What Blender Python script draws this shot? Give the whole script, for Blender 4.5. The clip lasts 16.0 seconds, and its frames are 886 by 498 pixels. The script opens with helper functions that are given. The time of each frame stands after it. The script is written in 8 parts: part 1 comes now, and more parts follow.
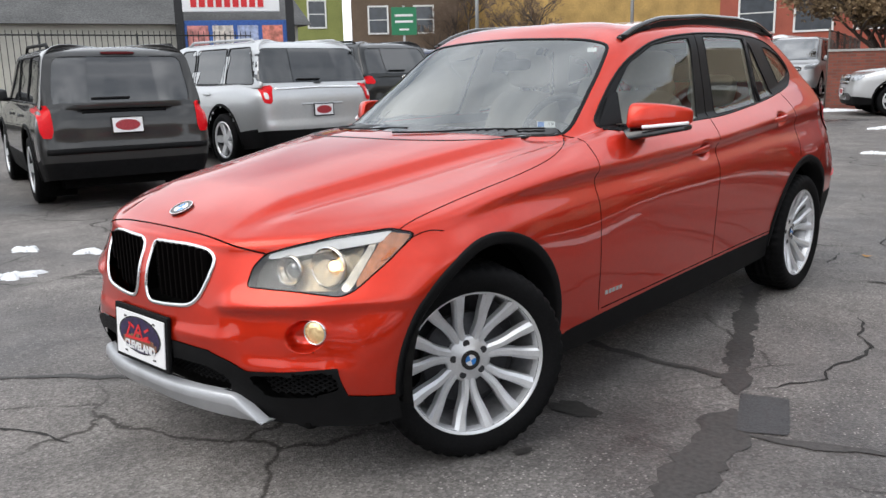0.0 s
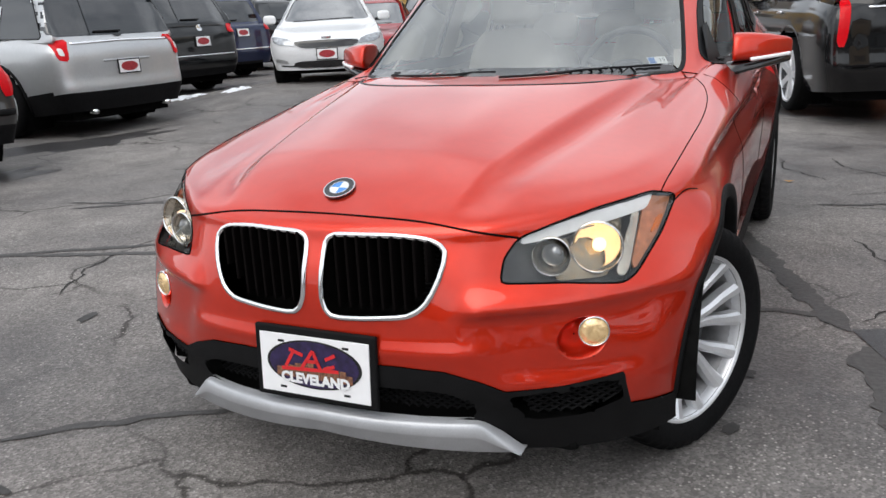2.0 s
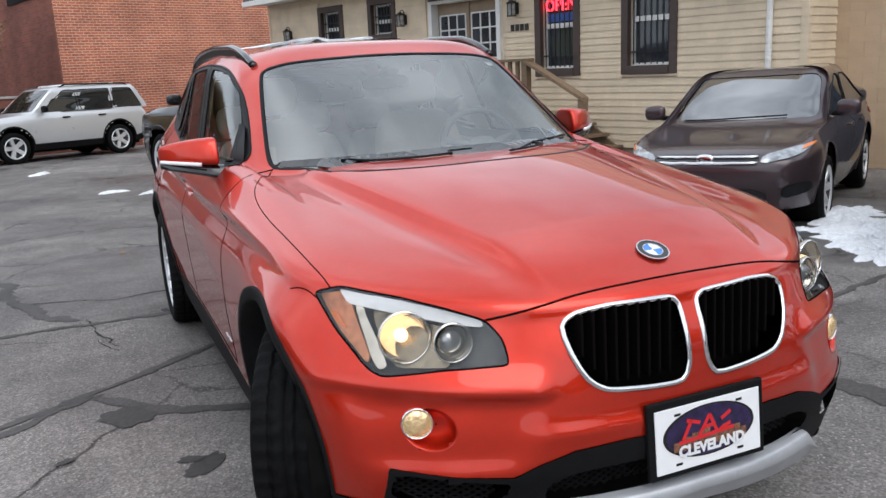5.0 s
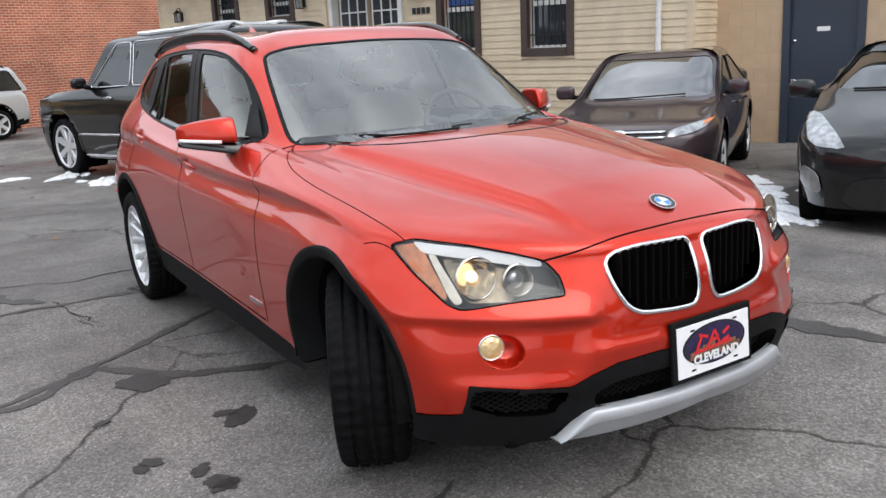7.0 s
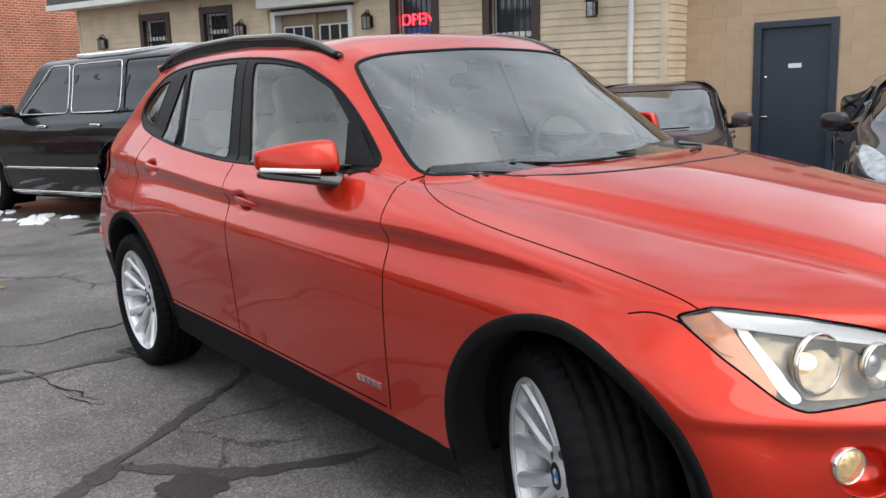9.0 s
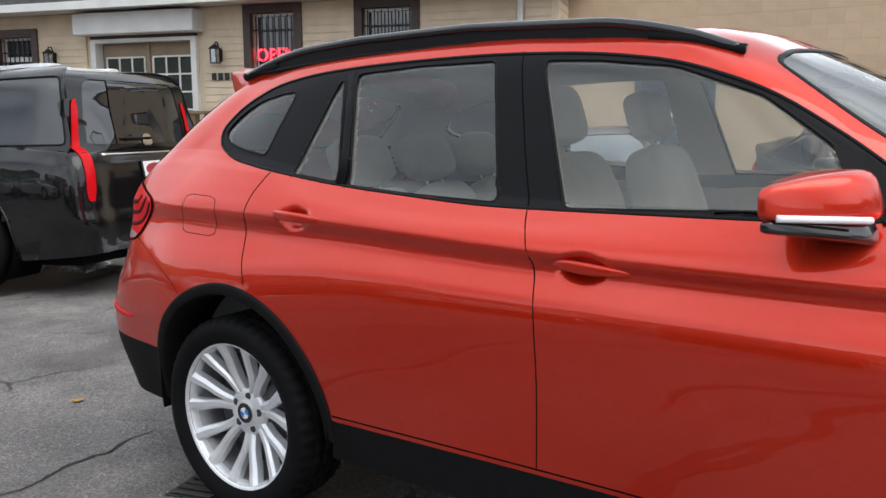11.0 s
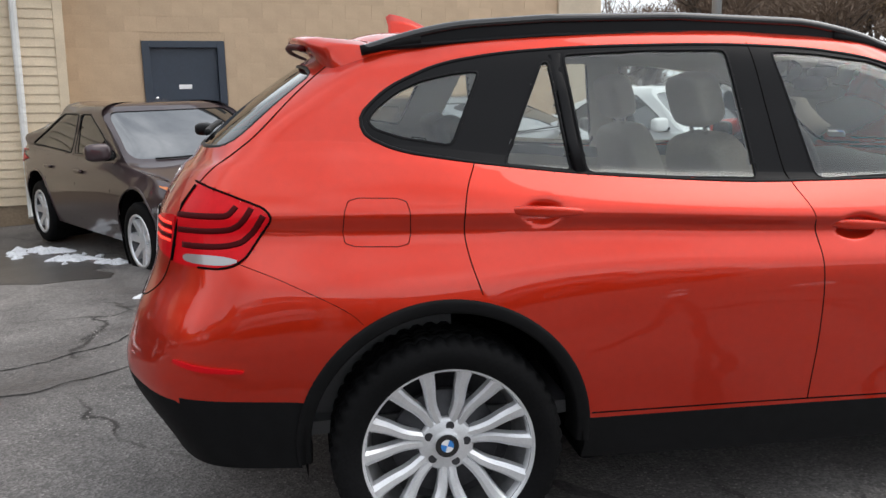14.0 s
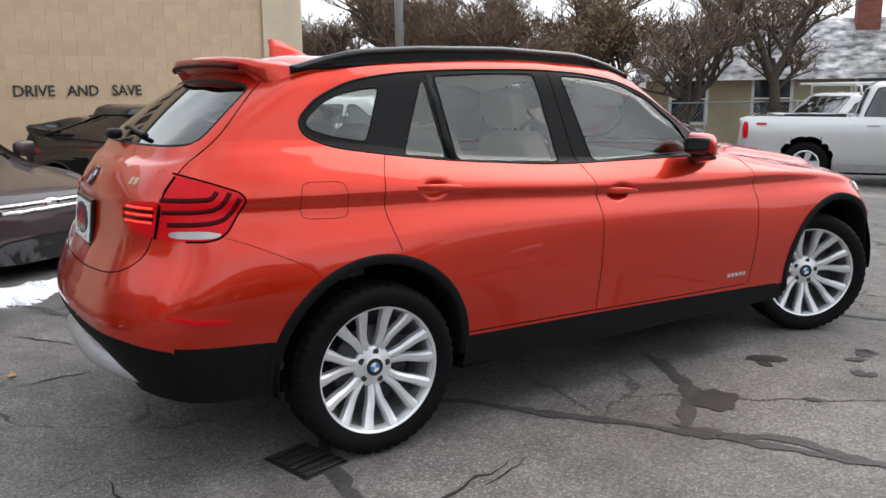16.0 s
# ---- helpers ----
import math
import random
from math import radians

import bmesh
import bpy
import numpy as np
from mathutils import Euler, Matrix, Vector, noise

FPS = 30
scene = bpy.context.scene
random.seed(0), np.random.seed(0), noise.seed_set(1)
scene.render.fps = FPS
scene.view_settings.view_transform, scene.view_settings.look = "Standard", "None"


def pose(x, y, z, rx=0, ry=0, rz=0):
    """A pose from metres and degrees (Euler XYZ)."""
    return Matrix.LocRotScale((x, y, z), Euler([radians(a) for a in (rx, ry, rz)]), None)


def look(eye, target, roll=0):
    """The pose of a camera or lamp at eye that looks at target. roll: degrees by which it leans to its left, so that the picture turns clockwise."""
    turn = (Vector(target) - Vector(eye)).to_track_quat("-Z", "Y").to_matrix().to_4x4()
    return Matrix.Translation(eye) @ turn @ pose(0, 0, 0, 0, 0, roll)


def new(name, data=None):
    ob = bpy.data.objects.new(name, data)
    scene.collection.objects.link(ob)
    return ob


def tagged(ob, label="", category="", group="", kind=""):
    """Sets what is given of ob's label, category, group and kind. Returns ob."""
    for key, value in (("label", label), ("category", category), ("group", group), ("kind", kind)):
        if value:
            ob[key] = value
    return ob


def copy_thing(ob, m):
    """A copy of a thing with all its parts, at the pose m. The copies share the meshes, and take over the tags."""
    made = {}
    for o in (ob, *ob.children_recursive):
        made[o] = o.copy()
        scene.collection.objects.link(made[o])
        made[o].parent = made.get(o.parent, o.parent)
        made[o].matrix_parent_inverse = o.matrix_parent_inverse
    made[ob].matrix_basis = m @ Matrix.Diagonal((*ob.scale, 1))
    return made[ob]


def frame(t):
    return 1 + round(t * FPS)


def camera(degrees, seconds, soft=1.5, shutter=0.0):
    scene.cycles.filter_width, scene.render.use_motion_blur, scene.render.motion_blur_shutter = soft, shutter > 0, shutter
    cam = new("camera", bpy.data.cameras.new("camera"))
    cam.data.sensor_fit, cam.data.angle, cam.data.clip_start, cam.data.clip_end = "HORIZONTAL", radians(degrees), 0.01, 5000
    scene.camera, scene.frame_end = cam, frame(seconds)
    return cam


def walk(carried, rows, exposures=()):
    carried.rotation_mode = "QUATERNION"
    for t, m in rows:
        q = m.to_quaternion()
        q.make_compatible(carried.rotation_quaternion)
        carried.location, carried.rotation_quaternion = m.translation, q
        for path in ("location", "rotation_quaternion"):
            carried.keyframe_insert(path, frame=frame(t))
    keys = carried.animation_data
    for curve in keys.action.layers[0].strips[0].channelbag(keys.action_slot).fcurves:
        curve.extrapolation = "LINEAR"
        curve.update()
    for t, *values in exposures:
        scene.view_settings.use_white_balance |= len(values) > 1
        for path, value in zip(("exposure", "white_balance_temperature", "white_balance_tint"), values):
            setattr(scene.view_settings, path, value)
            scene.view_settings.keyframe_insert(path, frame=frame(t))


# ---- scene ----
cam = camera(56.5, 16.0)
EXPOSURES = [(0.0, 0.44, 6550, 10), (2.0, 0.32, 6550, 10), (3.5, 0.14, 6400, 10), (5.0, 0.26, 6250, 10), (7.5, 0.44, 6450, 10), (9.0, 0.36, 6500, 10), (10.0, 0.44, 6400, 10), (12.5, 0.42, 6600, 10), (16.0, 0.40, 6600, 10)]
PATH = [
    (0, (2.463, -2.062, 1.274), (1.150, -0.612, 0.857), -1.29),
    (0.5, (2.168, -2.042, 1.266), (0.934, -0.534, 0.818), -2.59),
    (1, (1.814, -2.125, 1.272), (0.682, -0.547, 0.793), -2.23),
    (1.5, (1.446, -2.284, 1.272), (0.458, -0.622, 0.761), -2.40),
    (2, (1.059, -2.359, 1.261), (0.263, -0.609, 0.711), -2.72),
    (2.5, (0.658, -2.455, 1.266), (0.115, -0.617, 0.693), -2.11),
    (3, (0.221, -2.457, 1.261), (-0.076, -0.563, 0.692), -2.25),
    (3.5, (-0.191, -2.455, 1.271), (-0.201, -0.521, 0.761), -2.27),
    (4, (-0.586, -2.385, 1.270), (-0.296, -0.459, 0.815), -2.30),
    (4.5, (-0.925, -2.286, 1.279), (-0.372, -0.409, 0.864), -2.76),
    (5, (-1.242, -2.239, 1.284), (-0.471, -0.436, 0.892), -3.60),
    (5.2, (-1.353, -2.207, 1.278), (-0.514, -0.437, 0.878), -4.03),
    (7.3, (-1.858, -2.377, 1.321), (-0.833, -0.720, 0.872), -3.39),
    (7.5, (-1.863, -2.344, 1.317), (-0.832, -0.689, 0.872), -2.81),
    (8, (-1.849, -2.117, 1.250), (-0.763, -0.487, 0.845), -1.71),
    (8.5, (-1.924, -1.704, 1.256), (-0.775, -0.106, 0.899), -2.07),
    (9, (-2.103, -1.286, 1.270), (-0.897, 0.263, 0.894), -2.86),
    (9.5, (-2.170, -0.702, 1.254), (-0.878, 0.772, 0.856), -3.12),
    (10, (-2.320, -0.229, 1.262), (-0.938, 1.167, 0.883), -3.12),
    (10.2, (-2.375, -0.050, 1.223), (-0.954, 1.318, 0.894), -2.51),
    (12.3, (-2.918, 1.839, 1.321), (-1.042, 2.411, 0.927), -2.70),
    (12.5, (-2.961, 1.993, 1.339), (-1.061, 2.473, 0.940), -2.52),
    (13, (-2.972, 2.387, 1.357), (-1.028, 2.620, 0.949), -2.04),
    (13.5, (-3.013, 2.768, 1.357), (-1.056, 2.720, 0.950), -1.83),
    (14, (-2.986, 3.096, 1.352), (-1.049, 2.798, 0.954), -1.56),
    (14.5, (-2.994, 3.405, 1.346), (-1.105, 2.859, 0.977), -1.99),
    (15, (-3.134, 3.722, 1.367), (-1.346, 2.915, 0.978), -1.78),
    (15.5, (-3.312, 3.946, 1.367), (-1.610, 2.974, 0.971), -1.16),
    (16, (-3.501, 4.111, 1.386), (-1.833, 3.080, 0.993), -0.93),
]
walk(cam, [(t, look(eye, aim, roll)) for t, eye, aim, roll in PATH], EXPOSURES)

# ---- world and sun: a bright, thinly overcast winter day ----
SUN_ELEV, SUN_ROT = radians(50), radians(184)
world = bpy.data.worlds.new("overcast_sky")
scene.world = world
world.use_nodes = True
wn, wl = world.node_tree.nodes, world.node_tree.links
wn.clear()
w_out, w_bg = wn.new("ShaderNodeOutputWorld"), wn.new("ShaderNodeBackground")
w_sky, w_mix = wn.new("ShaderNodeTexSky"), wn.new("ShaderNodeMix")
w_sky.sky_type, w_sky.sun_disc = "NISHITA", False
w_sky.sun_elevation, w_sky.sun_rotation = SUN_ELEV, SUN_ROT
w_sky.dust_density, w_sky.air_density = 4.0, 1.2
# cloud cover: soft patches of brighter and greyer cloud all over the sky
w_co, w_n1, w_ramp = wn.new("ShaderNodeTexCoord"), wn.new("ShaderNodeTexNoise"), wn.new("ShaderNodeValToRGB")
w_n1.inputs["Scale"].default_value, w_n1.inputs["Detail"].default_value = 2.4, 6
w_ramp.color_ramp.elements[0].position, w_ramp.color_ramp.elements[1].position = 0.3, 0.72
w_ramp.color_ramp.elements[0].color = (3.7, 4.2, 4.9, 1)
w_ramp.color_ramp.elements[1].color = (16.2, 16.8, 17.6, 1)
w_mix.data_type, w_mix.inputs[0].default_value = "RGBA", 0.86
wl.new(w_co.outputs["Generated"], w_n1.inputs["Vector"])
wl.new(w_n1.outputs["Fac"], w_ramp.inputs["Fac"])
wl.new(w_sky.outputs["Color"], w_mix.inputs[6])
wl.new(w_ramp.outputs["Color"], w_mix.inputs[7])
wl.new(w_mix.outputs[2], w_bg.inputs["Color"])
wl.new(w_bg.outputs["Background"], w_out.inputs["Surface"])
w_bg.inputs["Strength"].default_value = 0.10

sun = new("sun", bpy.data.lights.new("sun", "SUN"))
sun.data.energy, sun.data.angle, sun.data.color = 1.0, radians(50), (1.0, 0.97, 0.93)
sun.matrix_world = look((0, 0, 30), (0 + 30 * math.sin(SUN_ROT) * -1, 30 * math.cos(SUN_ROT) * -1, 30 - 30 * math.tan(SUN_ELEV)))


# ---- materials ----
def mat(name, colour, rough=0.5, metal=0.0, grain=0.0, scale=40.0, bump=0.0, stain=0.0, coat=0.0, spec=0.5, vary=0.0):
    """A surface with fine grain, broad stains, relief and per-piece variation."""
    m = bpy.data.materials.new(name)
    m.use_nodes = True
    n, l = m.node_tree.nodes, m.node_tree.links
    b = n["Principled BSDF"]
    b.inputs["Roughness"].default_value, b.inputs["Metallic"].default_value = rough, metal
    b.inputs["Coat Weight"].default_value, b.inputs["Coat Roughness"].default_value = coat, 0.03
    b.inputs["Specular IOR Level"].default_value = spec
    co = n.new("ShaderNodeTexCoord")
    last = n.new("ShaderNodeRGB")
    last.outputs[0].default_value = (*colour, 1)
    out = last.outputs[0]

    def shade(fac, amount, out):
        mr = n.new("ShaderNodeMapRange")
        mr.inputs["From Min"].default_value, mr.inputs["From Max"].default_value = 0.3, 0.7
        mr.inputs["To Min"].default_value, mr.inputs["To Max"].default_value = 1 - amount, 1 + amount
        l.new(fac, mr.inputs["Value"])
        mx = n.new("ShaderNodeMix")
        mx.data_type, mx.blend_type, mx.inputs[0].default_value = "RGBA", "MULTIPLY", 1.0
        l.new(out, mx.inputs[6])
        l.new(mr.outputs["Result"], mx.inputs[7])
        return mx.outputs[2]

    fine = None
    if grain or bump:
        fine = n.new("ShaderNodeTexNoise")
        fine.inputs["Scale"].default_value, fine.inputs["Detail"].default_value = scale, 6
        l.new(co.outputs["Object"], fine.inputs["Vector"])
        if grain:
            out = shade(fine.outputs["Fac"], grain, out)
    if stain:
        broad = n.new("ShaderNodeTexNoise")
        broad.inputs["Scale"].default_value, broad.inputs["Detail"].default_value = scale * 0.04 + 0.5, 4
        l.new(co.outputs["Object"], broad.inputs["Vector"])
        out = shade(broad.outputs["Fac"], stain, out)
    if vary:
        oi = n.new("ShaderNodeObjectInfo")
        mr2 = n.new("ShaderNodeMapRange")
        mr2.inputs["To Min"].default_value, mr2.inputs["To Max"].default_value = 0.3, 0.7
        l.new(oi.outputs["Random"], mr2.inputs["Value"])
        out = shade(mr2.outputs["Result"], vary, out)
    l.new(out, b.inputs["Base Color"])
    if bump:
        bp = n.new("ShaderNodeBump")
        bp.inputs["Strength"].default_value, bp.inputs["Distance"].default_value = min(1.0, bump), 0.01
        l.new(fine.outputs["Fac"], bp.inputs["Height"])
        l.new(bp.outputs["Normal"], b.inputs["Normal"])
    return m


def car_paint(name, colour, flake=0.0, rough=0.35):
    """Base coat with fine metal flakes under a clear coat, with a thin film of dust."""
    m = mat(name, colour, rough, 0.0, grain=0.04, scale=900, stain=0.03, coat=1.0)
    b = m.node_tree.nodes["Principled BSDF"]
    b.inputs["Metallic"].default_value = flake
    b.inputs["Coat Roughness"].default_value = 0.035
    b.inputs["Specular IOR Level"].default_value = 0.12
    return m


def glass(name, tint, rough=0.0, ior=1.6):
    """Thin window glass: mostly see-through, with the mirror gloss of a pane."""
    m = bpy.data.materials.new(name)
    m.use_nodes = True
    n, l = m.node_tree.nodes, m.node_tree.links
    n.clear()
    out, mix = n.new("ShaderNodeOutputMaterial"), n.new("ShaderNodeMixShader")
    tr, gl, fr = n.new("ShaderNodeBsdfTransparent"), n.new("ShaderNodeBsdfGlossy"), n.new("ShaderNodeFresnel")
    tr.inputs["Color"].default_value = (*tint, 1)
    gl.inputs["Roughness"].default_value = rough + 0.01
    gl.inputs["Color"].default_value = (0.95, 0.97, 0.97, 1)
    fr.inputs["IOR"].default_value = ior
    l.new(fr.outputs["Fac"], mix.inputs["Fac"])
    l.new(tr.outputs["BSDF"], mix.inputs[1])
    l.new(gl.outputs["BSDF"], mix.inputs[2])
    l.new(mix.outputs["Shader"], out.inputs["Surface"])
    return m


def glow(name, colour, strength):
    m = bpy.data.materials.new(name)
    m.use_nodes = True
    b = m.node_tree.nodes["Principled BSDF"]
    b.inputs["Base Color"].default_value = (*colour, 1)
    b.inputs["Emission Color"].default_value = (*colour, 1)
    b.inputs["Emission Strength"].default_value = strength
    return m


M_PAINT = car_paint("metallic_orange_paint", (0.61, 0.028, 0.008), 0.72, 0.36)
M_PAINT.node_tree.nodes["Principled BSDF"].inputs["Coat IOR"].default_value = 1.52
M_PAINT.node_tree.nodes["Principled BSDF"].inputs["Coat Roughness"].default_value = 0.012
M_TRIM = mat("black_window_trim", (0.009, 0.009, 0.010), 0.42, grain=0.1, scale=200, spec=0.12)
M_PLASTIC = mat("grained_black_plastic", (0.008, 0.008, 0.0085), 0.6, grain=0.25, scale=500, bump=0.15, stain=0.15, spec=0.09)
M_GAP = mat("panel_gap_shadow_rubber", (0.004, 0.003, 0.003), 0.9, spec=0.05)
M_CHROME = mat("chrome", (0.86, 0.86, 0.87), 0.08, 1.0)
M_SILVER = mat("satin_silver_paint", (0.46, 0.47, 0.49), 0.38, 0.4, grain=0.06, scale=300, stain=0.08)
M_RIM = mat("silver_alloy_wheel", (0.76, 0.77, 0.79), 0.36, 0.6, grain=0.05, scale=200, stain=0.12)
# dark grey for recessed wheel parts and bolts
M_RIM_IN = mat("dark_inner_wheel", (0.045, 0.045, 0.05), 0.5, 0.4, grain=0.2, scale=60)
M_BARREL = mat("silver_wheel_barrel", (0.40, 0.40, 0.41), 0.34, 0.8, grain=0.15, scale=40, stain=0.2)
M_TYRE = mat("tyre_rubber", (0.007, 0.007, 0.0075), 0.68, grain=0.25, scale=120, bump=0.1, stain=0.25, spec=0.08)
# ior set above that of real glass, so the panes mirror more sky
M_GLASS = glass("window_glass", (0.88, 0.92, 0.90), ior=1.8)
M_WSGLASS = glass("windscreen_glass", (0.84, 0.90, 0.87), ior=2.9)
M_RGLASS = glass("rear_window_glass", (0.20, 0.21, 0.21), ior=2.3)
M_LENS = glass("clear_lamp_lens", (0.93, 0.93, 0.92))
M_DGLASS = mat("dark_tinted_glass", (0.010, 0.012, 0.014), 0.02, spec=1.0, stain=0.2)
M_DGLASS.node_tree.nodes["Principled BSDF"].inputs["IOR"].default_value = 1.6
M_SKYGLASS = mat("dark_windscreen_glass", (0.010, 0.012, 0.014), 0.02, spec=1.0, stain=0.2)
M_SKYGLASS.node_tree.nodes["Principled BSDF"].inputs["IOR"].default_value = 2.3
M_REDLENS = mat("red_lamp_lens", (0.62, 0.004, 0.010), 0.3, coat=0.15, grain=0.06, scale=40, spec=0.12)
M_REDDARK = mat("dark_red_lamp_lens", (0.060, 0.002, 0.003), 0.5, spec=0.1)
M_WHITE = mat("white_plastic", (0.72, 0.72, 0.71), 0.4, grain=0.03, scale=100)
M_BEIGE = mat("beige_leather", (0.62, 0.57, 0.49), 0.55, grain=0.10, scale=160, bump=0.12, stain=0.06)
M_DASH = mat("dark_dashboard_vinyl", (0.11, 0.11, 0.112), 0.6, grain=0.2, scale=300, bump=0.1)
M_LINER = mat("light_headliner_cloth", (0.66, 0.63, 0.57), 0.9, grain=0.10, scale=300)
M_UNDER = mat("dark_underbody", (0.006, 0.006, 0.006), 0.95, grain=0.3, scale=30, spec=0.05)
M_REFL = mat("lamp_reflector", (0.70, 0.63, 0.53), 0.14, 1.0, grain=0.12, scale=30)
M_AMBER = mat("amber_lens", (0.75, 0.20, 0.03), 0.15, coat=1.0)
M_WARM = glow("lit_warm_bulb", (1.0, 0.70, 0.40), 1.8)
M_FOGLENS = mat("warm_glint_fog_lens", (0.80, 0.60, 0.33), 0.22, 0.7, grain=0.3, scale=70, bump=0.5, coat=0.6)
# a faint emission stands in for the warm reflection in the lens
M_FOGLENS.node_tree.nodes["Principled BSDF"].inputs["Emission Color"].default_value = (1, .62, .25, 1)
M_FOGLENS.node_tree.nodes["Principled BSDF"].inputs["Emission Strength"].default_value = 0.12
M_LITRED = glow("lit_red_strip", (1.0, 0.05, 0.03), 0.9)


# ---- mesh tools ----
def mesh_object(name, verts, faces, material, parent=None, label="", smooth=True, normals=None):
    me = bpy.data.meshes.new(name)
    me.from_pydata([tuple(v) for v in verts], [], [tuple(int(i) for i in f) for f in faces])
    me.materials.append(material)
    if smooth:
        me.polygons.foreach_set("use_smooth", [True] * len(me.polygons))
    if normals is not None:
        me.normals_split_custom_set_from_vertices([tuple(v) for v in normals])
    me.update()
    ob = new(name, me)
    ob.parent = parent
    if label:
        ob["label"] = label
    return ob


def part(name, bm, material, parent, label="", smooth=False):
    me = bpy.data.meshes.new(name)
    if smooth:
        for f in bm.faces:
            f.smooth = True
    bm.to_mesh(me)
    bm.free()
    me.materials.append(material)
    ob = new(name, me)
    ob.parent = parent
    if label:
        ob["label"] = label
    return ob


def box(bm, x0, x1, y0, y1, z0, z1, bevel=0.0, m=None):
    """A box between two corners, with rounded edges, joined into bm."""
    tmp = bmesh.new()
    bmesh.ops.create_cube(tmp, size=1)
    bmesh.ops.transform(tmp, verts=tmp.verts, matrix=Matrix.LocRotScale(
        ((x0 + x1) / 2, (y0 + y1) / 2, (z0 + z1) / 2), None, (abs(x1 - x0), abs(y1 - y0), abs(z1 - z0))))
    if bevel:
        bmesh.ops.bevel(tmp, geom=list(tmp.edges), offset=bevel, segments=2, affect="EDGES", profile=0.5)
    if m is not None:
        bmesh.ops.transform(tmp, verts=tmp.verts, matrix=m)
    return merge(bm, tmp)


def merge(bm, tmp):
    base = [bm.verts.new(v.co) for v in tmp.verts]
    tmp.verts.index_update()
    for f in tmp.faces:
        try:
            g = bm.faces.new([base[v.index] for v in f.verts])
            g.smooth = f.smooth
        except ValueError:
            pass
    tmp.free()
    return bm


def boxes(*specs, bevel=0.0):
    bm = bmesh.new()
    for s in specs:
        box(bm, *s, bevel=bevel)
    return bm


def thing(name, at, label, category, group="", kind=""):
    ob = new(name)
    ob.empty_display_size = 0.2
    ob.matrix_world = at
    return tagged(ob, label, category, group, kind)


def resample(pts, n, closed=True):
    """n points evenly along a line, through smooth corners as they are given."""
    p = np.array(pts, float)
    if closed:
        p = np.vstack([p, p[:1]])
    d = np.concatenate([[0], np.cumsum(np.linalg.norm(np.diff(p, axis=0), axis=1))])
    t = np.linspace(0, d[-1], n + 1)[:-1] if closed else np.linspace(0, d[-1], n)
    return np.stack([np.interp(t, d, p[:, k]) for k in range(p.shape[1])], 1)


def rounded(pts, n=140, passes=3):
    """A closed outline with its corners cut round."""
    p = np.array(pts, float)
    for _ in range(passes):
        q = np.roll(p, -1, 0)
        p = np.stack([p * 0.8 + q * 0.2, p * 0.2 + q * 0.8], 1).reshape(-1, p.shape[1])
    return resample(p, n)


def cornered(pts, n=140, r=.03):
    """A closed outline with straight sides and small round corners of about r."""
    p = np.array(pts, float)
    out = []
    for k in range(len(p)):
        a, b, c = p[k - 1], p[k], p[(k + 1) % len(p)]
        la, lc = np.linalg.norm(a - b), np.linalg.norm(c - b)
        u, w = b + (a - b) * min(r / la, .4), b + (c - b) * min(r / lc, .4)
        out += [u, u * .3 + b * .5 + w * .2 + 0 * b, u * .2 + b * .5 + w * .3, w]
    return resample(np.array(out), n)


def inside(poly, x, y):
    """Which of the points x, y lie within the outline."""
    x, y = np.asarray(x), np.asarray(y)
    hit = np.zeros(x.shape, bool)
    a, b = np.array(poly), np.roll(np.array(poly), -1, 0)
    for (x1, y1), (x2, y2) in zip(a, b):
        if y1 == y2:
            continue
        c = (y1 > y) != (y2 > y)
        hit ^= c & (x < (x2 - x1) * (y - y1) / (y2 - y1) + x1)
    return hit


def sweep(path, radius, closed=True, sides=6, flat=1.0, ups=None):
    """A bead along a line: verts and faces. flat < 1 squashes it along ups."""
    p = np.array(path, float)
    n = len(p)
    t = np.roll(p, -1, 0) - np.roll(p, 1, 0) if closed else np.gradient(p, axis=0)
    t /= np.linalg.norm(t, axis=1)[:, None] + 1e-9
    up = np.array(ups, float) if ups is not None else np.tile((0.13, 0.21, 0.97), (n, 1))
    s = np.cross(t, up)
    s /= np.linalg.norm(s, axis=1)[:, None] + 1e-9
    u = np.cross(s, t)
    verts, faces = [], []
    for k in range(sides):
        a = 2 * math.pi * k / sides
        verts.append(p + radius * (math.cos(a) * s + flat * math.sin(a) * u))
    verts = np.stack(verts, 1).reshape(-1, 3)
    for i in range(n if closed else n - 1):
        j = (i + 1) % n
        for k in range(sides):
            m = (k + 1) % sides
            faces.append((i * sides + k, i * sides + m, j * sides + m, j * sides + k))
    if not closed:
        faces.append(tuple(range(sides))[::-1])
        faces.append(tuple((n - 1) * sides + k for k in range(sides)))
    return verts, faces


def lathe(profile, n=48, axis=0):
    """Turn (radius, along) pairs round the x axis: verts and faces."""
    verts, faces = [], []
    for r, a in profile:
        for k in range(n):
            w = 2 * math.pi * k / n
            verts.append((a, r * math.cos(w), r * math.sin(w)))
    for i in range(len(profile) - 1):
        for k in range(n):
            m = (k + 1) % n
            faces.append((i * n + k, i * n + m, (i + 1) * n + m, (i + 1) * n + k))
    return verts, faces


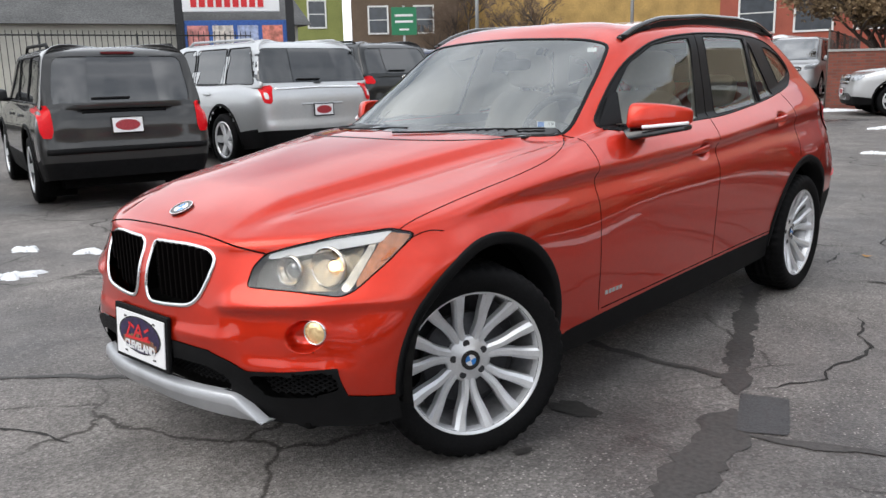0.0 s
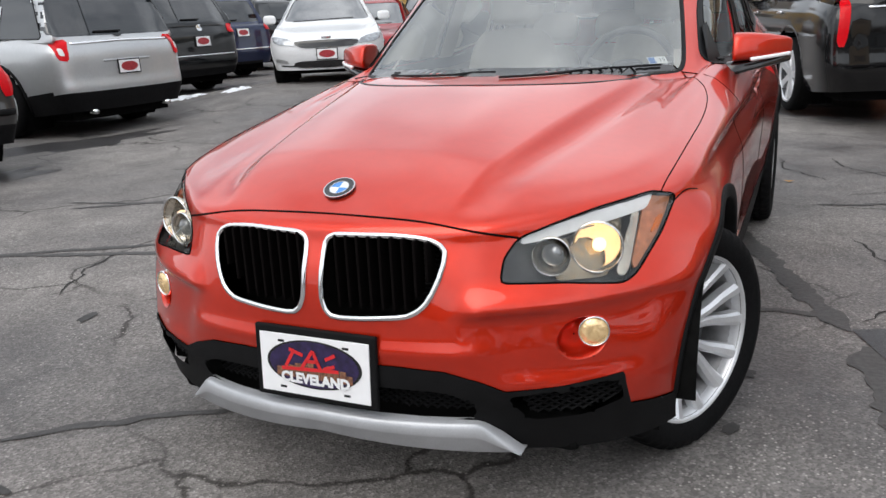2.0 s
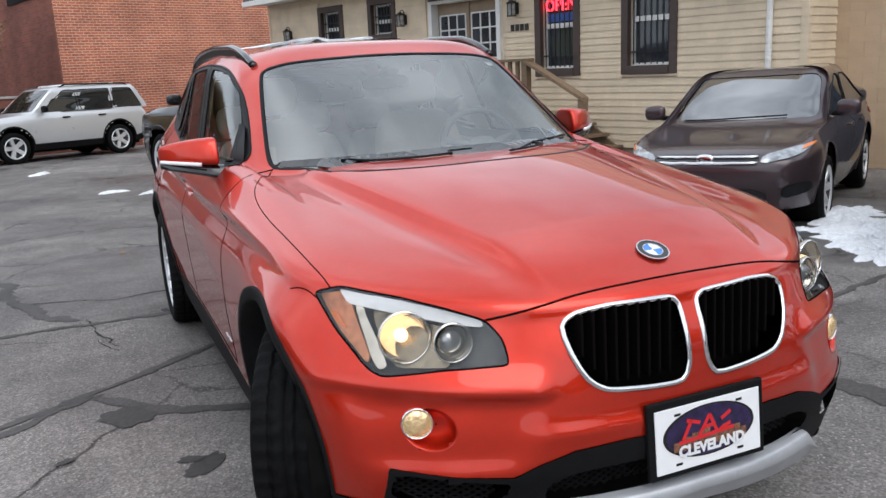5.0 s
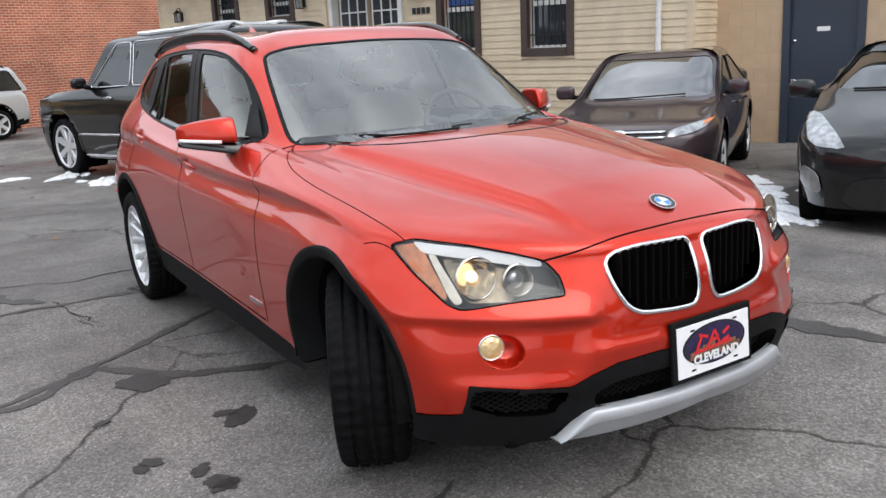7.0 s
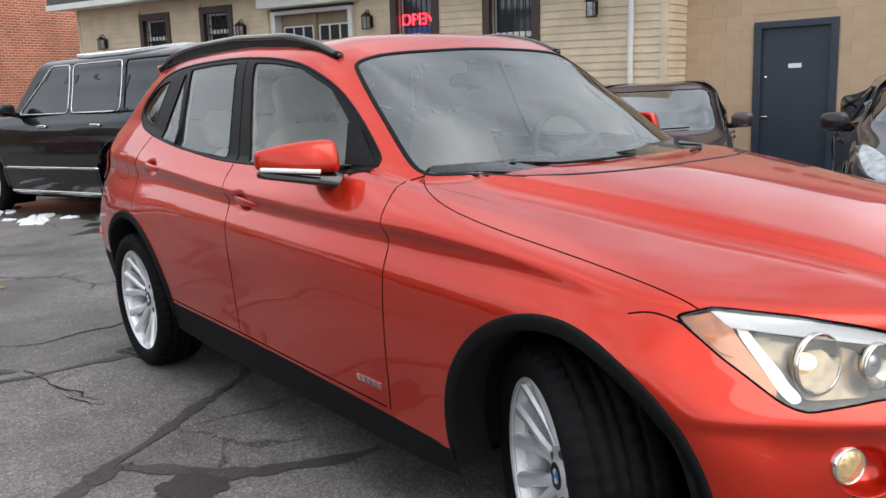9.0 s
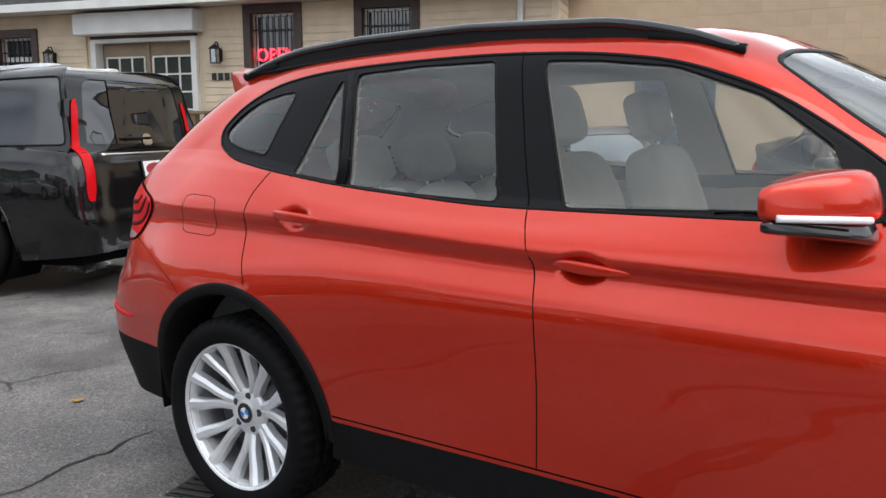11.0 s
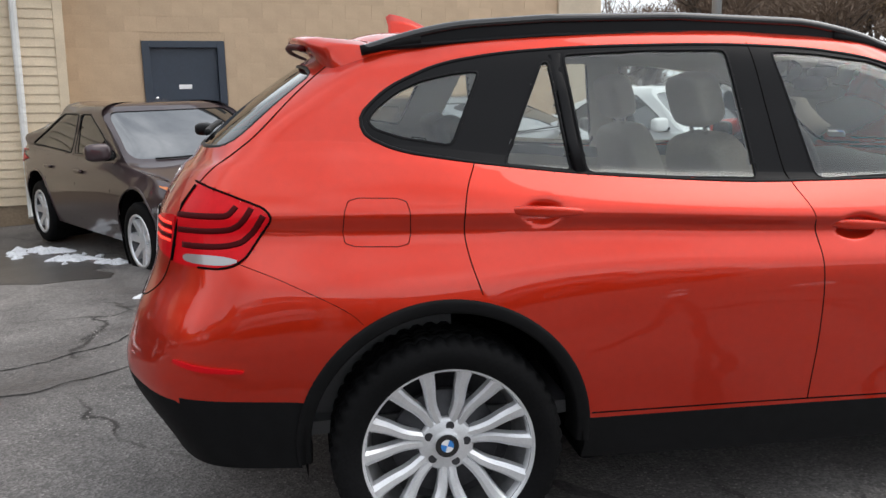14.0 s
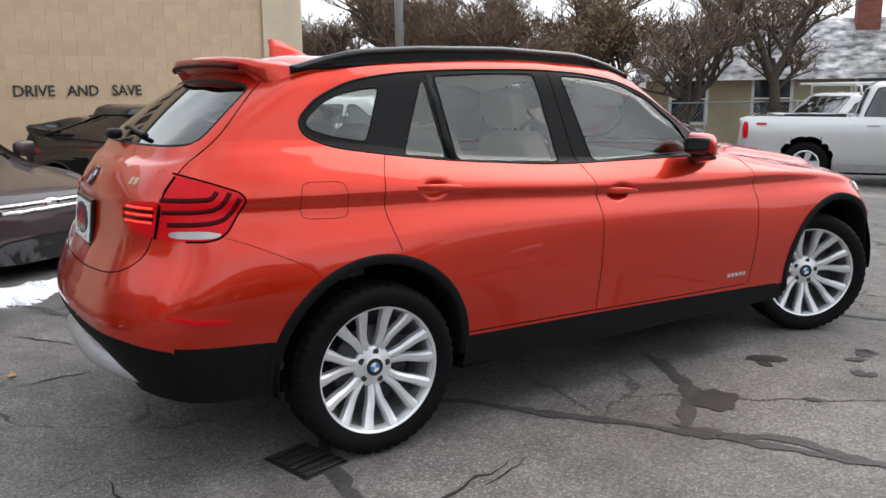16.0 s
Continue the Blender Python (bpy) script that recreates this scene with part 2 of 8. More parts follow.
def hermite(knots, vals, t):
    """Smooth interpolation along axis 0 at non-uniform knots (knots: (K, ...) per column)."""
    d = np.diff(vals, axis=0) / np.diff(knots, axis=0)[..., None]
    h = np.diff(knots, axis=0)[..., None]
    m = np.empty_like(vals)
    m[1:-1] = (d[:-1] * h[1:] + d[1:] * h[:-1]) / (h[:-1] + h[1:])
    m[0], m[-1] = d[0], d[-1]
    out = []
    for i, f in t:
        a, b, c = vals[i], vals[i + 1], h[i]
        h00, h10 = 2 * f**3 - 3 * f**2 + 1, f**3 - 2 * f**2 + f
        h01, h11 = -2 * f**3 + 3 * f**2, f**3 - f**2
        out.append(h00 * a + h10 * c * m[i] + h01 * b + h11 * c * m[i + 1])
    return np.stack(out)


def steps(subs):
    t = [(i, k / s) for i, s in enumerate(subs) for k in range(s)]
    return t + [(len(subs) - 1, 1.0)]


def loft(levels, usub, vsub):
    """A skin through level loops, each a row of stations from the front's middle round the flank to the rear's middle.
    Returns places and normals as (rows, columns, 3)."""
    L = np.array(levels, float)
    mirror = np.array((-1, 1, 1))
    ext = np.concatenate([L[:, 1:2] * mirror, L, L[:, -2:-1] * mirror], 1)
    ku = np.concatenate([[0], np.cumsum(np.linalg.norm(np.diff(ext, axis=1), axis=2).mean(0) ** 0.75)])
    tu = [(i + 1, f) for i, f in steps(usub)]
    cols = hermite(np.repeat(ku[:, None], len(L), 1), ext.transpose(1, 0, 2), tu).transpose(1, 0, 2)
    kv = np.concatenate([np.zeros((1, cols.shape[1])), np.cumsum((np.linalg.norm(np.diff(cols, axis=0), axis=2) + 1e-4) ** 0.6, 0)])
    P = hermite(kv, cols, steps(vsub))
    P[:, 0, 0] = P[:, -1, 0] = 0
    return P, grid_normals(P)


def grid_normals(P):
    du, dv = np.gradient(P, axis=1), np.gradient(P, axis=0)
    mirror = np.array((-1, 1, 1))
    for c, k in ((0, 1), (-1, -2)):
        du[:, c] = (P[:, k] - P[:, k] * mirror) * (0.5 if c == 0 else -0.5)
    N = np.cross(du, dv)
    ln = np.linalg.norm(N, axis=2, keepdims=True)
    N = np.where(ln > 1e-10, N / np.maximum(ln, 1e-10), (0, 0, 1))
    return N


AX = {"side": (1, 2), "front": (0, 2), "rear": (0, 2), "top": (0, 1)}
ALONG = {"side": 0, "front": 1, "rear": 1, "top": 2}


def snap(P, N, poly, view, where, reach):
    """Pull the skin's nearest vertices on to an outline, along the skin, so that a cut there runs clean."""
    a, b = AX[view]
    c = ALONG[view]
    q = np.array(poly)
    flat = P.reshape(-1, 3)
    nn = N.reshape(-1, 3)
    lo, hi = q.min(0) - 0.05, q.max(0) + 0.05
    idx = np.where(where(flat[:, 0], flat[:, 1], flat[:, 2]) & (flat[:, a] > lo[0]) & (flat[:, a] < hi[0])
                   & (flat[:, b] > lo[1]) & (flat[:, b] < hi[1]))[0]
    if not len(idx):
        return
    pts = flat[idx][:, [a, b]]
    s, e = q, np.roll(q, -1, 0)
    best, spot = np.full(len(idx), 9.0), pts.copy()
    for p0, p1 in zip(s, e):
        d = p1 - p0
        t = np.clip(((pts - p0) @ d) / (d @ d + 1e-12), 0, 1)
        near = p0 + t[:, None] * d
        dist = np.linalg.norm(pts - near, axis=1)
        m = dist < best
        best[m], spot[m] = dist[m], near[m]
    m = best < reach
    idx, delta = idx[m], (spot - pts)[m]
    n = nn[idx]
    nc = np.where(np.abs(n[:, c]) < 0.25, np.sign(n[:, c] + 1e-9) * 0.25, n[:, c])
    flat[idx, a] += delta[:, 0]
    flat[idx, b] += delta[:, 1]
    flat[idx, c] -= (n[:, a] * delta[:, 0] + n[:, b] * delta[:, 1]) / nc


def cells(P):
    r, c = P.shape[:2]
    i = np.arange((r - 1) * c).reshape(r - 1, c)[:, :-1]
    return np.stack([i, i + 1, i + c + 1, i + c], -1).reshape(-1, 4)


def skin_part(name, P, N, faces, material, parent, label="", sides=(1, -1), push=0.0):
    """A piece of the skin as one mesh: on the one flank, the other, or both joined along the middle."""
    flat, nn = P.reshape(-1, 3), N.reshape(-1, 3)
    used, inv = np.unique(faces, return_inverse=True)
    inv = inv.reshape(faces.shape)
    vs, ns, fs = [], [], []
    for s in sides:
        k = np.array((s, 1, 1))
        o = sum(len(v) for v in vs)
        vs.append((flat[used] + nn[used] * push) * k)
        ns.append(nn[used] * k)
        fs.append(inv[:, ::-1] + o if s < 0 else inv + o)
    return mesh_object(name, np.vstack(vs), np.vstack(fs), material, parent, label, True, np.vstack(ns))


def on_skin(tree, pts, view, sign=1, lift=0.0):
    """Lay 2D points on the skin, seen from the side, front, rear or above: places and normals."""
    a, b = AX[view]
    c = ALONG[view]
    way = Vector((0, 0, 0))
    way[c] = {"side": -1, "front": 1, "rear": -1, "top": -1}[view]
    found = []
    for p in pts:
        o = Vector((0, 0, 0))
        o[a], o[b] = p[0], p[1]
        o[c] = -way[c] * 12
        hit, n, _, _ = tree.ray_cast(o, way)
        found.append((o, hit, n))
    depth = [h[c] for _, h, _ in found if h is not None]
    mean = sum(depth) / len(depth) if depth else 0.0
    out, nor = [], []
    for o, hit, n in found:
        if hit is None:
            o[c] = mean
            hit, n, _, _ = tree.find_nearest(o)
        if n.dot(way) > 0:
            n = -n
        q = hit + n * lift
        out.append((q.x * sign, q.y, q.z))
        nor.append((n.x * sign, n.y, n.z))
    return np.array(out), np.array(nor)


def skin_tree(P):
    from mathutils.bvhtree import BVHTree
    v = P.reshape(-1, 3)
    f = cells(P)
    allv = np.vstack([v, v * np.array((-1, 1, 1))])
    allf = np.vstack([f, f[:, ::-1] + len(v)])
    return BVHTree.FromPolygons([Vector(p) for p in allv], [tuple(int(i) for i in q) for q in allf])


def bead(name, tree, outline, view, radius, material, parent, sign=1, lift=0.0, closed=True, label="", flat=1.0, sides=6):
    pts, nor = on_skin(tree, outline, view, sign, lift)
    v, f = sweep(pts, radius, closed, sides, flat, nor)
    return mesh_object(name, v, f, material, parent, label)


def plate_on(name, tree, outline, view, material, parent, sign=1, lift=0.003, label="", thick=0.006, cell=0.03):
    """A thin panel that follows the skin: filled outline, with an edge."""
    from mathutils.geometry import delaunay_2d_cdt
    q = np.array(outline)
    lo, hi = q.min(0), q.max(0)
    gx, gy = np.meshgrid(np.arange(lo[0] + cell / 2, hi[0], cell), np.arange(lo[1] + cell / 2, hi[1], cell))
    gx, gy = gx.ravel(), gy.ravel()
    m = inside(q, gx, gy) if len(gx) else np.zeros(0, bool)
    pts = [Vector(p) for p in q] + [Vector(p) for p in zip(gx[m], gy[m])]
    n = len(q)
    v2, _, f2, *_ = delaunay_2d_cdt(pts, [], [list(range(n))], 1, 1e-6)
    pos, nor = on_skin(tree, [(v.x, v.y) for v in v2], view, sign, 0)
    top, low = pos + nor * lift, pos + nor * (lift - thick)
    k = len(pos)
    a, b = AX[view]
    flip = (view in ("side", "rear", "top")) == (sign > 0)
    if view == "rear":
        flip = not flip
    if view == "front":
        flip = sign > 0
    faces = [tuple(f) if flip else tuple(f)[::-1] for f in f2]
    ring = [(i, (i + 1) % n) for i in range(n)]
    edge = [(i, j, j + k, i + k) if not flip else (j, i, i + k, j + k) for i, j in ring if i < k and j < k]
    ob = mesh_object(name, np.vstack([top, low]), faces + edge, material, parent, label, False)
    return ob


# ---- ground ----
LIE = [(1.4, .9, 0), (.9, 2.8, 0), (-.9, 2.8, 0), (.8, 0, 0), (-.8, 0, 0), (0, 1.4, 0), (2.2, .5, 0), (-1.5, 1.5, 0), (2, 2.4, -.01), (-1, 5, 0), (4.9, -11.4, -.57), (7, -10.5, -.57), (2, -13, -.57), (5, -17, -.7), (9, -16, -.7), (5.4, 4.6, -.20), (5.7, 1.5, -.20), (6.4, 2.2, -.2), (6.2, 5.0, -.2), (4.5, 3.9, -.15), (4.6, .9, -.15), (6.4, -1.3, -.2), (7.5, -4, -.22), (8.5, -6.4, -.25), (-6.9, 1.7, -.03), (-8.2, 5.6, .0), (-9.4, 9.0, .14), (-6.4, 9.0, .30), (-7, 26, .28), (-11, 28, .28), (-1.8, 20.5, .1), (.8, 10, 0), (0, 0, 0), (0, 3, 0), (-3, 4, 0), (2.5, -3, 0), (-2, -3, 0),
       (3, 2, 0), (-3, 0, 0), (4, 4, -.02), (5, 1.5, -.02), (9, 5, -.2), (11, -9, -.5), (12, -14, -.6), (7.5, 8, -.2), (5.5, 8.0, -.2), (4.7, 10.4, -.16), (6.2, 6.4, -.2)]


def ground_z(x, y):
    """The lot's gentle lie: level round the orange car, a little higher far off, lower at the buildings."""
    s = w = 0.0
    for a, b, h in LIE:
        k = 1 / ((x - a) ** 2 + (y - b) ** 2 + .6) ** 1.7
        s, w = s + k * h, w + k
    return s / w


def asphalt(name, dark, light):
    """Worn asphalt: pale stones in a dark binder, broad damp and dusty patches, fine cracks."""
    m = bpy.data.materials.new(name)
    m.use_nodes = True
    n, l = m.node_tree.nodes, m.node_tree.links
    b = n["Principled BSDF"]
    co = n.new("ShaderNodeTexCoord")

    def noise_tex(scale, detail=6, rough=.6):
        t = n.new("ShaderNodeTexNoise")
        t.inputs["Scale"].default_value, t.inputs["Detail"].default_value, t.inputs["Roughness"].default_value = scale, detail, rough
        l.new(co.outputs["Object"], t.inputs["Vector"])
        return t.outputs["Fac"]

    def ramp(fac, stops):
        r = n.new("ShaderNodeValToRGB")
        r.color_ramp.elements[0].position, r.color_ramp.elements[0].color = stops[0][0], (*stops[0][1], 1)
        r.color_ramp.elements[1].position, r.color_ramp.elements[1].color = stops[1][0], (*stops[1][1], 1)
        for q, c in stops[2:]:
            e = r.color_ramp.elements.new(q)
            e.color = (*c, 1)
        l.new(fac, r.inputs["Fac"])
        return r.outputs["Color"]

    def times(a, c):
        x = n.new("ShaderNodeMix")
        x.data_type, x.blend_type, x.inputs[0].default_value = "RGBA", "MULTIPLY", 1
        l.new(a, x.inputs[6])
        l.new(c, x.inputs[7])
        return x.outputs[2]

    vo = n.new("ShaderNodeTexVoronoi")
    vo.inputs["Scale"].default_value = 120
    l.new(co.outputs["Object"], vo.inputs["Vector"])
    stones = ramp(vo.outputs["Color"], [(.25, dark), (.80, light), (.95, tuple(min(1, c * 1.3) for c in light))])
    broad = ramp(noise_tex(.42, 6), [(.36, (.42, .41, .415)), (.49, (.86, .85, .845)), (.64, (1.24, 1.22, 1.19))])
    mid = ramp(noise_tex(2.6, 8, .65), [(.34, (.74, .73, .73)), (.66, (1.14, 1.13, 1.12))])
    fine = ramp(noise_tex(38, 4), [(.30, (.86, .86, .86)), (.70, (1.12, 1.12, 1.12))])
    # pale grit swept into drifts, and a web of hairline cracks
    grit = n.new("ShaderNodeTexVoronoi")
    grit.inputs["Scale"].default_value = 46
    l.new(co.outputs["Object"], grit.inputs["Vector"])
    spot = ramp(grit.outputs["Distance"], [(.10, (1, 1, 1)), (.24, (0, 0, 0))])
    drift = ramp(noise_tex(1.4, 7, .7), [(.42, (0, 0, 0)), (.60, (1, 1, 1))])
    warp = n.new("ShaderNodeTexNoise")
    warp.inputs["Scale"].default_value, warp.inputs["Detail"].default_value = 2.2, 5
    l.new(co.outputs["Object"], warp.inputs["Vector"])
    shift = n.new("ShaderNodeMix")
    shift.data_type, shift.inputs[0].default_value = "VECTOR", .30
    l.new(co.outputs["Object"], shift.inputs[4])
    l.new(warp.outputs["Color"], shift.inputs[5])
    web = n.new("ShaderNodeTexVoronoi")
    web.feature, web.inputs["Scale"].default_value = "DISTANCE_TO_EDGE", 1.15
    l.new(shift.outputs[1], web.inputs["Vector"])
    cracks = ramp(web.outputs["Distance"], [(.004, (.28, .27, .26)), (.013, (1, 1, 1))])
    some = ramp(noise_tex(.7, 3), [(.46, (1, 1, 1)), (.56, (0, 0, 0))])
    keep = n.new("ShaderNodeMix")
    keep.data_type = "RGBA"
    l.new(some, keep.inputs[0])
    l.new(cracks, keep.inputs[6])
    keep.inputs[7].default_value = (1, 1, 1, 1)
    base = times(times(times(times(stones, broad), mid), fine), keep.outputs[2])
    pale = n.new("ShaderNodeMix")
    pale.data_type = "RGBA"
    l.new(times(spot, drift), pale.inputs[0])
    l.new(base, pale.inputs[6])
    pale.inputs[7].default_value = (.46, .43, .40, 1)
    l.new(pale.outputs[2], b.inputs["Base Color"])
    damp = n.new("ShaderNodeMapRange")
    damp.inputs["From Min"].default_value, damp.inputs["From Max"].default_value = .34, .52
    damp.inputs["To Min"].default_value, damp.inputs["To Max"].default_value = .26, .80
    l.new(noise_tex(.42, 6), damp.inputs["Value"])
    l.new(damp.outputs["Result"], b.inputs["Roughness"])
    b.inputs["Specular IOR Level"].default_value = .35
    bp = n.new("ShaderNodeBump")
    bp.inputs["Strength"].default_value, bp.inputs["Distance"].default_value = .40, .005
    l.new(vo.outputs["Distance"], bp.inputs["Height"])
    bp2 = n.new("ShaderNodeBump")
    bp2.inputs["Strength"].default_value, bp2.inputs["Distance"].default_value = .4, .02
    l.new(noise_tex(9, 5), bp2.inputs["Height"])
    l.new(bp2.outputs["Normal"], bp.inputs["Normal"])
    l.new(bp.outputs["Normal"], b.inputs["Normal"])
    return m


M_ASPHALT = asphalt("worn_asphalt", (.135, .128, .124), (.245, .234, .226))
M_TAR = mat("crack_sealing_tar", (0.052, 0.048, 0.046), 0.62, grain=0.35, scale=50, bump=0.3, stain=0.3)
M_CRACK = mat("crack_in_asphalt", (0.018, 0.017, 0.016), 0.9, grain=0.3, scale=60)
M_PATCH = mat("fresh_asphalt_patch", (0.055, 0.055, 0.058), 0.6, grain=0.5, scale=130, bump=0.5, stain=0.15)
M_OIL = mat("oil_stain", (0.030, 0.028, 0.026), 0.6, grain=0.4, scale=40)
gx = np.concatenate([[-1500, -300, -80], np.linspace(-40, 40, 161), [80, 300, 1500]])
gv = [(x, y, ground_z(x, y)) for y in gx for x in gx]
gn = len(gx)
gf = [(j * gn + i, j * gn + i + 1, (j + 1) * gn + i + 1, (j + 1) * gn + i) for j in range(gn - 1) for i in range(gn - 1)]
ground = tagged(mesh_object("ground", gv, gf, M_ASPHALT), "dark worn asphalt car park with cracks", "ground", kind="structure")


def ribbon(name, pts, width, material, label, lift=.004, seed=1, wobble=.02, ragged=.35):
    """A wandering line on the ground: a sealed or open crack, with a ragged edge."""
    rnd = random.Random(seed)
    p = np.array(pts, float)
    n = max(8, int(np.linalg.norm(np.diff(p, axis=0), axis=1).sum() / .04))
    q = resample(p, n, False)
    t = np.gradient(q, axis=0)
    t /= np.linalg.norm(t, axis=1)[:, None] + 1e-9
    side = np.stack([-t[:, 1], t[:, 0]], 1)
    drift = np.array([noise.noise((i * .22, seed * 7.3, 0)) + .5 * noise.noise((i * .7, seed * 3.1, 2)) for i in range(n)])
    q = q + side * (drift * wobble)[:, None]
    v, f = [], []
    for i in range(n):
        end = min(1, i / 4 + .15, (n - 1 - i) / 4 + .15)
        w = width / 2 * end * (1 + ragged * rnd.uniform(-1, 1) + .5 * noise.noise((i * .13, seed, 5)))
        for s in (-1, 1):
            x, y = q[i] + side[i] * w * s
            v.append((x, y, ground_z(x, y) + lift))
        if i:
            f.append((2 * i - 2, 2 * i, 2 * i + 1, 2 * i - 1))
    return tagged(mesh_object(name, v, f, material), label, "ground mark", kind="structure")


def blot(name, x, y, r, material, label, lift=.004, seed=1, squash=.7, turn=0.0, ragged=.4, height=0.0):
    """A ragged-edged flat stain or a low heap on the ground."""
    n, v, f = (88 if height else 40), [], []
    rings = 5 if height else 3
    for k in range(rings + 1):
        fr = k / rings
        for i in range(n):
            a = 2 * math.pi * i / n
            rr = r * fr * (1 + ragged * noise.noise((math.cos(a) * 1.7 + seed, math.sin(a) * 1.7, seed * 1.3)) + ragged * .38 * noise.noise((math.cos(a) * 5, math.sin(a) * 5 + seed, 4)) + ragged * .22 * noise.noise((math.cos(a) * 15, math.sin(a) * 15 + seed, 9)))
            px, py = rr * math.cos(a), rr * math.sin(a) * squash
            px, py = x + px * math.cos(turn) - py * math.sin(turn), y + px * math.sin(turn) + py * math.cos(turn)
            h = height * max(0, (1 - fr ** 2)) * (.35 + 1.0 * abs(noise.noise((px * 9, py * 9, seed))) + .9 * abs(noise.noise((px * 27, py * 27, seed)))) if height else 0
            v.append((px, py, ground_z(px, py) + lift + h - (.012 if height and k == rings else 0)))
        if k:
            for i in range(n):
                j = (i + 1) % n
                f.append(((k - 1) * n + i, k * n + i, k * n + j, (k - 1) * n + j))
    return tagged(mesh_object(name, v, f, material), label, "snow" if height else "ground mark", kind="structure")


TARS = [([(.62, 2.75), (.89, 1.97), (1.12, 1.31), (1.25, .99)], .10), ([(1.40, .66), (1.57, .70), (1.85, .79), (3.2, 1.2)], .045), ([(.3, 1.2), (.58, 1.16), (.93, 1.15), (1.19, 1.15)], .05),
        ([(-3.9, 1.95), (-2.6, 2.75), (-2.26, 2.85), (-1.86, 3.03), (-.88, 3.0), (-.4, 2.8)], .05), ([(-3.4, .8), (-2.41, 1.34), (-2.25, 1.59), (-2.01, 1.81)], .05), ([(-3.6, .7), (-2.33, 1.17), (-1.59, 1.42), (-1.45, 1.60), (-1.21, 1.78), (-.77, 2.11), (-.4, 2.4)], .055),
        ([(-2.49, 5.86), (-2.21, 5.01), (-1.86, 4.62), (-1.89, 4.28), (-1.58, 3.38), (-1.4, 3.13)], .10), ([(-1.36, 1.68), (-1.18, 1.42), (-.93, 1.2), (-.58, 1.1)], .07), ([(-1.96, 1.33), (-1.59, 1.52), (-1.29, 1.65)], .05),
        ([(-4.87, 12.66), (-4.2, 10.4), (-3.53, 8.66), (-3.34, 8.31)], .09), ([(-4.1, 2.1), (-3.19, 2.28), (-2.83, 2.5)], .04), ([(-1.4, -.9), (-1.14, -.65), (-.93, -.5), (-.6, -.3)], .035), ([(1.09, 3.18), (1.94, 3.46), (3.6, 4.0)], .04)]
for k, (pts, w) in enumerate(TARS):
    ribbon("sealed_crack", pts, w, M_TAR, "dark tar-sealed crack in the asphalt", .004, k + 3, .03)
CRACKS = [[(1.24, 5.01), (1.29, 4.68), (1.51, 4.36), (1.9, 4.1)], [(.84, 4.9), (.91, 4.41), (1.2, 4.0)], [(1.79, 3.83), (1.52, 3.68), (1.3, 3.51)], [(.75, 3.91), (.78, 3.69), (.83, 3.49)], [(-1.37, 3.16), (-1.27, 2.7), (-1.19, 2.4)],
          [(-1.29, 2.62), (-1.24, 2.46), (-1.18, 2.31)], [(1.3, 2.4), (1.5, 1.9), (1.45, 1.4), (1.3, 1.1)], [(-2.62, 1.5), (-2.54, .81), (-2.3, .4)], [(-1.6, -1.2), (-1.2, -1.0), (-.8, -1.05), (-.4, -.9)], [(1.9, 2.6), (2.1, 2.0), (1.8, 1.5)],
          [(-2.3, 6.8), (-1.4, 7.2), (-.6, 7.0)], [(-4.5, 5.2), (-3.4, 5.9), (-2.2, 6.0)], [(-1.8, 3.9), (-1.1, 3.6), (-.5, 3.7)], [(-3.2, 3.6), (-2.6, 4.1), (-2.1, 4.0)]]
for k, pts in enumerate(CRACKS):
    ribbon("crack", pts, .013, M_CRACK, "thin open crack in the asphalt", .003, k + 40, .05, .6)
# wet ground along the building and between the parked cars
M_WET = mat("wet_dark_asphalt", (0.060, 0.057, 0.057), 0.34, grain=0.35, scale=60, bump=0.25, stain=0.3)
for k, (x, y, r, sq, tn) in enumerate(((3.7, 7.1, 1.7, .55, 1.9), (4.6, 6.0, 1.2, .6, 1.2), (3.9, 2.9, 1.0, .5, .6), (4.6, 2.0, 1.0, .5, .4), (1.2, 8.2, 1.1, .35, .2), (-6.6, 4.6, 1.0, .4, 1.2), (-5.9, 2.6, .9, .35, 1.4), (.6, 10.4, 1.4, .5, 1.8))):
    blot("wet_patch", x, y, r, M_WET, "dark wet patch on the asphalt", .0028, k + 31, sq, tn, .75)
# damp run beside the patch, fresh patch, oil
ribbon("damp_run", [(1.30, .85), (1.36, .60), (1.40, .35), (1.43, .05), (1.55, -.5)], .16, M_TAR, "dark damp run on the asphalt", .0035, 90, .03, .25)
pv = [(1.26, 1.01), (1.43, 1.07), (1.55, .74), (1.39, .66)]
pm = bmesh.new()
top = [pm.verts.new((x, y, ground_z(x, y) + .0055)) for x, y in resample(pv, 24)]
pm.faces.new(top)
tagged(part("asphalt_patch", pm, M_PATCH, None), "square dark patch of fresh asphalt", "ground mark", kind="structure")
for k, (x, y, r, sq) in enumerate(((.84, .47, .11, .6), (.90, .05, .04, .5), (-1.37, .47, .05, .6), (-.98, .65, .09, .6), (-1.21, .17, .07, .6), (-1.2, .14, .05, .7), (-1.41, .44, .04, .7), (-1.02, .72, .06, .5), (-1.24, .3, .05, .6), (-1.2, 1.29, .13, .7), (-1.45, .95, .04, .5), (-1.9, .2, .06, .5), (-1.1, -1.0, .12, .5))):
    blot("oil_stain", x, y, r, M_OIL, "dark oil stain on the asphalt", .0045, k + 11, sq, k * 1.3)


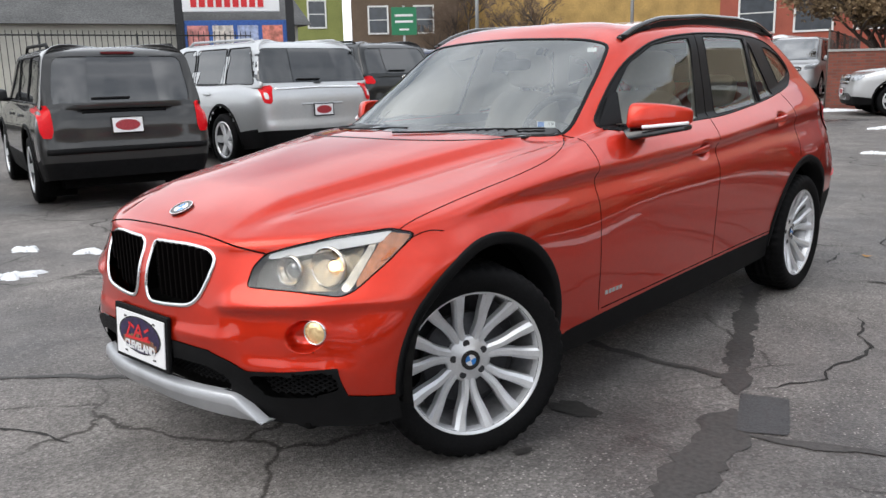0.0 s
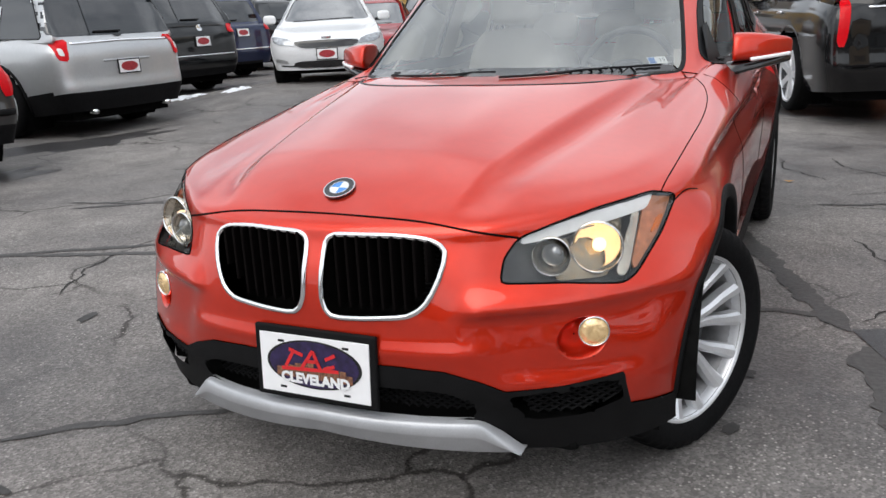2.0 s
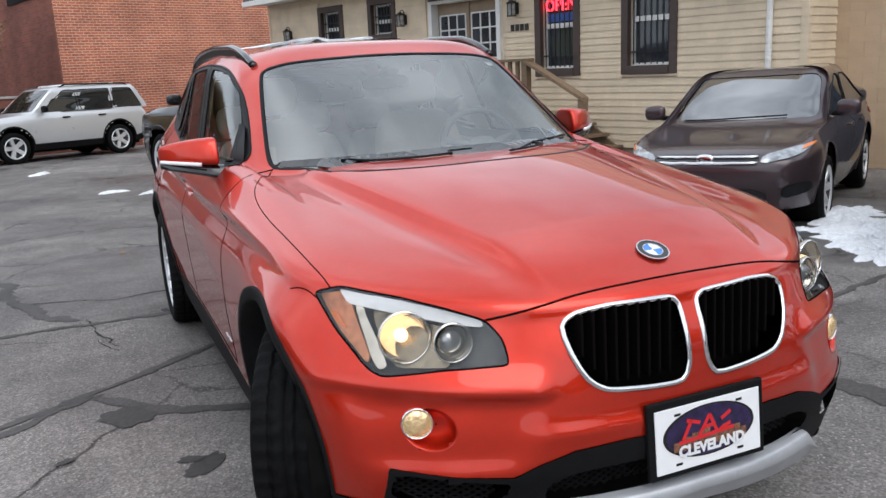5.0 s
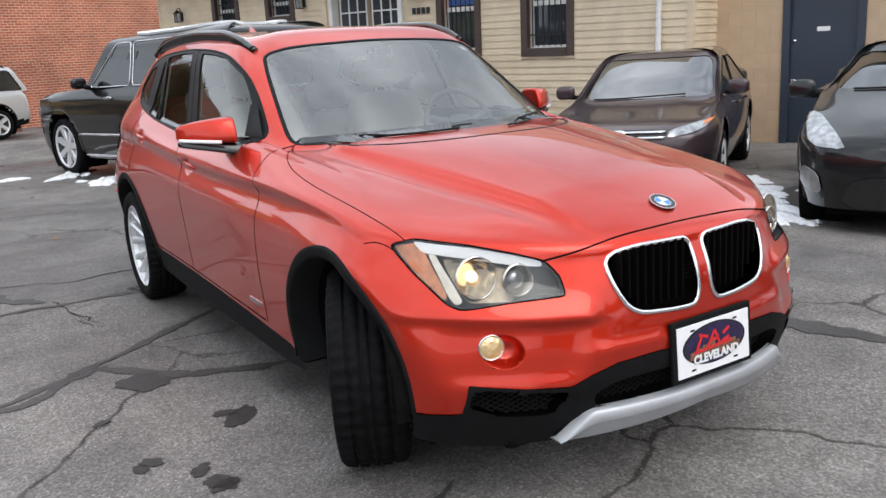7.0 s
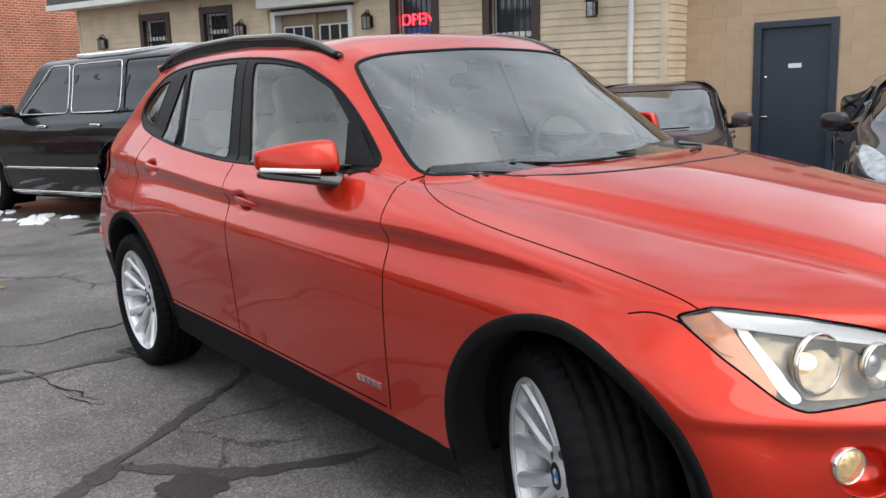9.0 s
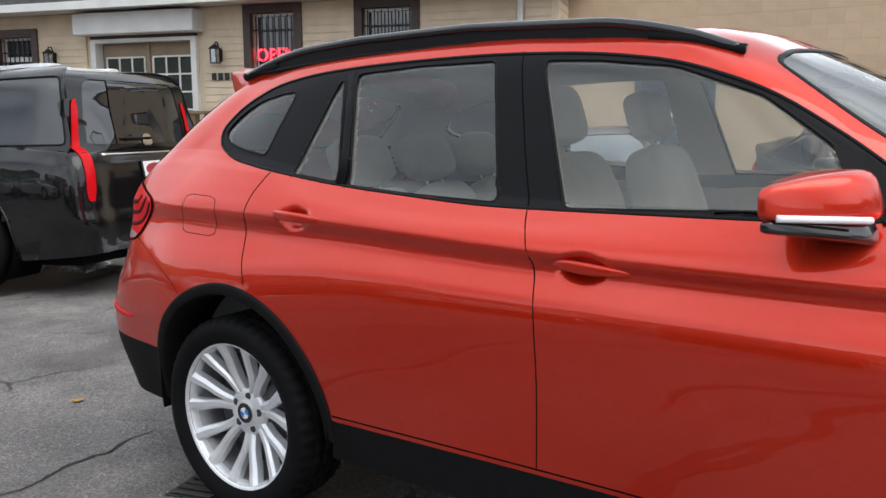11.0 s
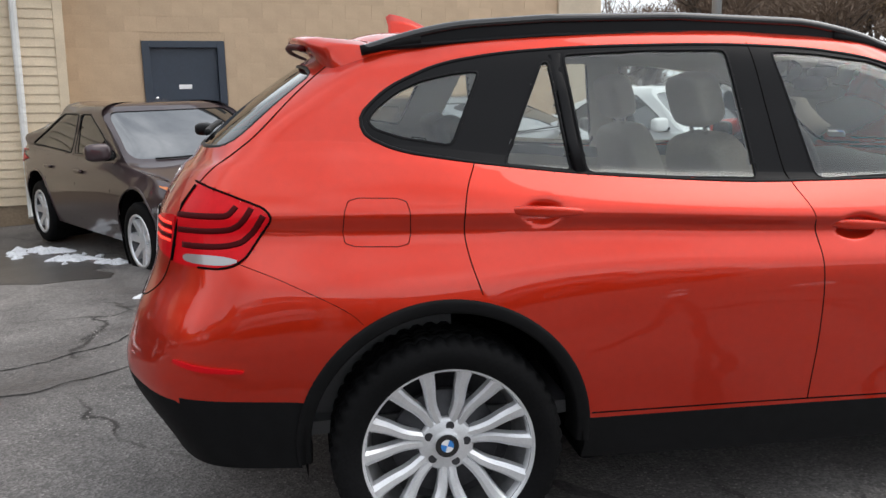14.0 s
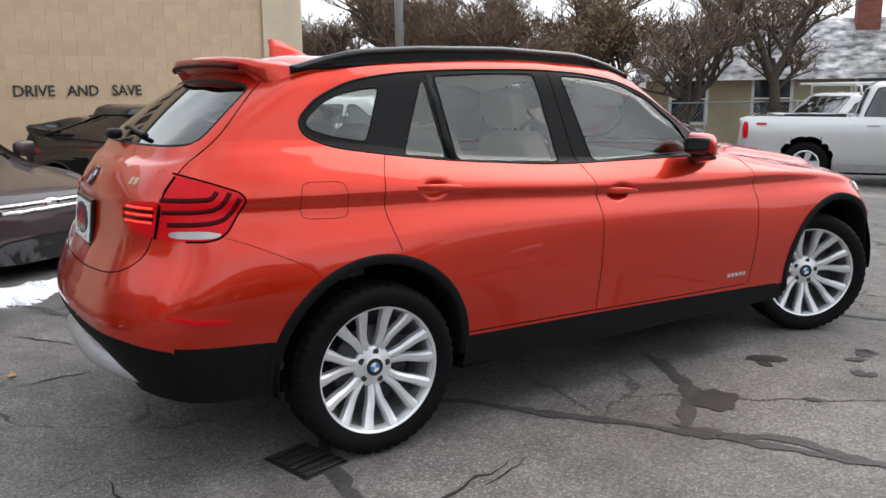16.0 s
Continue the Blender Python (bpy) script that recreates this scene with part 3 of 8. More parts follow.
# ---- the orange compact crossover: nose towards -y, front axle near y = 0, middle plane x = 0 ----
Q_LOW = [(0, -.72, .22), (.2, -.72, .22), (.42, -.675, .22), (.62, -.59, .22), (.76, -.47, .23), (.82, -.36, .25), (.82, .02, .25), (.82, .45, .22), (.82, 1.0, .22),
         (.82, 1.7, .22), (.82, 2.35, .24), (.82, 2.76, .27), (.815, 3.17, .285), (.745, 3.425, .295), (.56, 3.525, .30), (.3, 3.53, .30), (0, 3.54, .30)]
Q_BUMP = [(0, -.805, .40), (.2, -.797, .40), (.42, -.75, .40), (.62, -.65, .40), (.775, -.50, .40), (.822, -.37, .40), (.850, .02, .40), (.840, .45, .38), (.832, 1.0, .38),
          (.832, 1.7, .39), (.845, 2.35, .40), (.86, 2.76, .45), (.845, 3.17, .48), (.775, 3.485, .50), (.61, 3.615, .53), (.3, 3.675, .54), (0, 3.69, .54)]
Q_MID = [(0, -.80, .54), (.2, -.79, .54), (.42, -.74, .54), (.62, -.635, .54), (.785, -.47, .55), (.838, -.35, .57), (.864, .02, .60), (.858, .45, .58), (.850, 1.0, .59),
         (.850, 1.7, .59), (.868, 2.35, .60), (.885, 2.76, .64), (.862, 3.17, .64), (.785, 3.46, .66), (.61, 3.585, .67), (.3, 3.64, .67), (0, 3.655, .67)]
Q_UP = [(0, -.785, .655), (.2, -.770, .655), (.42, -.705, .655), (.63, -.565, .665), (.79, -.39, .68), (.855, -.27, .70), (.860, .02, .74), (.848, .45, .75), (.853, 1.0, .77),
        (.854, 1.7, .79), (.860, 2.35, .81), (.866, 2.76, .80), (.842, 3.17, .80), (.765, 3.40, .81), (.60, 3.52, .82), (.3, 3.575, .82), (0, 3.59, .82)]
Q_EDGE = [(0, -.745, .765), (.2, -.73, .765), (.42, -.665, .768), (.60, -.505, .785), (.735, -.345, .798), (.785, -.22, .815), (.808, .05, .855), (.828, .45, .885), (.838, 1.0, .895),
          (.838, 1.7, .925), (.832, 2.35, .968), (.820, 2.76, .985), (.790, 3.17, 1.0), (.725, 3.39, 1.0), (.60, 3.485, .985), (.3, 3.55, .98), (0, 3.565, .98)]
Q_BELT = [(0, -.66, .812), (.2, -.645, .812), (.41, -.58, .814), (.575, -.42, .822), (.685, -.25, .842), (.725, -.12, .86), (.725, .15, .905), (.74, .55, .965), (.765, 1.0, 1.005),
          (.768, 1.7, 1.012), (.762, 2.35, 1.058), (.748, 2.76, 1.10), (.715, 3.12, 1.125), (.675, 3.35, 1.115), (.57, 3.435, 1.10), (.3, 3.50, 1.095), (0, 3.515, 1.095)]
Q_HOOD = [(0, -.33, .905), (.19, -.32, .903), (.37, -.26, .893), (.50, -.14, .888), (.60, 0, .900), (.64, .10, .912), (.665, .28, .938), (.705, .62, .985), (.744, 1.0, 1.022),
          (.748, 1.7, 1.030), (.740, 2.35, 1.078), (.724, 2.76, 1.128), (.692, 3.09, 1.155), (.66, 3.315, 1.145), (.56, 3.41, 1.12), (.3, 3.475, 1.115), (0, 3.49, 1.115)]
Q_BASE = [(0, .40, 1.0), (.2, .42, 1.0), (.38, .47, .998), (.52, .545, .992), (.605, .61, .988), (.652, .67, .988), (.682, .75, 1.005), (.712, .86, 1.025), (.735, 1.15, 1.03),
          (.74, 1.7, 1.04), (.73, 2.35, 1.092), (.71, 2.74, 1.148), (.678, 3.05, 1.178), (.645, 3.275, 1.178), (.55, 3.375, 1.168), (.3, 3.44, 1.16), (0, 3.455, 1.16)]
Q_GLASS = [(0, .80, 1.22), (.2, .81, 1.22), (.37, .85, 1.215), (.50, .905, 1.205), (.58, .955, 1.195), (.627, 1.005, 1.188), (.653, 1.08, 1.19), (.672, 1.18, 1.20), (.688, 1.4, 1.205),
           (.693, 1.75, 1.215), (.685, 2.3, 1.235), (.672, 2.66, 1.26), (.645, 2.93, 1.28), (.61, 3.13, 1.285), (.52, 3.225, 1.285), (.28, 3.285, 1.285), (0, 3.30, 1.285)]
Q_TOP = [(0, 1.17, 1.395), (.2, 1.18, 1.393), (.35, 1.2, 1.388), (.46, 1.228, 1.38), (.54, 1.26, 1.372), (.583, 1.3, 1.367), (.605, 1.36, 1.372), (.614, 1.45, 1.38), (.622, 1.6, 1.395),
         (.628, 1.85, 1.41), (.622, 2.25, 1.415), (.612, 2.58, 1.408), (.59, 2.80, 1.398), (.56, 2.96, 1.388), (.47, 3.04, 1.388), (.26, 3.09, 1.392), (0, 3.105, 1.395)]
Q_ROOF = [(0, 1.28, 1.428), (.19, 1.29, 1.427), (.32, 1.31, 1.424), (.42, 1.34, 1.42), (.49, 1.37, 1.417), (.535, 1.41, 1.416), (.556, 1.47, 1.42), (.563, 1.55, 1.428), (.567, 1.68, 1.438),
          (.570, 1.88, 1.452), (.566, 2.22, 1.457), (.556, 2.53, 1.45), (.535, 2.72, 1.441), (.50, 2.86, 1.434), (.42, 2.93, 1.436), (.24, 2.97, 1.44), (0, 2.98, 1.443)]
# the roof is crowned: the middle stands higher than the sides
ARCHED = lambda ring, mid, side: [(x, y - .022 * (1.15 < y < 1.32 and .45 < x < .60), z + side + (mid - side) * max(0, min(1, (.62 - x) / .20))) for x, y, z in ring]
Q_TOP, Q_ROOF = ARCHED(Q_TOP, .018, 0), ARCHED(Q_ROOF, .030, .004)
STRETCH = lambda ring: [(x, y + .055 * max(0, y - 3.08), z) for x, y, z in ring]
Q_LOW, Q_BUMP, Q_MID, Q_UP, Q_EDGE = (STRETCH(q) for q in (Q_LOW, Q_BUMP, Q_MID, Q_UP, Q_EDGE))
Q_SPINE = [(0, 1.50 + 1.28 * k / 16, 1.486 + 0.020 * math.sin(math.pi * k / 16)) for k in range(17)]

# a hollow under the shoulder crease, along the doors
HOLLOW = [0, 0, 0, 0, 0, 0, .3, .9, 1, 1, 1, .9, .6, .2, 0, 0, 0]
Q_UNDER = [(e[0] * .74 + u[0] * .26 - .021 * w, e[1] * .74 + u[1] * .26, e[2] * .70 + u[2] * .30) for e, u, w in zip(Q_EDGE, Q_UP, HOLLOW)]
# the hood stays full almost to the windscreen
CROWN = [.014, .014, .013, .010, .006, .002] + [0] * 11
Q_CROWN = [tuple(h[k] * .10 + b[k] * .90 + (w if k == 2 else 0) for k in range(3)) for h, b, w in zip(Q_HOOD, Q_BASE, CROWN)]
HP, HN = loft([Q_LOW, Q_BUMP, Q_MID, Q_UP, Q_UNDER, Q_EDGE, Q_BELT, Q_HOOD, Q_CROWN, Q_BASE, Q_GLASS, Q_TOP, Q_ROOF, Q_SPINE],
              [22, 22, 20, 18, 14, 26, 30, 36, 44, 40, 26, 26, 18, 14, 18, 16], [16, 14, 14, 10, 6, 9, 22, 16, 5, 24, 20, 8, 16])
# hood: a raised middle between two creases that spread towards the windscreen, and a soft outer swage
hx, hy, hz = HP[..., 0], HP[..., 1], HP[..., 2]
bonnet = np.clip((hy + .70) / .25, 0, 1) * np.clip((.62 - hy) / .2, 0, 1) * (hz > .78) * (hz < 1.02) * (hy < .62)
line1 = .315 + .235 * np.clip((hy + .70) / 1.2, 0, 1)
HP[..., 2] += bonnet * (.021 / (1 + np.exp(-(line1 - hx) / .007)) - .007 * np.exp(-((hx - line1 - .045) / .035) ** 2))
for ry_, rz_ in ((1.535, .886), (2.482, .972)):
    d2 = ((hy - ry_) / .070) ** 2 + ((hz - rz_) / .037) ** 2
    HP[..., 0] -= np.where((d2 < 1) & (hx > .6), .024 * np.clip(1 - d2, 0, 1) ** .85, 0)
# bumper: a ledge under the headlights and a hollow round each fog lamp, between the middle part and the corner
nose_ = np.clip((-.28 - hy) / .12, 0, 1)
soft = lambda v, c, w: 1 / (1 + np.exp(-(v - c) / w))
edge_z = .585 + .02 * np.clip((hx - .40) / .35, 0, 1)
ledge = np.where(hz > edge_z, np.exp(-((hz - edge_z) / .045) ** 2), np.exp(-((hz - edge_z) / .014) ** 2)) * soft(hx, .375, .012)
cheek = soft(hx, .40 + .30 * np.clip(.56 - hz, 0, .12), .016) * soft(-hx, -.74, .02) * soft(hz, .425, .010) * soft(-hz, -.572, .008)
chin = np.exp(-((hz - .487) / .020) ** 2) * soft(-hx, -.40, .015) * .35
HP[..., 1] += nose_ * (-.017 * ledge + .017 * cheek - .017 * chin)
HN = grid_normals(HP)
HF = cells(HP)
HERO_TREE = skin_tree(HP)

# outlines, seen square from one side
ARCH_F, ARCH_R = (-.045, .352), (2.768, .340)
ARCH_RAD = {ARCH_F: .392, ARCH_R: .410}


def arch(c, r, a0=-30, a1=210, n=60):
    return [(c[0] + r * math.cos(radians(a0 + (a1 - a0) * k / n)), c[1] + r * math.sin(radians(a0 + (a1 - a0) * k / n))) for k in range(n + 1)]


O_ARCHF, O_ARCHR = arch(ARCH_F, .392), arch(ARCH_R, .410)
O_DLO = rounded([(.80, 1.022), (.98, 1.165), (1.17, 1.29), (1.38, 1.368), (1.6, 1.402), (1.9, 1.42), (2.3, 1.42), (2.55, 1.408), (2.73, 1.382), (2.88, 1.32), (2.965, 1.245),
                 (2.955, 1.19), (2.86, 1.145), (2.65, 1.108), (2.35, 1.066), (1.9, 1.026), (1.7, 1.018), (1.2, 1.012), (.95, 1.01)], 200, 2)
O_WIN1 = cornered([(.915, 1.030), (1.028, 1.165), (1.18, 1.279), (1.385, 1.357), (1.58, 1.384), (1.729, 1.394), (1.622, 1.02), (1.3, 1.024)], 180, .022)
O_WIN2 = cornered([(1.812, 1.030), (1.873, 1.402), (2.13, 1.406), (2.371, 1.398), (2.330, 1.068), (2.08, 1.046)], 180, .018)
O_WIN3 = cornered([(2.376, 1.076), (2.416, 1.380), (2.436, 1.378), (2.568, 1.100)], 140, .012)
O_WIN4 = cornered([(2.712, 1.154), (2.616, 1.358), (2.69, 1.354), (2.79, 1.335), (2.86, 1.305), (2.915, 1.265), (2.944, 1.232), (2.925, 1.206), (2.848, 1.18)], 160, .02)
O_WSH = rounded([(-.60, 1.002), (0, 1.012), (.60, 1.002), (.635, 1.012), (.60, 1.15), (.555, 1.30), (.528, 1.363), (.40, 1.391), (0, 1.405), (-.40, 1.391), (-.528, 1.363), (-.555, 1.30),
                 (-.60, 1.15), (-.635, 1.012)], 200, 2)
O_RGL = rounded([(-.56, 1.165), (0, 1.16), (.56, 1.165), (.615, 1.18), (.565, 1.29), (.50, 1.383), (0, 1.400), (-.50, 1.383), (-.565, 1.29), (-.615, 1.18)], 160, 2)
O_HEAD = cornered([(.441, .647), (.443, .70), (.468, .741), (.54, .766), (.615, .786), (.716, .803), (.767, .787), (.750, .716), (.712, .638), (.690, .624), (.576, .639)], 160, .014)
O_KID = cornered([(.024, .735), (.045, .751), (.20, .753), (.285, .745), (.322, .722), (.312, .66), (.285, .60), (.245, .573), (.13, .563), (.045, .560), (.024, .60)], 140, .028)
O_FOG = [(.640 + .047 * math.cos(a), .533 + .040 * math.sin(a)) for a in np.linspace(0, 2 * math.pi, 49)[:-1]]
O_FOGHOLE = [(.612 + .049 * math.cos(a), .509 + .047 * math.sin(a)) for a in np.linspace(0, 2 * math.pi, 49)[:-1]]
O_TAIL = cornered([(3.50, 1.098), (3.42, 1.082), (3.32, 1.048), (3.232, 1.014), (3.212, .988), (3.285, .888), (3.318, .866), (3.36, .858), (3.50, .862), (3.52, 1.0)], 160, .014)
O_TAILR = cornered([(.45, .965), (.56, .985), (.655, .990), (.655, .868), (.60, .876), (.53, .893), (.475, .925)], 80, .010)
O_FUEL = cornered([(2.848, .897), (2.848, 1.026), (3.018, 1.034), (3.034, .907)], 90, .035)
# painted skin ends here; black cladding below
O_FRONTBLACK = [(-.9, .05), (.9, .05), (.9, .285), (.80, .318), (.712, .33), (.700, .418), (.58, .405), (.46, .398), (.405, .425), (.33, .448), (.22, .455), (0, .457),
                (-.22, .455), (-.33, .448), (-.405, .425), (-.46, .398), (-.58, .405), (-.700, .418), (-.712, .33), (-.80, .318), (-.9, .285)]
O_SIDEBLACK = [(.2, .1), (.2, .29), (.44, .310), (1.2, .336), (2.34, .368), (2.9, .425), (3.15, .478), (3.7, .50), (3.7, .1)]
O_REARBLACK = [(-.9, .1), (-.9, .48), (-.77, .505), (-.6, .53), (-.3, .545), (0, .548), (.3, .545), (.6, .53), (.77, .505), (.9, .48), (.9, .1)]
O_MESH1 = rounded([(-.30, .40), (.30, .40), (.365, .385), (.40, .345), (.36, .315), (.2, .325), (-.2, .325), (-.36, .315), (-.40, .345), (-.365, .385)], 120, 2)
O_MESH2 = cornered([(.462, .384), (.690, .408), (.700, .352), (.62, .322), (.505, .316)], 80, .012)
# shut lines
L_HOODF = [(-.468, .741), (-.36, .766), (-.24, .784), (0, .791), (.24, .784), (.36, .766), (.468, .741)]
L_HOODS = [(.735, -.345), (.747, -.20), (.755, 0), (.762, .2), (.755, .38), (.735, .50), (.70, .585), (.662, .640), (.640, .668)]
L_DOORF = [(.632, .338), (.613, .5), (.604, .65), (.608, .82), (.632, .92), (.672, .99), (.69, 1.025)]
L_DOORM = [(1.662, .362), (1.645, .6), (1.65, .8), (1.675, .93), (1.718, 1.015), (1.757, 1.2), (1.797, 1.42)]
L_DOORR = [(2.665, .765), (2.695, .86), (2.705, .95), (2.69, 1.04), (2.655, 1.108)]
O_DOORF = [(.655, .338), (.645, .65), (.648, .80), (.69, .92), (.80, 1.03), (.80, 1.012), (1.735, 1.012), (1.675, .93), (1.65, .8), (1.645, .6), (1.66, .362)]
O_DOORB = [(1.66, .362), (1.645, .6), (1.65, .8), (1.675, .93), (1.735, 1.012), (2.655, 1.108), (2.69, 1.04), (2.705, .95), (2.695, .86), (2.665, .765), (2.5, .70), (2.39, .55), (2.352, .385)]

FLANK = lambda x, y, z: (x > .35)
NOSE = lambda x, y, z: (y < .1)
TAILW = lambda x, y, z: (y > 2.9)
for poly, view, where, reach in ((O_ARCHF, "side", FLANK, .009), (O_ARCHR, "side", FLANK, .009), (O_DLO, "side", lambda x, y, z: (x > .45) & (z > .98), .008),
                                 (O_WIN1, "side", lambda x, y, z: (x > .5) & (z > .98), .006), (O_WIN2, "side", lambda x, y, z: (x > .5) & (z > .98), .006),
                                 (O_WIN3, "side", lambda x, y, z: (x > .5) & (z > .98), .006), (O_WIN4, "side", lambda x, y, z: (x > .5) & (z > .98), .006),
                                 (O_WSH, "front", lambda x, y, z: (y > .3) & (y < 1.4) & (z > .985), .007), (O_RGL, "rear", lambda x, y, z: (y > 2.95) & (z > 1.1), .008),
                                 (O_HEAD, "front", NOSE, .007), (O_KID, "front", NOSE, .006), (O_FOGHOLE, "front", NOSE, .006), (O_TAIL, "side", lambda x, y, z: (y > 3.1) & (x > .5), .007),
                                 (O_FRONTBLACK, "front", lambda x, y, z: (y < -.33), .007), (O_SIDEBLACK, "side", lambda x, y, z: (x > .7) & (y > .4), .007),
                                 (O_MESH1, "front", NOSE, .006), (O_MESH2, "front", NOSE, .006)):
    snap(HP, HN, poly, view, where, reach)

cx, cy, cz = HP.reshape(-1, 3)[HF].mean(1).T
nx, ny, nz = HN.reshape(-1, 3)[HF].mean(1).T
flank = cx > .35
kind = np.full(len(HF), "body", dtype=object)
kind[(cy < .8) & (cz > .76) & (cx < .76) & inside(np.array([(0, -.9), (.43, -.69), (.60, -.50), (.735, -.345), (.747, -.20), (.755, 0), (.762, .2), (.755, .38), (.735, .50), (.70, .585), (.645, .66), (.61, .64), (.5, .56), (.3, .47), (0, .42)]), cx, cy)
     & ((cz > .768) | (cy > -.3))] = "hood"
kind[flank & inside(O_DOORF, cy, cz)] = "front_door"
kind[flank & inside(O_DOORB, cy, cz)] = "rear_door"
kind[(cy > 3.0) & (cx < .675) & (cz > .72) & (cz < 1.17) & (ny > .3)] = "tailgate"
kind[(cx > .3) & (cz < 1.1) & inside(O_SIDEBLACK, cy, cz) & (cy > .2)] = "cladding"
kind[(cy < -.33) & inside(O_FRONTBLACK, cx, cz)] = "front_cladding"
kind[(cy > 3.1) & inside(O_REARBLACK, cx, cz)] = "cladding"
kind[(cz > 1.0) & (cx > .45) & inside(O_DLO, cy, cz)] = "trim"
kind[(cz > 1.0) & (cx > .45) & inside(O_WIN1, cy, cz)] = "win1"
kind[(cz > 1.0) & (cx > .45) & inside(O_WIN2, cy, cz)] = "win2"
kind[(cz > 1.0) & (cx > .45) & inside(O_WIN3, cy, cz)] = "win3"
kind[(cz > 1.0) & (cx > .45) & inside(O_WIN4, cy, cz)] = "win4"
kind[(cy > .3) & (cy < 1.4) & (cz > .99) & inside(O_WSH, cx, cz) & (kind == "body")] = "windscreen"
kind[(cy > 2.95) & inside(O_RGL, cx, cz)] = "rear_glass"
kind[(cy < 0) & inside(O_HEAD, cx, cz)] = "head"
kind[(cy < -.3) & inside(O_KID, cx, cz)] = "kidney"
kind[(cy < -.3) & inside(O_FOGHOLE, cx, cz)] = "foghole"
kind[(cy > 3.1) & (cx > .662) & inside(O_TAIL, cy, cz)] = "tail"
kind[(cy < -.3) & (inside(O_MESH1, cx, cz) | inside(O_MESH2, cx, cz))] = "mesh"
kind[(cx > .5) & (inside(O_ARCHF, cy, cz) | inside(O_ARCHR, cy, cz))] = "open"

car = thing("orange_crossover", Matrix.Translation((0, 0, .021)), "glossy metallic orange compact crossover with black cladding parked on asphalt", "car")
BOTH = (1, -1)


def hero_piece(name, key, material, label="", sides=BOTH, push=0.0):
    return skin_part(name, HP, HN, HF[kind == key], material, car, label, sides, push)


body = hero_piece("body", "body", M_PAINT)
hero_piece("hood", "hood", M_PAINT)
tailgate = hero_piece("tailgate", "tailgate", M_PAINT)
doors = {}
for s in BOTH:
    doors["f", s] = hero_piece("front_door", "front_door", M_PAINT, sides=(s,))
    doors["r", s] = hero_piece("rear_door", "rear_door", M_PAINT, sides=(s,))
    hero_piece("window_surround", "trim", M_TRIM, "black window surround", (s,))
    for k in ("win1", "win2", "win3", "win4"):
        pane = hero_piece("window_pane", k, M_GLASS, "clear side window", (s,), -.004)
        pane.visible_shadow = False
    lens = hero_piece("headlight_lens", "head", M_LENS, "clear headlight cover", (s,))
    lens.visible_shadow = False
    hero_piece("tail_light", "tail", M_REDLENS, "red tail light with dark bars", (s,), .003)
hero_piece("side_cladding", "cladding", M_PLASTIC, "black plastic lower cladding")
hero_piece("front_cladding", "front_cladding", M_PLASTIC, "black plastic lower bumper", BOTH, .004)
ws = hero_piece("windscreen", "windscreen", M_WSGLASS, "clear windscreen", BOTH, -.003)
rg = hero_piece("rear_window", "rear_glass", M_RGLASS, "rear window", BOTH, -.003)
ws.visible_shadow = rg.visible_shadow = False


# ---- its lamps, grilles, trim, wheels and cabin ----
M_BLUE = mat("badge_blue", (0.03, 0.22, 0.62), 0.25, coat=1.0)
M_BADGEW = mat("badge_white", (0.80, 0.81, 0.82), 0.25, coat=1.0)
M_BLACKG = mat("gloss_black", (0.010, 0.010, 0.011), 0.12, coat=0.6)
M_BEZEL = mat("lamp_bezel_black", (0.022, 0.021, 0.021), 0.3, grain=0.1, scale=80)
M_LAMPGREY = mat("lamp_silver_trim", (0.42, 0.42, 0.42), 0.3, 0.6)
M_SIDEREF = mat("pale_orange_side_reflector", (0.62, 0.25, 0.12), 0.3, 0.3, grain=0.3, scale=60, coat=0.5)
M_REFLS = mat("satin_reflector", (0.30, 0.25, 0.18), 0.22, 0.95, grain=0.25, scale=45, bump=0.4)
M_BROW = mat("white_lamp_brow", (0.90, 0.91, 0.93), 0.22, coat=0.8, grain=0.03, scale=60)
M_CLEAREYE = mat("clear_projector_glass", (0.35, 0.36, 0.37), 0.05, 0.6, coat=1.0, grain=0.4, scale=25)
M_PLATEW = mat("white_plate", (0.83, 0.83, 0.84), 0.35, grain=0.02, scale=40)
M_PURPLE = mat("dark_blue_print", (0.022, 0.013, 0.055), 0.4, grain=0.5, scale=60)
M_REDPRINT = mat("red_print", (0.62, 0.02, 0.025), 0.4)
M_CITY = mat("brown_skyline_print", (0.20, 0.09, 0.05), 0.4, grain=0.6, scale=120)


def text_mesh(name, words, size, material, parent, m, label="", extrude=0.0005, align="CENTER", shear=0.0, bold=0.0):
    cu = bpy.data.curves.new(name, "FONT")
    cu.body, cu.size, cu.extrude, cu.align_x, cu.align_y, cu.shear, cu.offset = words, size, extrude, align, "CENTER", shear, bold
    cu.resolution_u = 3
    tmp = bpy.data.objects.new(name, cu)
    scene.collection.objects.link(tmp)
    me = bpy.data.meshes.new_from_object(tmp.evaluated_get(bpy.context.evaluated_depsgraph_get()))
    bpy.data.objects.remove(tmp)
    me.transform(m)
    me.materials.clear()
    me.materials.append(material)
    ob = new(name, me)
    ob.parent = parent
    if label:
        ob["label"] = label
    return ob


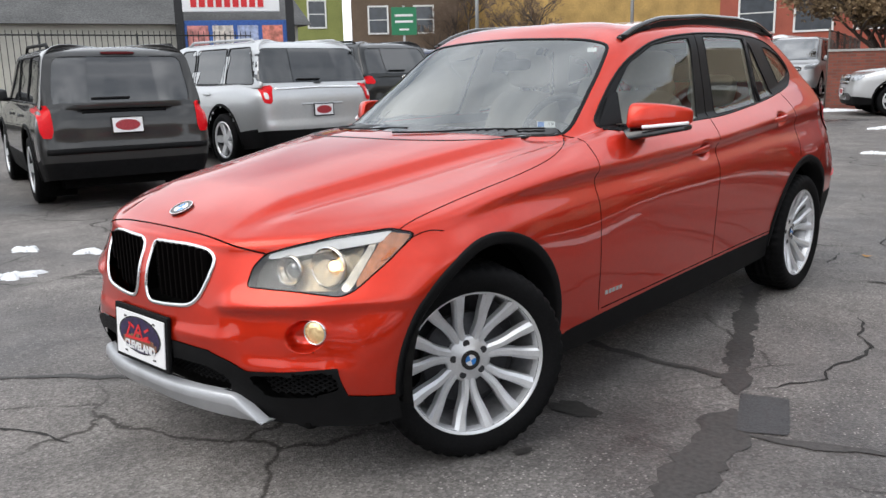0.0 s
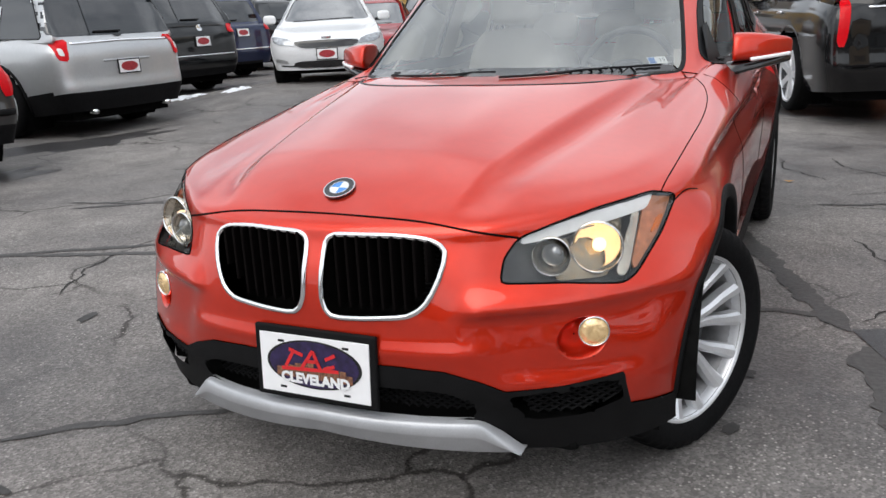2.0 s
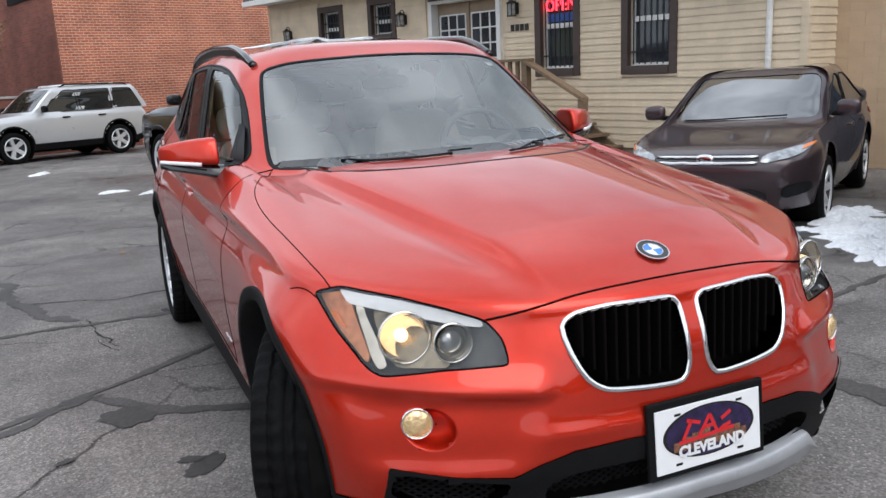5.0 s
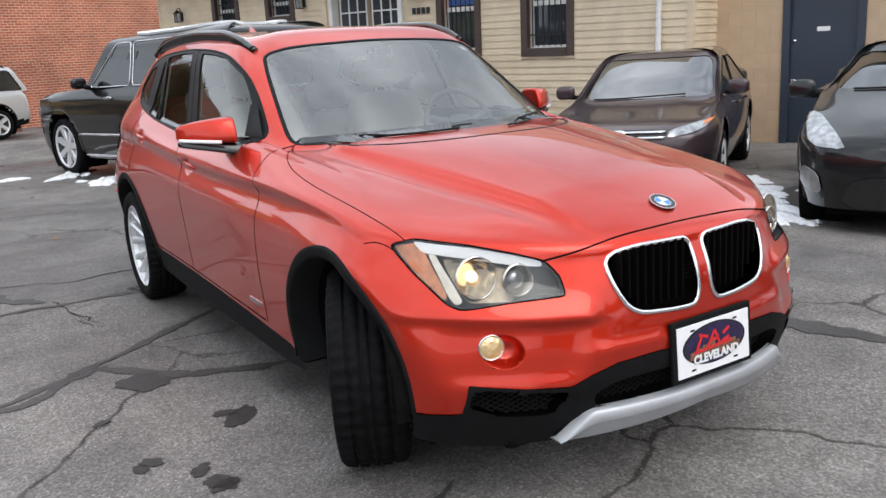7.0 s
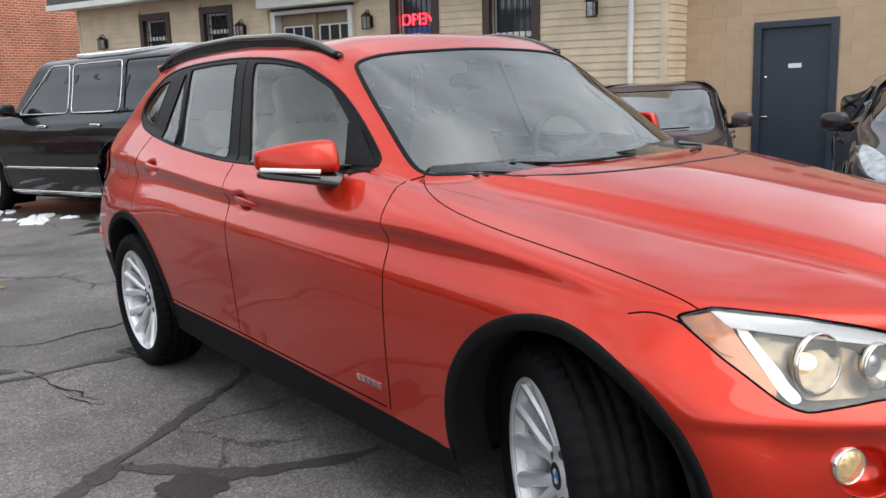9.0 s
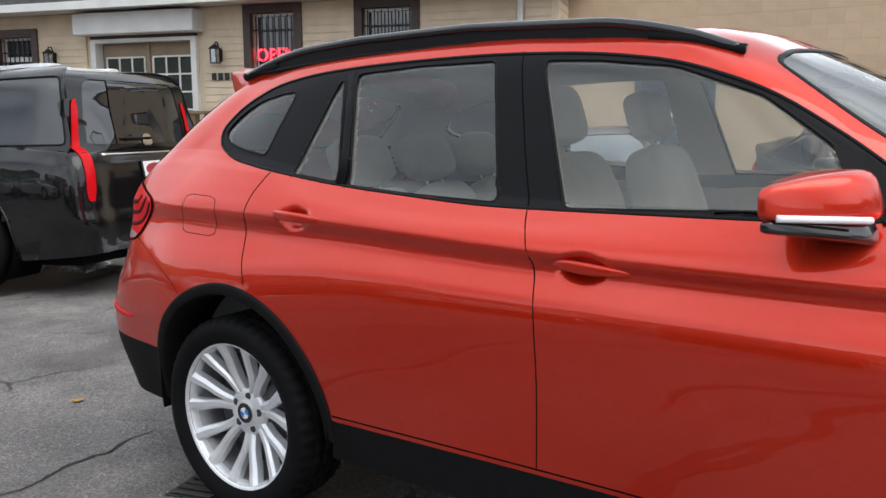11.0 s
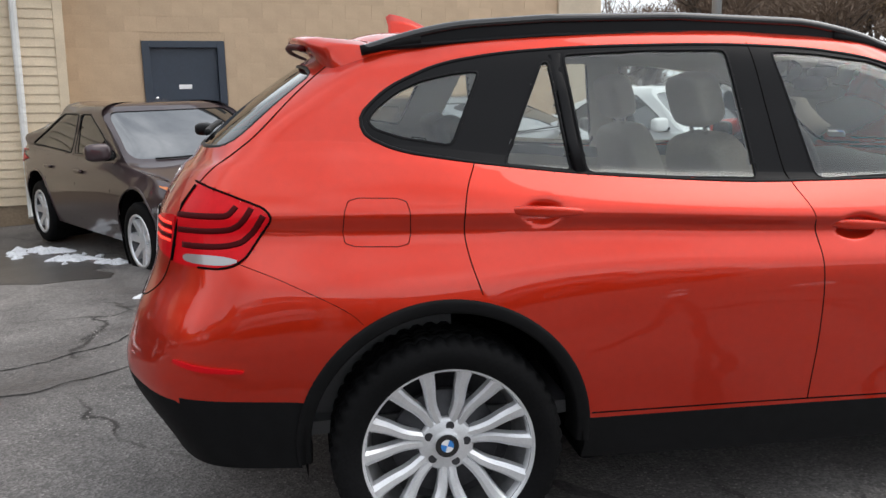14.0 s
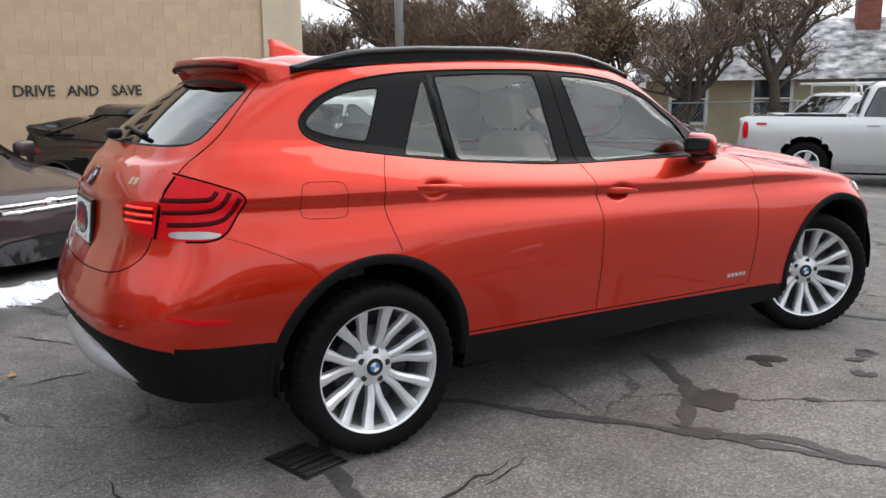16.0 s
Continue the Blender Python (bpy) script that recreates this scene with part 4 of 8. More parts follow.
def disc(bm, r, z0, z1, n=40, a0=0.0, a1=360.0, inner=0.0, m=None):
    """A flat ring or sector with thickness, its face towards +z."""
    k = max(3, int(n * (a1 - a0) / 360))
    closed = a1 - a0 >= 359.9
    rows = []
    for rad, z in ((inner, z0), (inner, z1), (r, z1), (r, z0)):
        row = []
        for i in range(k if closed else k + 1):
            a = radians(a0 + (a1 - a0) * i / k)
            v = Vector((rad * math.cos(a), rad * math.sin(a), z))
            row.append(bm.verts.new(m @ v if m is not None else v))
        rows.append(row)
    cnt = len(rows[0])
    for j in range(1, 3):
        for i in range(cnt if closed else cnt - 1):
            e = (i + 1) % cnt
            try:
                bm.faces.new((rows[j][i], rows[j + 1][i], rows[j + 1][e], rows[j][e]))
            except ValueError:
                pass
    return bm


def face_pose(p, n, up=(0, 0, 1)):
    """A frame at p whose z looks along n and whose y lies towards up."""
    z = Vector(n).normalized()
    x = Vector(up).cross(z).normalized()
    y = z.cross(x)
    return Matrix(((x.x, y.x, z.x, p[0]), (x.y, y.y, z.y, p[1]), (x.z, y.z, z.z, p[2]), (0, 0, 0, 1)))


def roundel(parent, m, r):
    rim = part("roundel", disc(bmesh.new(), r, -.003, .003, 48, m=m), M_BLACKG, parent, "round blue and white badge")
    part("rim", disc(bmesh.new(), r, .002, .0042, 48, inner=r * .93, m=m), M_CHROME, rim)
    part("ring", disc(bmesh.new(), r * .62, .002, .0042, 40, inner=r * .57, m=m), M_CHROME, rim)
    for q in range(4):
        part("quarter", disc(bmesh.new(), r * .58, .001, .0036, 40, 90 * q, 90 * q + 90, m=m), M_BLUE if q % 2 else M_BADGEW, rim)
    return rim


def superquad(c, r, e=0.5, n=28, k=18, m=None, bend=None):
    """A rounded block: verts and faces."""
    f = lambda w, p: math.copysign(abs(w) ** p, w)
    verts, faces = [], []
    for j in range(k + 1):
        a = -math.pi / 2 + math.pi * j / k
        for i in range(n):
            b = 2 * math.pi * i / n
            v = Vector((r[0] * f(math.cos(a), e) * f(math.cos(b), e), r[1] * f(math.cos(a), e) * f(math.sin(b), e), r[2] * f(math.sin(a), e)))
            if bend:
                v = bend(v)
            v = Vector(c) + v
            verts.append(m @ v if m is not None else v)
    for j in range(k):
        for i in range(n):
            h = (i + 1) % n
            faces.append((j * n + i, j * n + h, (j + 1) * n + h, (j + 1) * n + i))
    return verts, faces


def lump(name, c, r, material, parent, e=0.5, label="", m=None, bend=None):
    v, f = superquad(c, r, e, m=m, bend=bend)
    return mesh_object(name, v, f, material, parent, label)


# shut lines and edges
def shut(outline, view, sign=1, closed=False, r=.0026, name="shut_line"):
    o = resample(outline, max(12, int(len(outline) * 8)), closed)
    return bead(name, HERO_TREE, o, view, r, M_GAP, car, sign, -.0012, closed)


def smooth_line(pts, n=60):
    p = np.array(pts, float)
    for _ in range(3):
        mid = np.stack([p[:-1] * .75 + p[1:] * .25, p[:-1] * .25 + p[1:] * .75], 1).reshape(-1, 2)
        p = np.vstack([p[:1], mid, p[-1:]])
    return resample(p, n, False)


bead("shut_line", HERO_TREE, smooth_line(L_HOODF), "front", .0034, M_GAP, car, 1, -.001, False)
for s in BOTH:
    for ln, vw in ((L_HOODS, "top"), (L_DOORF, "side"), (L_DOORM, "side"), (L_DOORR, "side"),
                   ([(3.31, .872), (3.2, .83), (3.03, .745), (2.99, .705)], "side")):
        bead("shut_line", HERO_TREE, smooth_line(ln), vw, .0013 if ln[0][0] > 3.2 else .0021, M_GAP, car, s, -.0006, False)
    bead("shut_line", HERO_TREE, smooth_line([(.764, -.325), (.785, -.265), (.805, -.225)], 20), "top", .0024, M_GAP, car, s, -.001, False)
    bead("shut_line", HERO_TREE, smooth_line([(.655, .340), (1.2, .349), (1.66, .363), (2.345, .384)], 60), "side", .0024, M_GAP, car, s, 0, False)
    bead("window_seal", HERO_TREE, O_DLO, "side", .0055, M_TRIM, car, s, 0, True, flat=.7)
    for w in (O_WIN1, O_WIN2, O_WIN3, O_WIN4):
        bead("glass_seal", HERO_TREE, w, "side", .0045, M_TRIM, car, s, -.001, True, flat=.7)
    bead("headlight_seal", HERO_TREE, O_HEAD, "front", .0028, M_GAP, car, s, -.001, True)
    bead("tail_light_seal", HERO_TREE, [q for q in O_TAIL if q[0] < 3.42 and q[1] > .95] , "side", .0032, M_GAP, car, s, .003, False)
    bead("tail_light_seal", HERO_TREE, [q for q in O_TAIL if q[0] < 3.42 and q[1] < .96], "side", .0032, M_GAP, car, s, .003, False)
    bead("tail_light_seal", HERO_TREE, [(.660, .866), (.664, .95), (.664, 1.02), (.663, 1.070)], "rear", .0050, M_GAP, car, s, .004, False)
bead("windscreen_seal", HERO_TREE, O_WSH, "front", .010, M_TRIM, car, 1, -.003, True, flat=.5)
bead("rear_window_seal", HERO_TREE, O_RGL, "rear", .008, M_TRIM, car, 1, -.003, True, flat=.5)
bead("fuel_flap_edge", HERO_TREE, O_FUEL, "side", .0018, M_GAP, car, -1, -.001)
# tailgate outline
bead("shut_line", HERO_TREE, smooth_line([(-.50, 1.40), (-.60, 1.28), (-.655, 1.16), (-.665, 1.05), (-.655, .90), (-.62, .76), (-.4, .72), (0, .715), (.4, .72), (.62, .76), (.655, .90), (.665, 1.05), (.655, 1.16), (.60, 1.28), (.50, 1.40)], 150),
     "rear", .003, M_GAP, car, 1, -.001, False)

# wheel arch cladding and wheel wells
for s in BOTH:
    for c, a0, a1 in ((ARCH_F, -14, 186), (ARCH_R, -6, 186)):
        rows = []
        angs = np.linspace(a0, a1, 90)
        ar = ARCH_RAD[c]
        spots, _ = on_skin(HERO_TREE, [(c[0] + (ar + .004) * math.cos(radians(a)), c[1] + (ar + .004) * math.sin(radians(a))) for a in angs], "side")
        for a, sp in zip(angs, spots):
            ca, sa = math.cos(radians(a)), math.sin(radians(a))
            rows.append([(s * (sp[0] + dx), c[1 - 1] + r * ca, c[1] + r * sa) for r, dx in ((ar + .010, -.006), (ar + .008, .005), (ar, .007), (ar - .024, .007), (ar - .030, .002), (ar - .032, -.10))])
        v = [p for r in rows for p in r]
        f = []
        for i in range(len(rows) - 1):
            for k in range(5):
                q = (i * 6 + k, i * 6 + k + 1, (i + 1) * 6 + k + 1, (i + 1) * 6 + k)
                f.append(q if s > 0 else q[::-1])
        mesh_object("arch_cladding", v, f, M_PLASTIC, car, "black plastic wheel arch trim")
        v, f = [], []
        for i, a in enumerate(np.linspace(-10, 190, 40)):
            for x in (.36, .845):
                v.append((s * x, c[0] + (ar - .013) * math.cos(radians(a)), c[1] + (ar - .013) * math.sin(radians(a))))
            if i:
                f.append((2 * i - 2, 2 * i - 1, 2 * i + 1, 2 * i))
        n0 = len(v)
        v.append((s * .36, c[0], c[1]))
        f += [(2 * i, 2 * i + 2, n0) for i in range(39)]
        mesh_object("wheel_well", v, f, M_UNDER, car, "dark wheel well liner")

# underbody
for name_, spec_ in (("underbody", (-.60, .60, -.62, 3.10, .20, .30)), ("sill_box", (-.78, .78, .42, 2.36, .205, .31)), ("engine_block", (-.36, .36, -.60, .1, .30, .75)), ("boot_floor", (-.60, .60, 3.1, 3.42, .34, .6))):
    part(name_, boxes(spec_, bevel=.02), M_UNDER, car)

# grilles
for s in BOTH:
    ring = bead("grille_surround", HERO_TREE, O_KID, "front", .0070, M_CHROME, car, s, .002, True, "chrome grille surround", flat=.75, sides=10)
    for k in range(9):
        x = .052 + .0285 * k
        zt, zb = .752, (.572 if x < .22 else .572 + (x - .22) * 1.25)
        y = -.775 + .12 * max(0, x) ** 1.5
        part("grille_slat", boxes((s * (x - .0035), s * (x + .0035), y + .012, y + .06, zb, zt - max(0, x - .2) * .12), bevel=.002), M_GAP, ring)
    part("radiator", boxes((s * .03, s * .30, -.64, -.62, .56, .76)), M_UNDER, ring)
    for k in range(13):
        part("radiator_fin", boxes((s * .06, s * .27, -.655, -.645, .585 + .0125 * k, .589 + .0125 * k)), M_PLASTIC, ring)


def mesh_grille(outline, y0, name):
    """Diamond mesh behind a lower intake."""
    bm = bmesh.new()
    q = np.array(outline)
    lo, hi = q.min(0), q.max(0)
    for sl in (1, -1):
        for o in np.arange(lo[0] - .3, hi[0] + .3, .024):
            pts = np.array([(o + sl * t, lo[1] + t * .62) for t in np.linspace(0, (hi[1] - lo[1]) / .62, 16)])
            m = inside(q, pts[:, 0], pts[:, 1])
            run = pts[m]
            if len(run) > 1:
                a, b = run[0], run[-1]
                ya, yb = (y0 + .50 * abs(p[0]) ** 2.4 for p in (a, b))
                tmp = bmesh.new()
                v, f = sweep([(a[0], ya, a[1]), (b[0], yb, b[1])], .0032, False, 4)
                vs = [tmp.verts.new(p) for p in v]
                for g in f:
                    tmp.faces.new([vs[i] for i in g])
                merge(bm, tmp)
    return part(name, bm, M_PLASTIC, car, "black honeycomb mesh grille")


mesh_grille(O_MESH1, -.745, "lower_grille")
for s in BOTH:
    mesh_grille([(s * a, b) for a, b in O_MESH2], -.765, "fog_grille")
part("intake_back", boxes((-.74, .74, -.42, -.40, .24, .48)), M_UNDER, car)
for s in BOTH:
    part("grille_back", boxes((min(s * .49, s * .765), max(s * .49, s * .765), -.464, -.446, .215, .46)), M_UNDER, car)
    part("grille_tray", boxes((min(s * .44, s * .655), max(s * .44, s * .655), -.55, -.464, .225, .237)), M_UNDER, car)
# silver skid plates front and rear
v, f = [], []
xs = np.linspace(-.487, .487, 61)
for i, x in enumerate(xs):
    w = abs(x) / .487
    y = -.822 + .115 * w ** 2.2
    zt = .322 - .012 * w if w < .82 else .312 - (w - .82) / .18 * .083
    zb = .258 - .032 * w
    v += [(x, y + .03, zt + .003), (x, y + .001, zt + .001), (x, y - .004, zt - .004), (x, y - .009, zt * .62 + zb * .38), (x, y - .004, zt * .55 + zb * .45), (x, y + .010, zb + .004), (x, y + .014, zb), (x, y + .06, zb + .004)]
    if i:
        for k in range(7):
            f.append((8 * i - 8 + k, 8 * i + k, 8 * i + k + 1, 8 * i - 7 + k))
mesh_object("skid_plate", v, f, M_SILVER, car, "silver front skid plate")
v, f = [], []
for i, x in enumerate(np.linspace(-.62, .62, 41)):
    w = abs(x) / .62
    y = 3.708 - .16 * w ** 2.4
    v += [(x, y - .03, .45 - .07 * w), (x, y, .435 - .07 * w), (x, y - .010, .36 - .02 * w), (x, y - .06, .310 + .0 * w)]
    if i:
        for k in range(3):
            f.append((4 * i - 4 + k, 4 * i - 3 + k, 4 * i + 1 + k, 4 * i + k))
mesh_object("rear_skid_plate", v, f, M_SILVER, car, "silver rear skid plate")

# headlights and fog lights
for s in BOTH:
    head = skin_part("headlight_bowl", HP, HN, HF[kind == "head"], M_BEZEL, car, "headlight with round reflectors and lit bulb", (s,), -.055)
    wallpts, wn_ = on_skin(HERO_TREE, O_HEAD, "front", s, -.003)
    deep, _ = on_skin(HERO_TREE, O_HEAD, "front", s, -.056)
    n = len(wallpts)
    mesh_object("bezel", np.vstack([wallpts, deep]), [(i, (i + 1) % n, n + (i + 1) % n, n + i) for i in range(n)], M_BEZEL, head)
    plate_on("brow", HERO_TREE, cornered([(.474, .726), (.476, .740), (.545, .762), (.618, .782), (.722, .801), (.716, .768), (.60, .746), (.53, .732)], 60, .008), "front", M_BROW, head, s, -.008, "white light bar")
    plate_on("turn_signal", HERO_TREE, cornered([(.703, .665), (.710, .797), (.718, .799), (.762, .785), (.745, .716), (.712, .648)], 40, .006), "front", M_SIDEREF, head, s, -.012, "pale orange side reflector")
    plate_on("amber_marker", HERO_TREE, rounded([(.728, .715), (.738, .752), (.750, .752), (.745, .725)], 24, 1), "front", M_AMBER, head, s, -.007)
    plate_on("side_trim", HERO_TREE, cornered([(.676, .648), (.690, .766), (.704, .778), (.702, .66), (.695, .640)], 40, .006), "front", M_REFL, head, s, -.016, "ribbed chrome band")
    plate_on("reflector_panel", HERO_TREE, cornered([(.560, .652), (.545, .728), (.60, .746), (.682, .764), (.680, .70), (.668, .650)], 40, .01), "front", M_REFLS, head, s, -.040, "silver reflector panel")
    for (lx, lz, lr, warm) in ((.622, .700, .058, True), (.534, .692, .043, False)):
        ly = on_skin(HERO_TREE, [(lx, lz)], "front")[0][0][1] + .016
        m = face_pose((s * lx, ly, lz), (s * .22, -1, .08))
        lv, lf = lathe([(lr, .0), (lr * 1.06, .006), (lr * 1.06, -.004), (lr * .97, -.006), (lr * .8, -.024), (lr * .45, -.036), (lr * .12, -.040)], 40)
        to = m @ Matrix(((0, 1, 0, 0), (0, 0, 1, 0), (1, 0, 0, 0), (0, 0, 0, 1)))
        ref = mesh_object("reflector", [to @ Vector(p) for p in lv], lf, M_REFL, head, "chrome lamp reflector")
        ring = mesh_object("lamp_ring", [to @ Vector(p) for p in lathe([(lr * 1.06, .007), (lr * 1.03, .011), (lr * .99, .008)], 40)[0]], lathe([(1, 0), (1, 0), (1, 0)], 40)[1], M_CHROME, head, "chrome lamp ring")
        if warm:
            lump("bulb", (s * lx, ly + .022, lz), (.016, .020, .016), M_WARM, head, .9, "lit warm bulb")
        else:
            lump("projector_lens", (s * lx, ly + .012, lz), (lr * .62, .018, lr * .62), M_CLEAREYE, head, 1.0, "clear glass projector lens")
    # fog light in its painted cup
    fc = np.array((.612, .509))
    rings_ = [on_skin(HERO_TREE, [tuple(fc + (np.array(p) - fc) * k) for p in O_FOGHOLE], "front", s, d)[0] for k, d in ((1.05, .0014), (.985, -.002), (.94, -.022), (.80, -.040), (.45, -.050), (.04, -.052))]
    fl_ = [(j * 48 + i, j * 48 + (i + 1) % 48, (j + 1) * 48 + (i + 1) % 48, (j + 1) * 48 + i) for j in range(5) for i in range(48)]
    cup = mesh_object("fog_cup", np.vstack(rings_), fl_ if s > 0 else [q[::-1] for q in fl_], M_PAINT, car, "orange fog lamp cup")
    fy = on_skin(HERO_TREE, [(.630, .513)], "front")[0][0][1]
    m = face_pose((s * .634, fy + .010, .520), (s * .35, -1, .02))
    to = m @ Matrix(((0, 1, 0, 0), (0, 0, 1, 0), (1, 0, 0, 0), (0, 0, 0, 1)))
    lv, lf = lathe([(.034, -.03), (.0375, -.004), (.0365, .004), (.034, .005), (.033, .0)], 40)
    ring_ = mesh_object("fog_lamp", [to @ Vector(p) for p in lv], lf, M_CHROME, cup, "chrome-ringed round fog lamp")
    lv, lf = lathe([(.033, .0), (.029, .005), (.017, .009), (.0, .010)], 40)
    mesh_object("fog_lens", [to @ Vector(p) for p in lv], lf, M_FOGLENS, cup, "warm fog lamp lens")
    # tail light bars, white reversing lens, inner lamp on the tailgate
    for k, (y0, z0, y1, z1, y2, z2) in enumerate(((3.47, .995, 3.36, .995, 3.305, 1.02), (3.47, .955, 3.335, .955, 3.265, 1.015), (3.46, .915, 3.315, .915, 3.235, .995))):
        bead("dark_bar", HERO_TREE, smooth_line([(y0, z0), (y1, z1), ((y1 + y2) / 2 - .005, (z1 + z2) / 2 - .012), (y2, z2)], 40), "side", .0085, M_REDDARK, car, s, .0030, False, "dark bar in the tail light", flat=.2)
    plate_on("reversing_lens", HERO_TREE, rounded([(3.46, .893), (3.36, .893), (3.30, .880), (3.335, .866), (3.46, .870)], 40, 2), "side", M_LAMPGREY, car, s, .004, "clear reversing lens")
    plate_on("inner_tail_light", HERO_TREE, O_TAILR, "rear", M_REDLENS, car, s, .004, "inner red tail light")
    for z in (.918, .942, .966):
        bead("lit_strip", HERO_TREE, [(.50, z), (.58, z), (.64, z)], "rear", .0040, M_LITRED, car, s, .0045, False, "lit red strip", flat=.5)
    for z in (.930, .955):
        bead("dark_bar", HERO_TREE, [(.48, z), (.58, z), (.645, z)], "rear", .006, M_REDDARK, car, s, .004, False, "dark bar in the tail light", flat=.5)
    plate_on("bumper_reflector", HERO_TREE, rounded([(3.31, .592), (3.31, .582), (3.43, .588), (3.50, .610), (3.50, .622), (3.43, .604)], 40, 2), "side", M_REDLENS, car, s, .0065, "red bumper reflector", cell=.012)

# badges
pr, nr = on_skin(HERO_TREE, [(0, -.63)], "top")
roundel(car, face_pose(pr[0] + nr[0] * .004, nr[0], (0, .2, 1)), .041)
pr, nr = on_skin(HERO_TREE, [(0, 1.03)], "rear")
roundel(car, face_pose(pr[0] + nr[0] * .004, nr[0]), .041)
for s in BOTH:
    for k in range(5):
        plate_on("badge_bar", HERO_TREE, [(.80 - .028 * k, .392), (.80 - .028 * k, .410), (.778 - .028 * k, .410), (.778 - .028 * k, .392)], "side", M_CHROME, car, s, .003, "small chrome badge mark", cell=.05)
for k, x in enumerate((-.50, -.465)):
    plate_on("badge_bar", HERO_TREE, [(x, 1.035), (x, 1.058), (x + .024, 1.058), (x + .024, 1.035)], "rear", M_CHROME, car, 1, .003, "small chrome badge mark", cell=.05)


def dealer_plate(parent, m, frame_col, w=.305, h=.152):
    """A white dealer plate in a black frame: dark oval, red script mark, a town's name."""
    holder = part("plate_holder", box(bmesh.new(), -w / 2 - .016, w / 2 + .016, -h / 2 - .014, h / 2 + .018, -.014, .0, .004, m), frame_col, parent, "black number plate frame")
    part("plate", box(bmesh.new(), -w / 2, w / 2, -h / 2, h / 2, .0, .004, .0015, m), M_PLATEW, holder, "white dealer plate")
    oval = Matrix.Translation((0, .006, 0)) @ Matrix.Diagonal((1.0, .46, 1, 1))
    part("oval", disc(bmesh.new(), .133, .004, .0052, 48, m=m @ oval), M_BLACKG, holder, "dark oval print")
    part("oval_fill", disc(bmesh.new(), .125, .0052, .0058, 48, m=m @ oval), M_PURPLE, holder, "night sky print")
    rnd = random.Random(5)
    for k in range(12):
        x = -.105 + .0178 * k
        top = -.010 + .03 * rnd.random() * (1 - abs(x) / .12)
        part("skyline", box(bmesh.new(), x, x + .0165, -.030, top, .0058, .0064, 0, m), M_CITY, holder)
    # red slanted bars
    for x0, y0, x1, y1 in ((-.078, -.010, -.052, .034), (-.066, .034, -.028, .022), (-.034, -.012, .000, .036), (.000, .036, .020, -.008), (-.022, .008, .016, .010), (.030, -.006, .060, .004), (.034, .018, .062, .032), (-.090, -.016, .070, -.008)):
        d = Vector((x1 - x0, y1 - y0, 0))
        mm = m @ Matrix.Translation(((x0 + x1) / 2, (y0 + y1) / 2 + .006, 0)) @ Matrix.Rotation(math.atan2(d.y, d.x), 4, "Z")
        part("script_bar", box(bmesh.new(), -d.length / 2, d.length / 2, -.0042, .0042, .0064, .0074, 0, mm), M_REDPRINT, holder, "red slanted bar")
    text_mesh("town_name", "CLEVELAND", .035, M_BADGEW, holder, m @ Matrix.Translation((.004, -.032, .0078)), "white town name", .0003, bold=.0018)
    for x in (-.09, .09):
        for y in (.058, -.060):
            part("slot", box(bmesh.new(), x - .009, x + .009, y - .003, y + .003, .004, .0046, 0, m), M_BLACKG, holder)
    return holder


dealer_plate(car, face_pose((.006, -.822, .435), (0, -1, .06)), M_PLASTIC)
dealer_plate(car, face_pose((0, 3.622, .865), (0, 1, .12)), M_BLACKG)

# mirrors, handles
def mirror_loft(name, s, x0, x1, front, back, low, high, material, parent, label):
    """A swept-back mirror housing: rounded sections from its inner to its outer end."""
    n, v, f = 28, [], []
    ends = [(-.0, .55), (.004, .80), (.018, .95)] + [(t, 1.0) for t in np.linspace(.05, .90, 14)] + [(.945, .96), (.98, .84), (.996, .62), (1.0, .35)]
    for u, q in ends:
        yf, yb, zl, zh = front(u), back(u), low(u), high(u)
        for i in range(n):
            a = 2 * math.pi * i / n
            sy, sz = (math.copysign(abs(c) ** .52, c) for c in (math.cos(a), math.sin(a)))
            tuck = .16 * (sz + 1) * (sy < 0)
            v.append((s * (x0 + (x1 - x0) * u), (yf + yb) / 2 + (yb - yf) / 2 * q * sy * (1 - tuck), (zl + zh) / 2 + (zh - zl) / 2 * q * sz))
    for j in range(len(ends) - 1):
        f += [(j * n + i, j * n + (i + 1) % n, (j + 1) * n + (i + 1) % n, (j + 1) * n + i) for i in range(n)]
    f += [tuple(range(n))[::-1], tuple(range((len(ends) - 1) * n, len(ends) * n))]
    return mesh_object(name, v, [q[::-1] if s > 0 else q for q in f], material, parent, label)


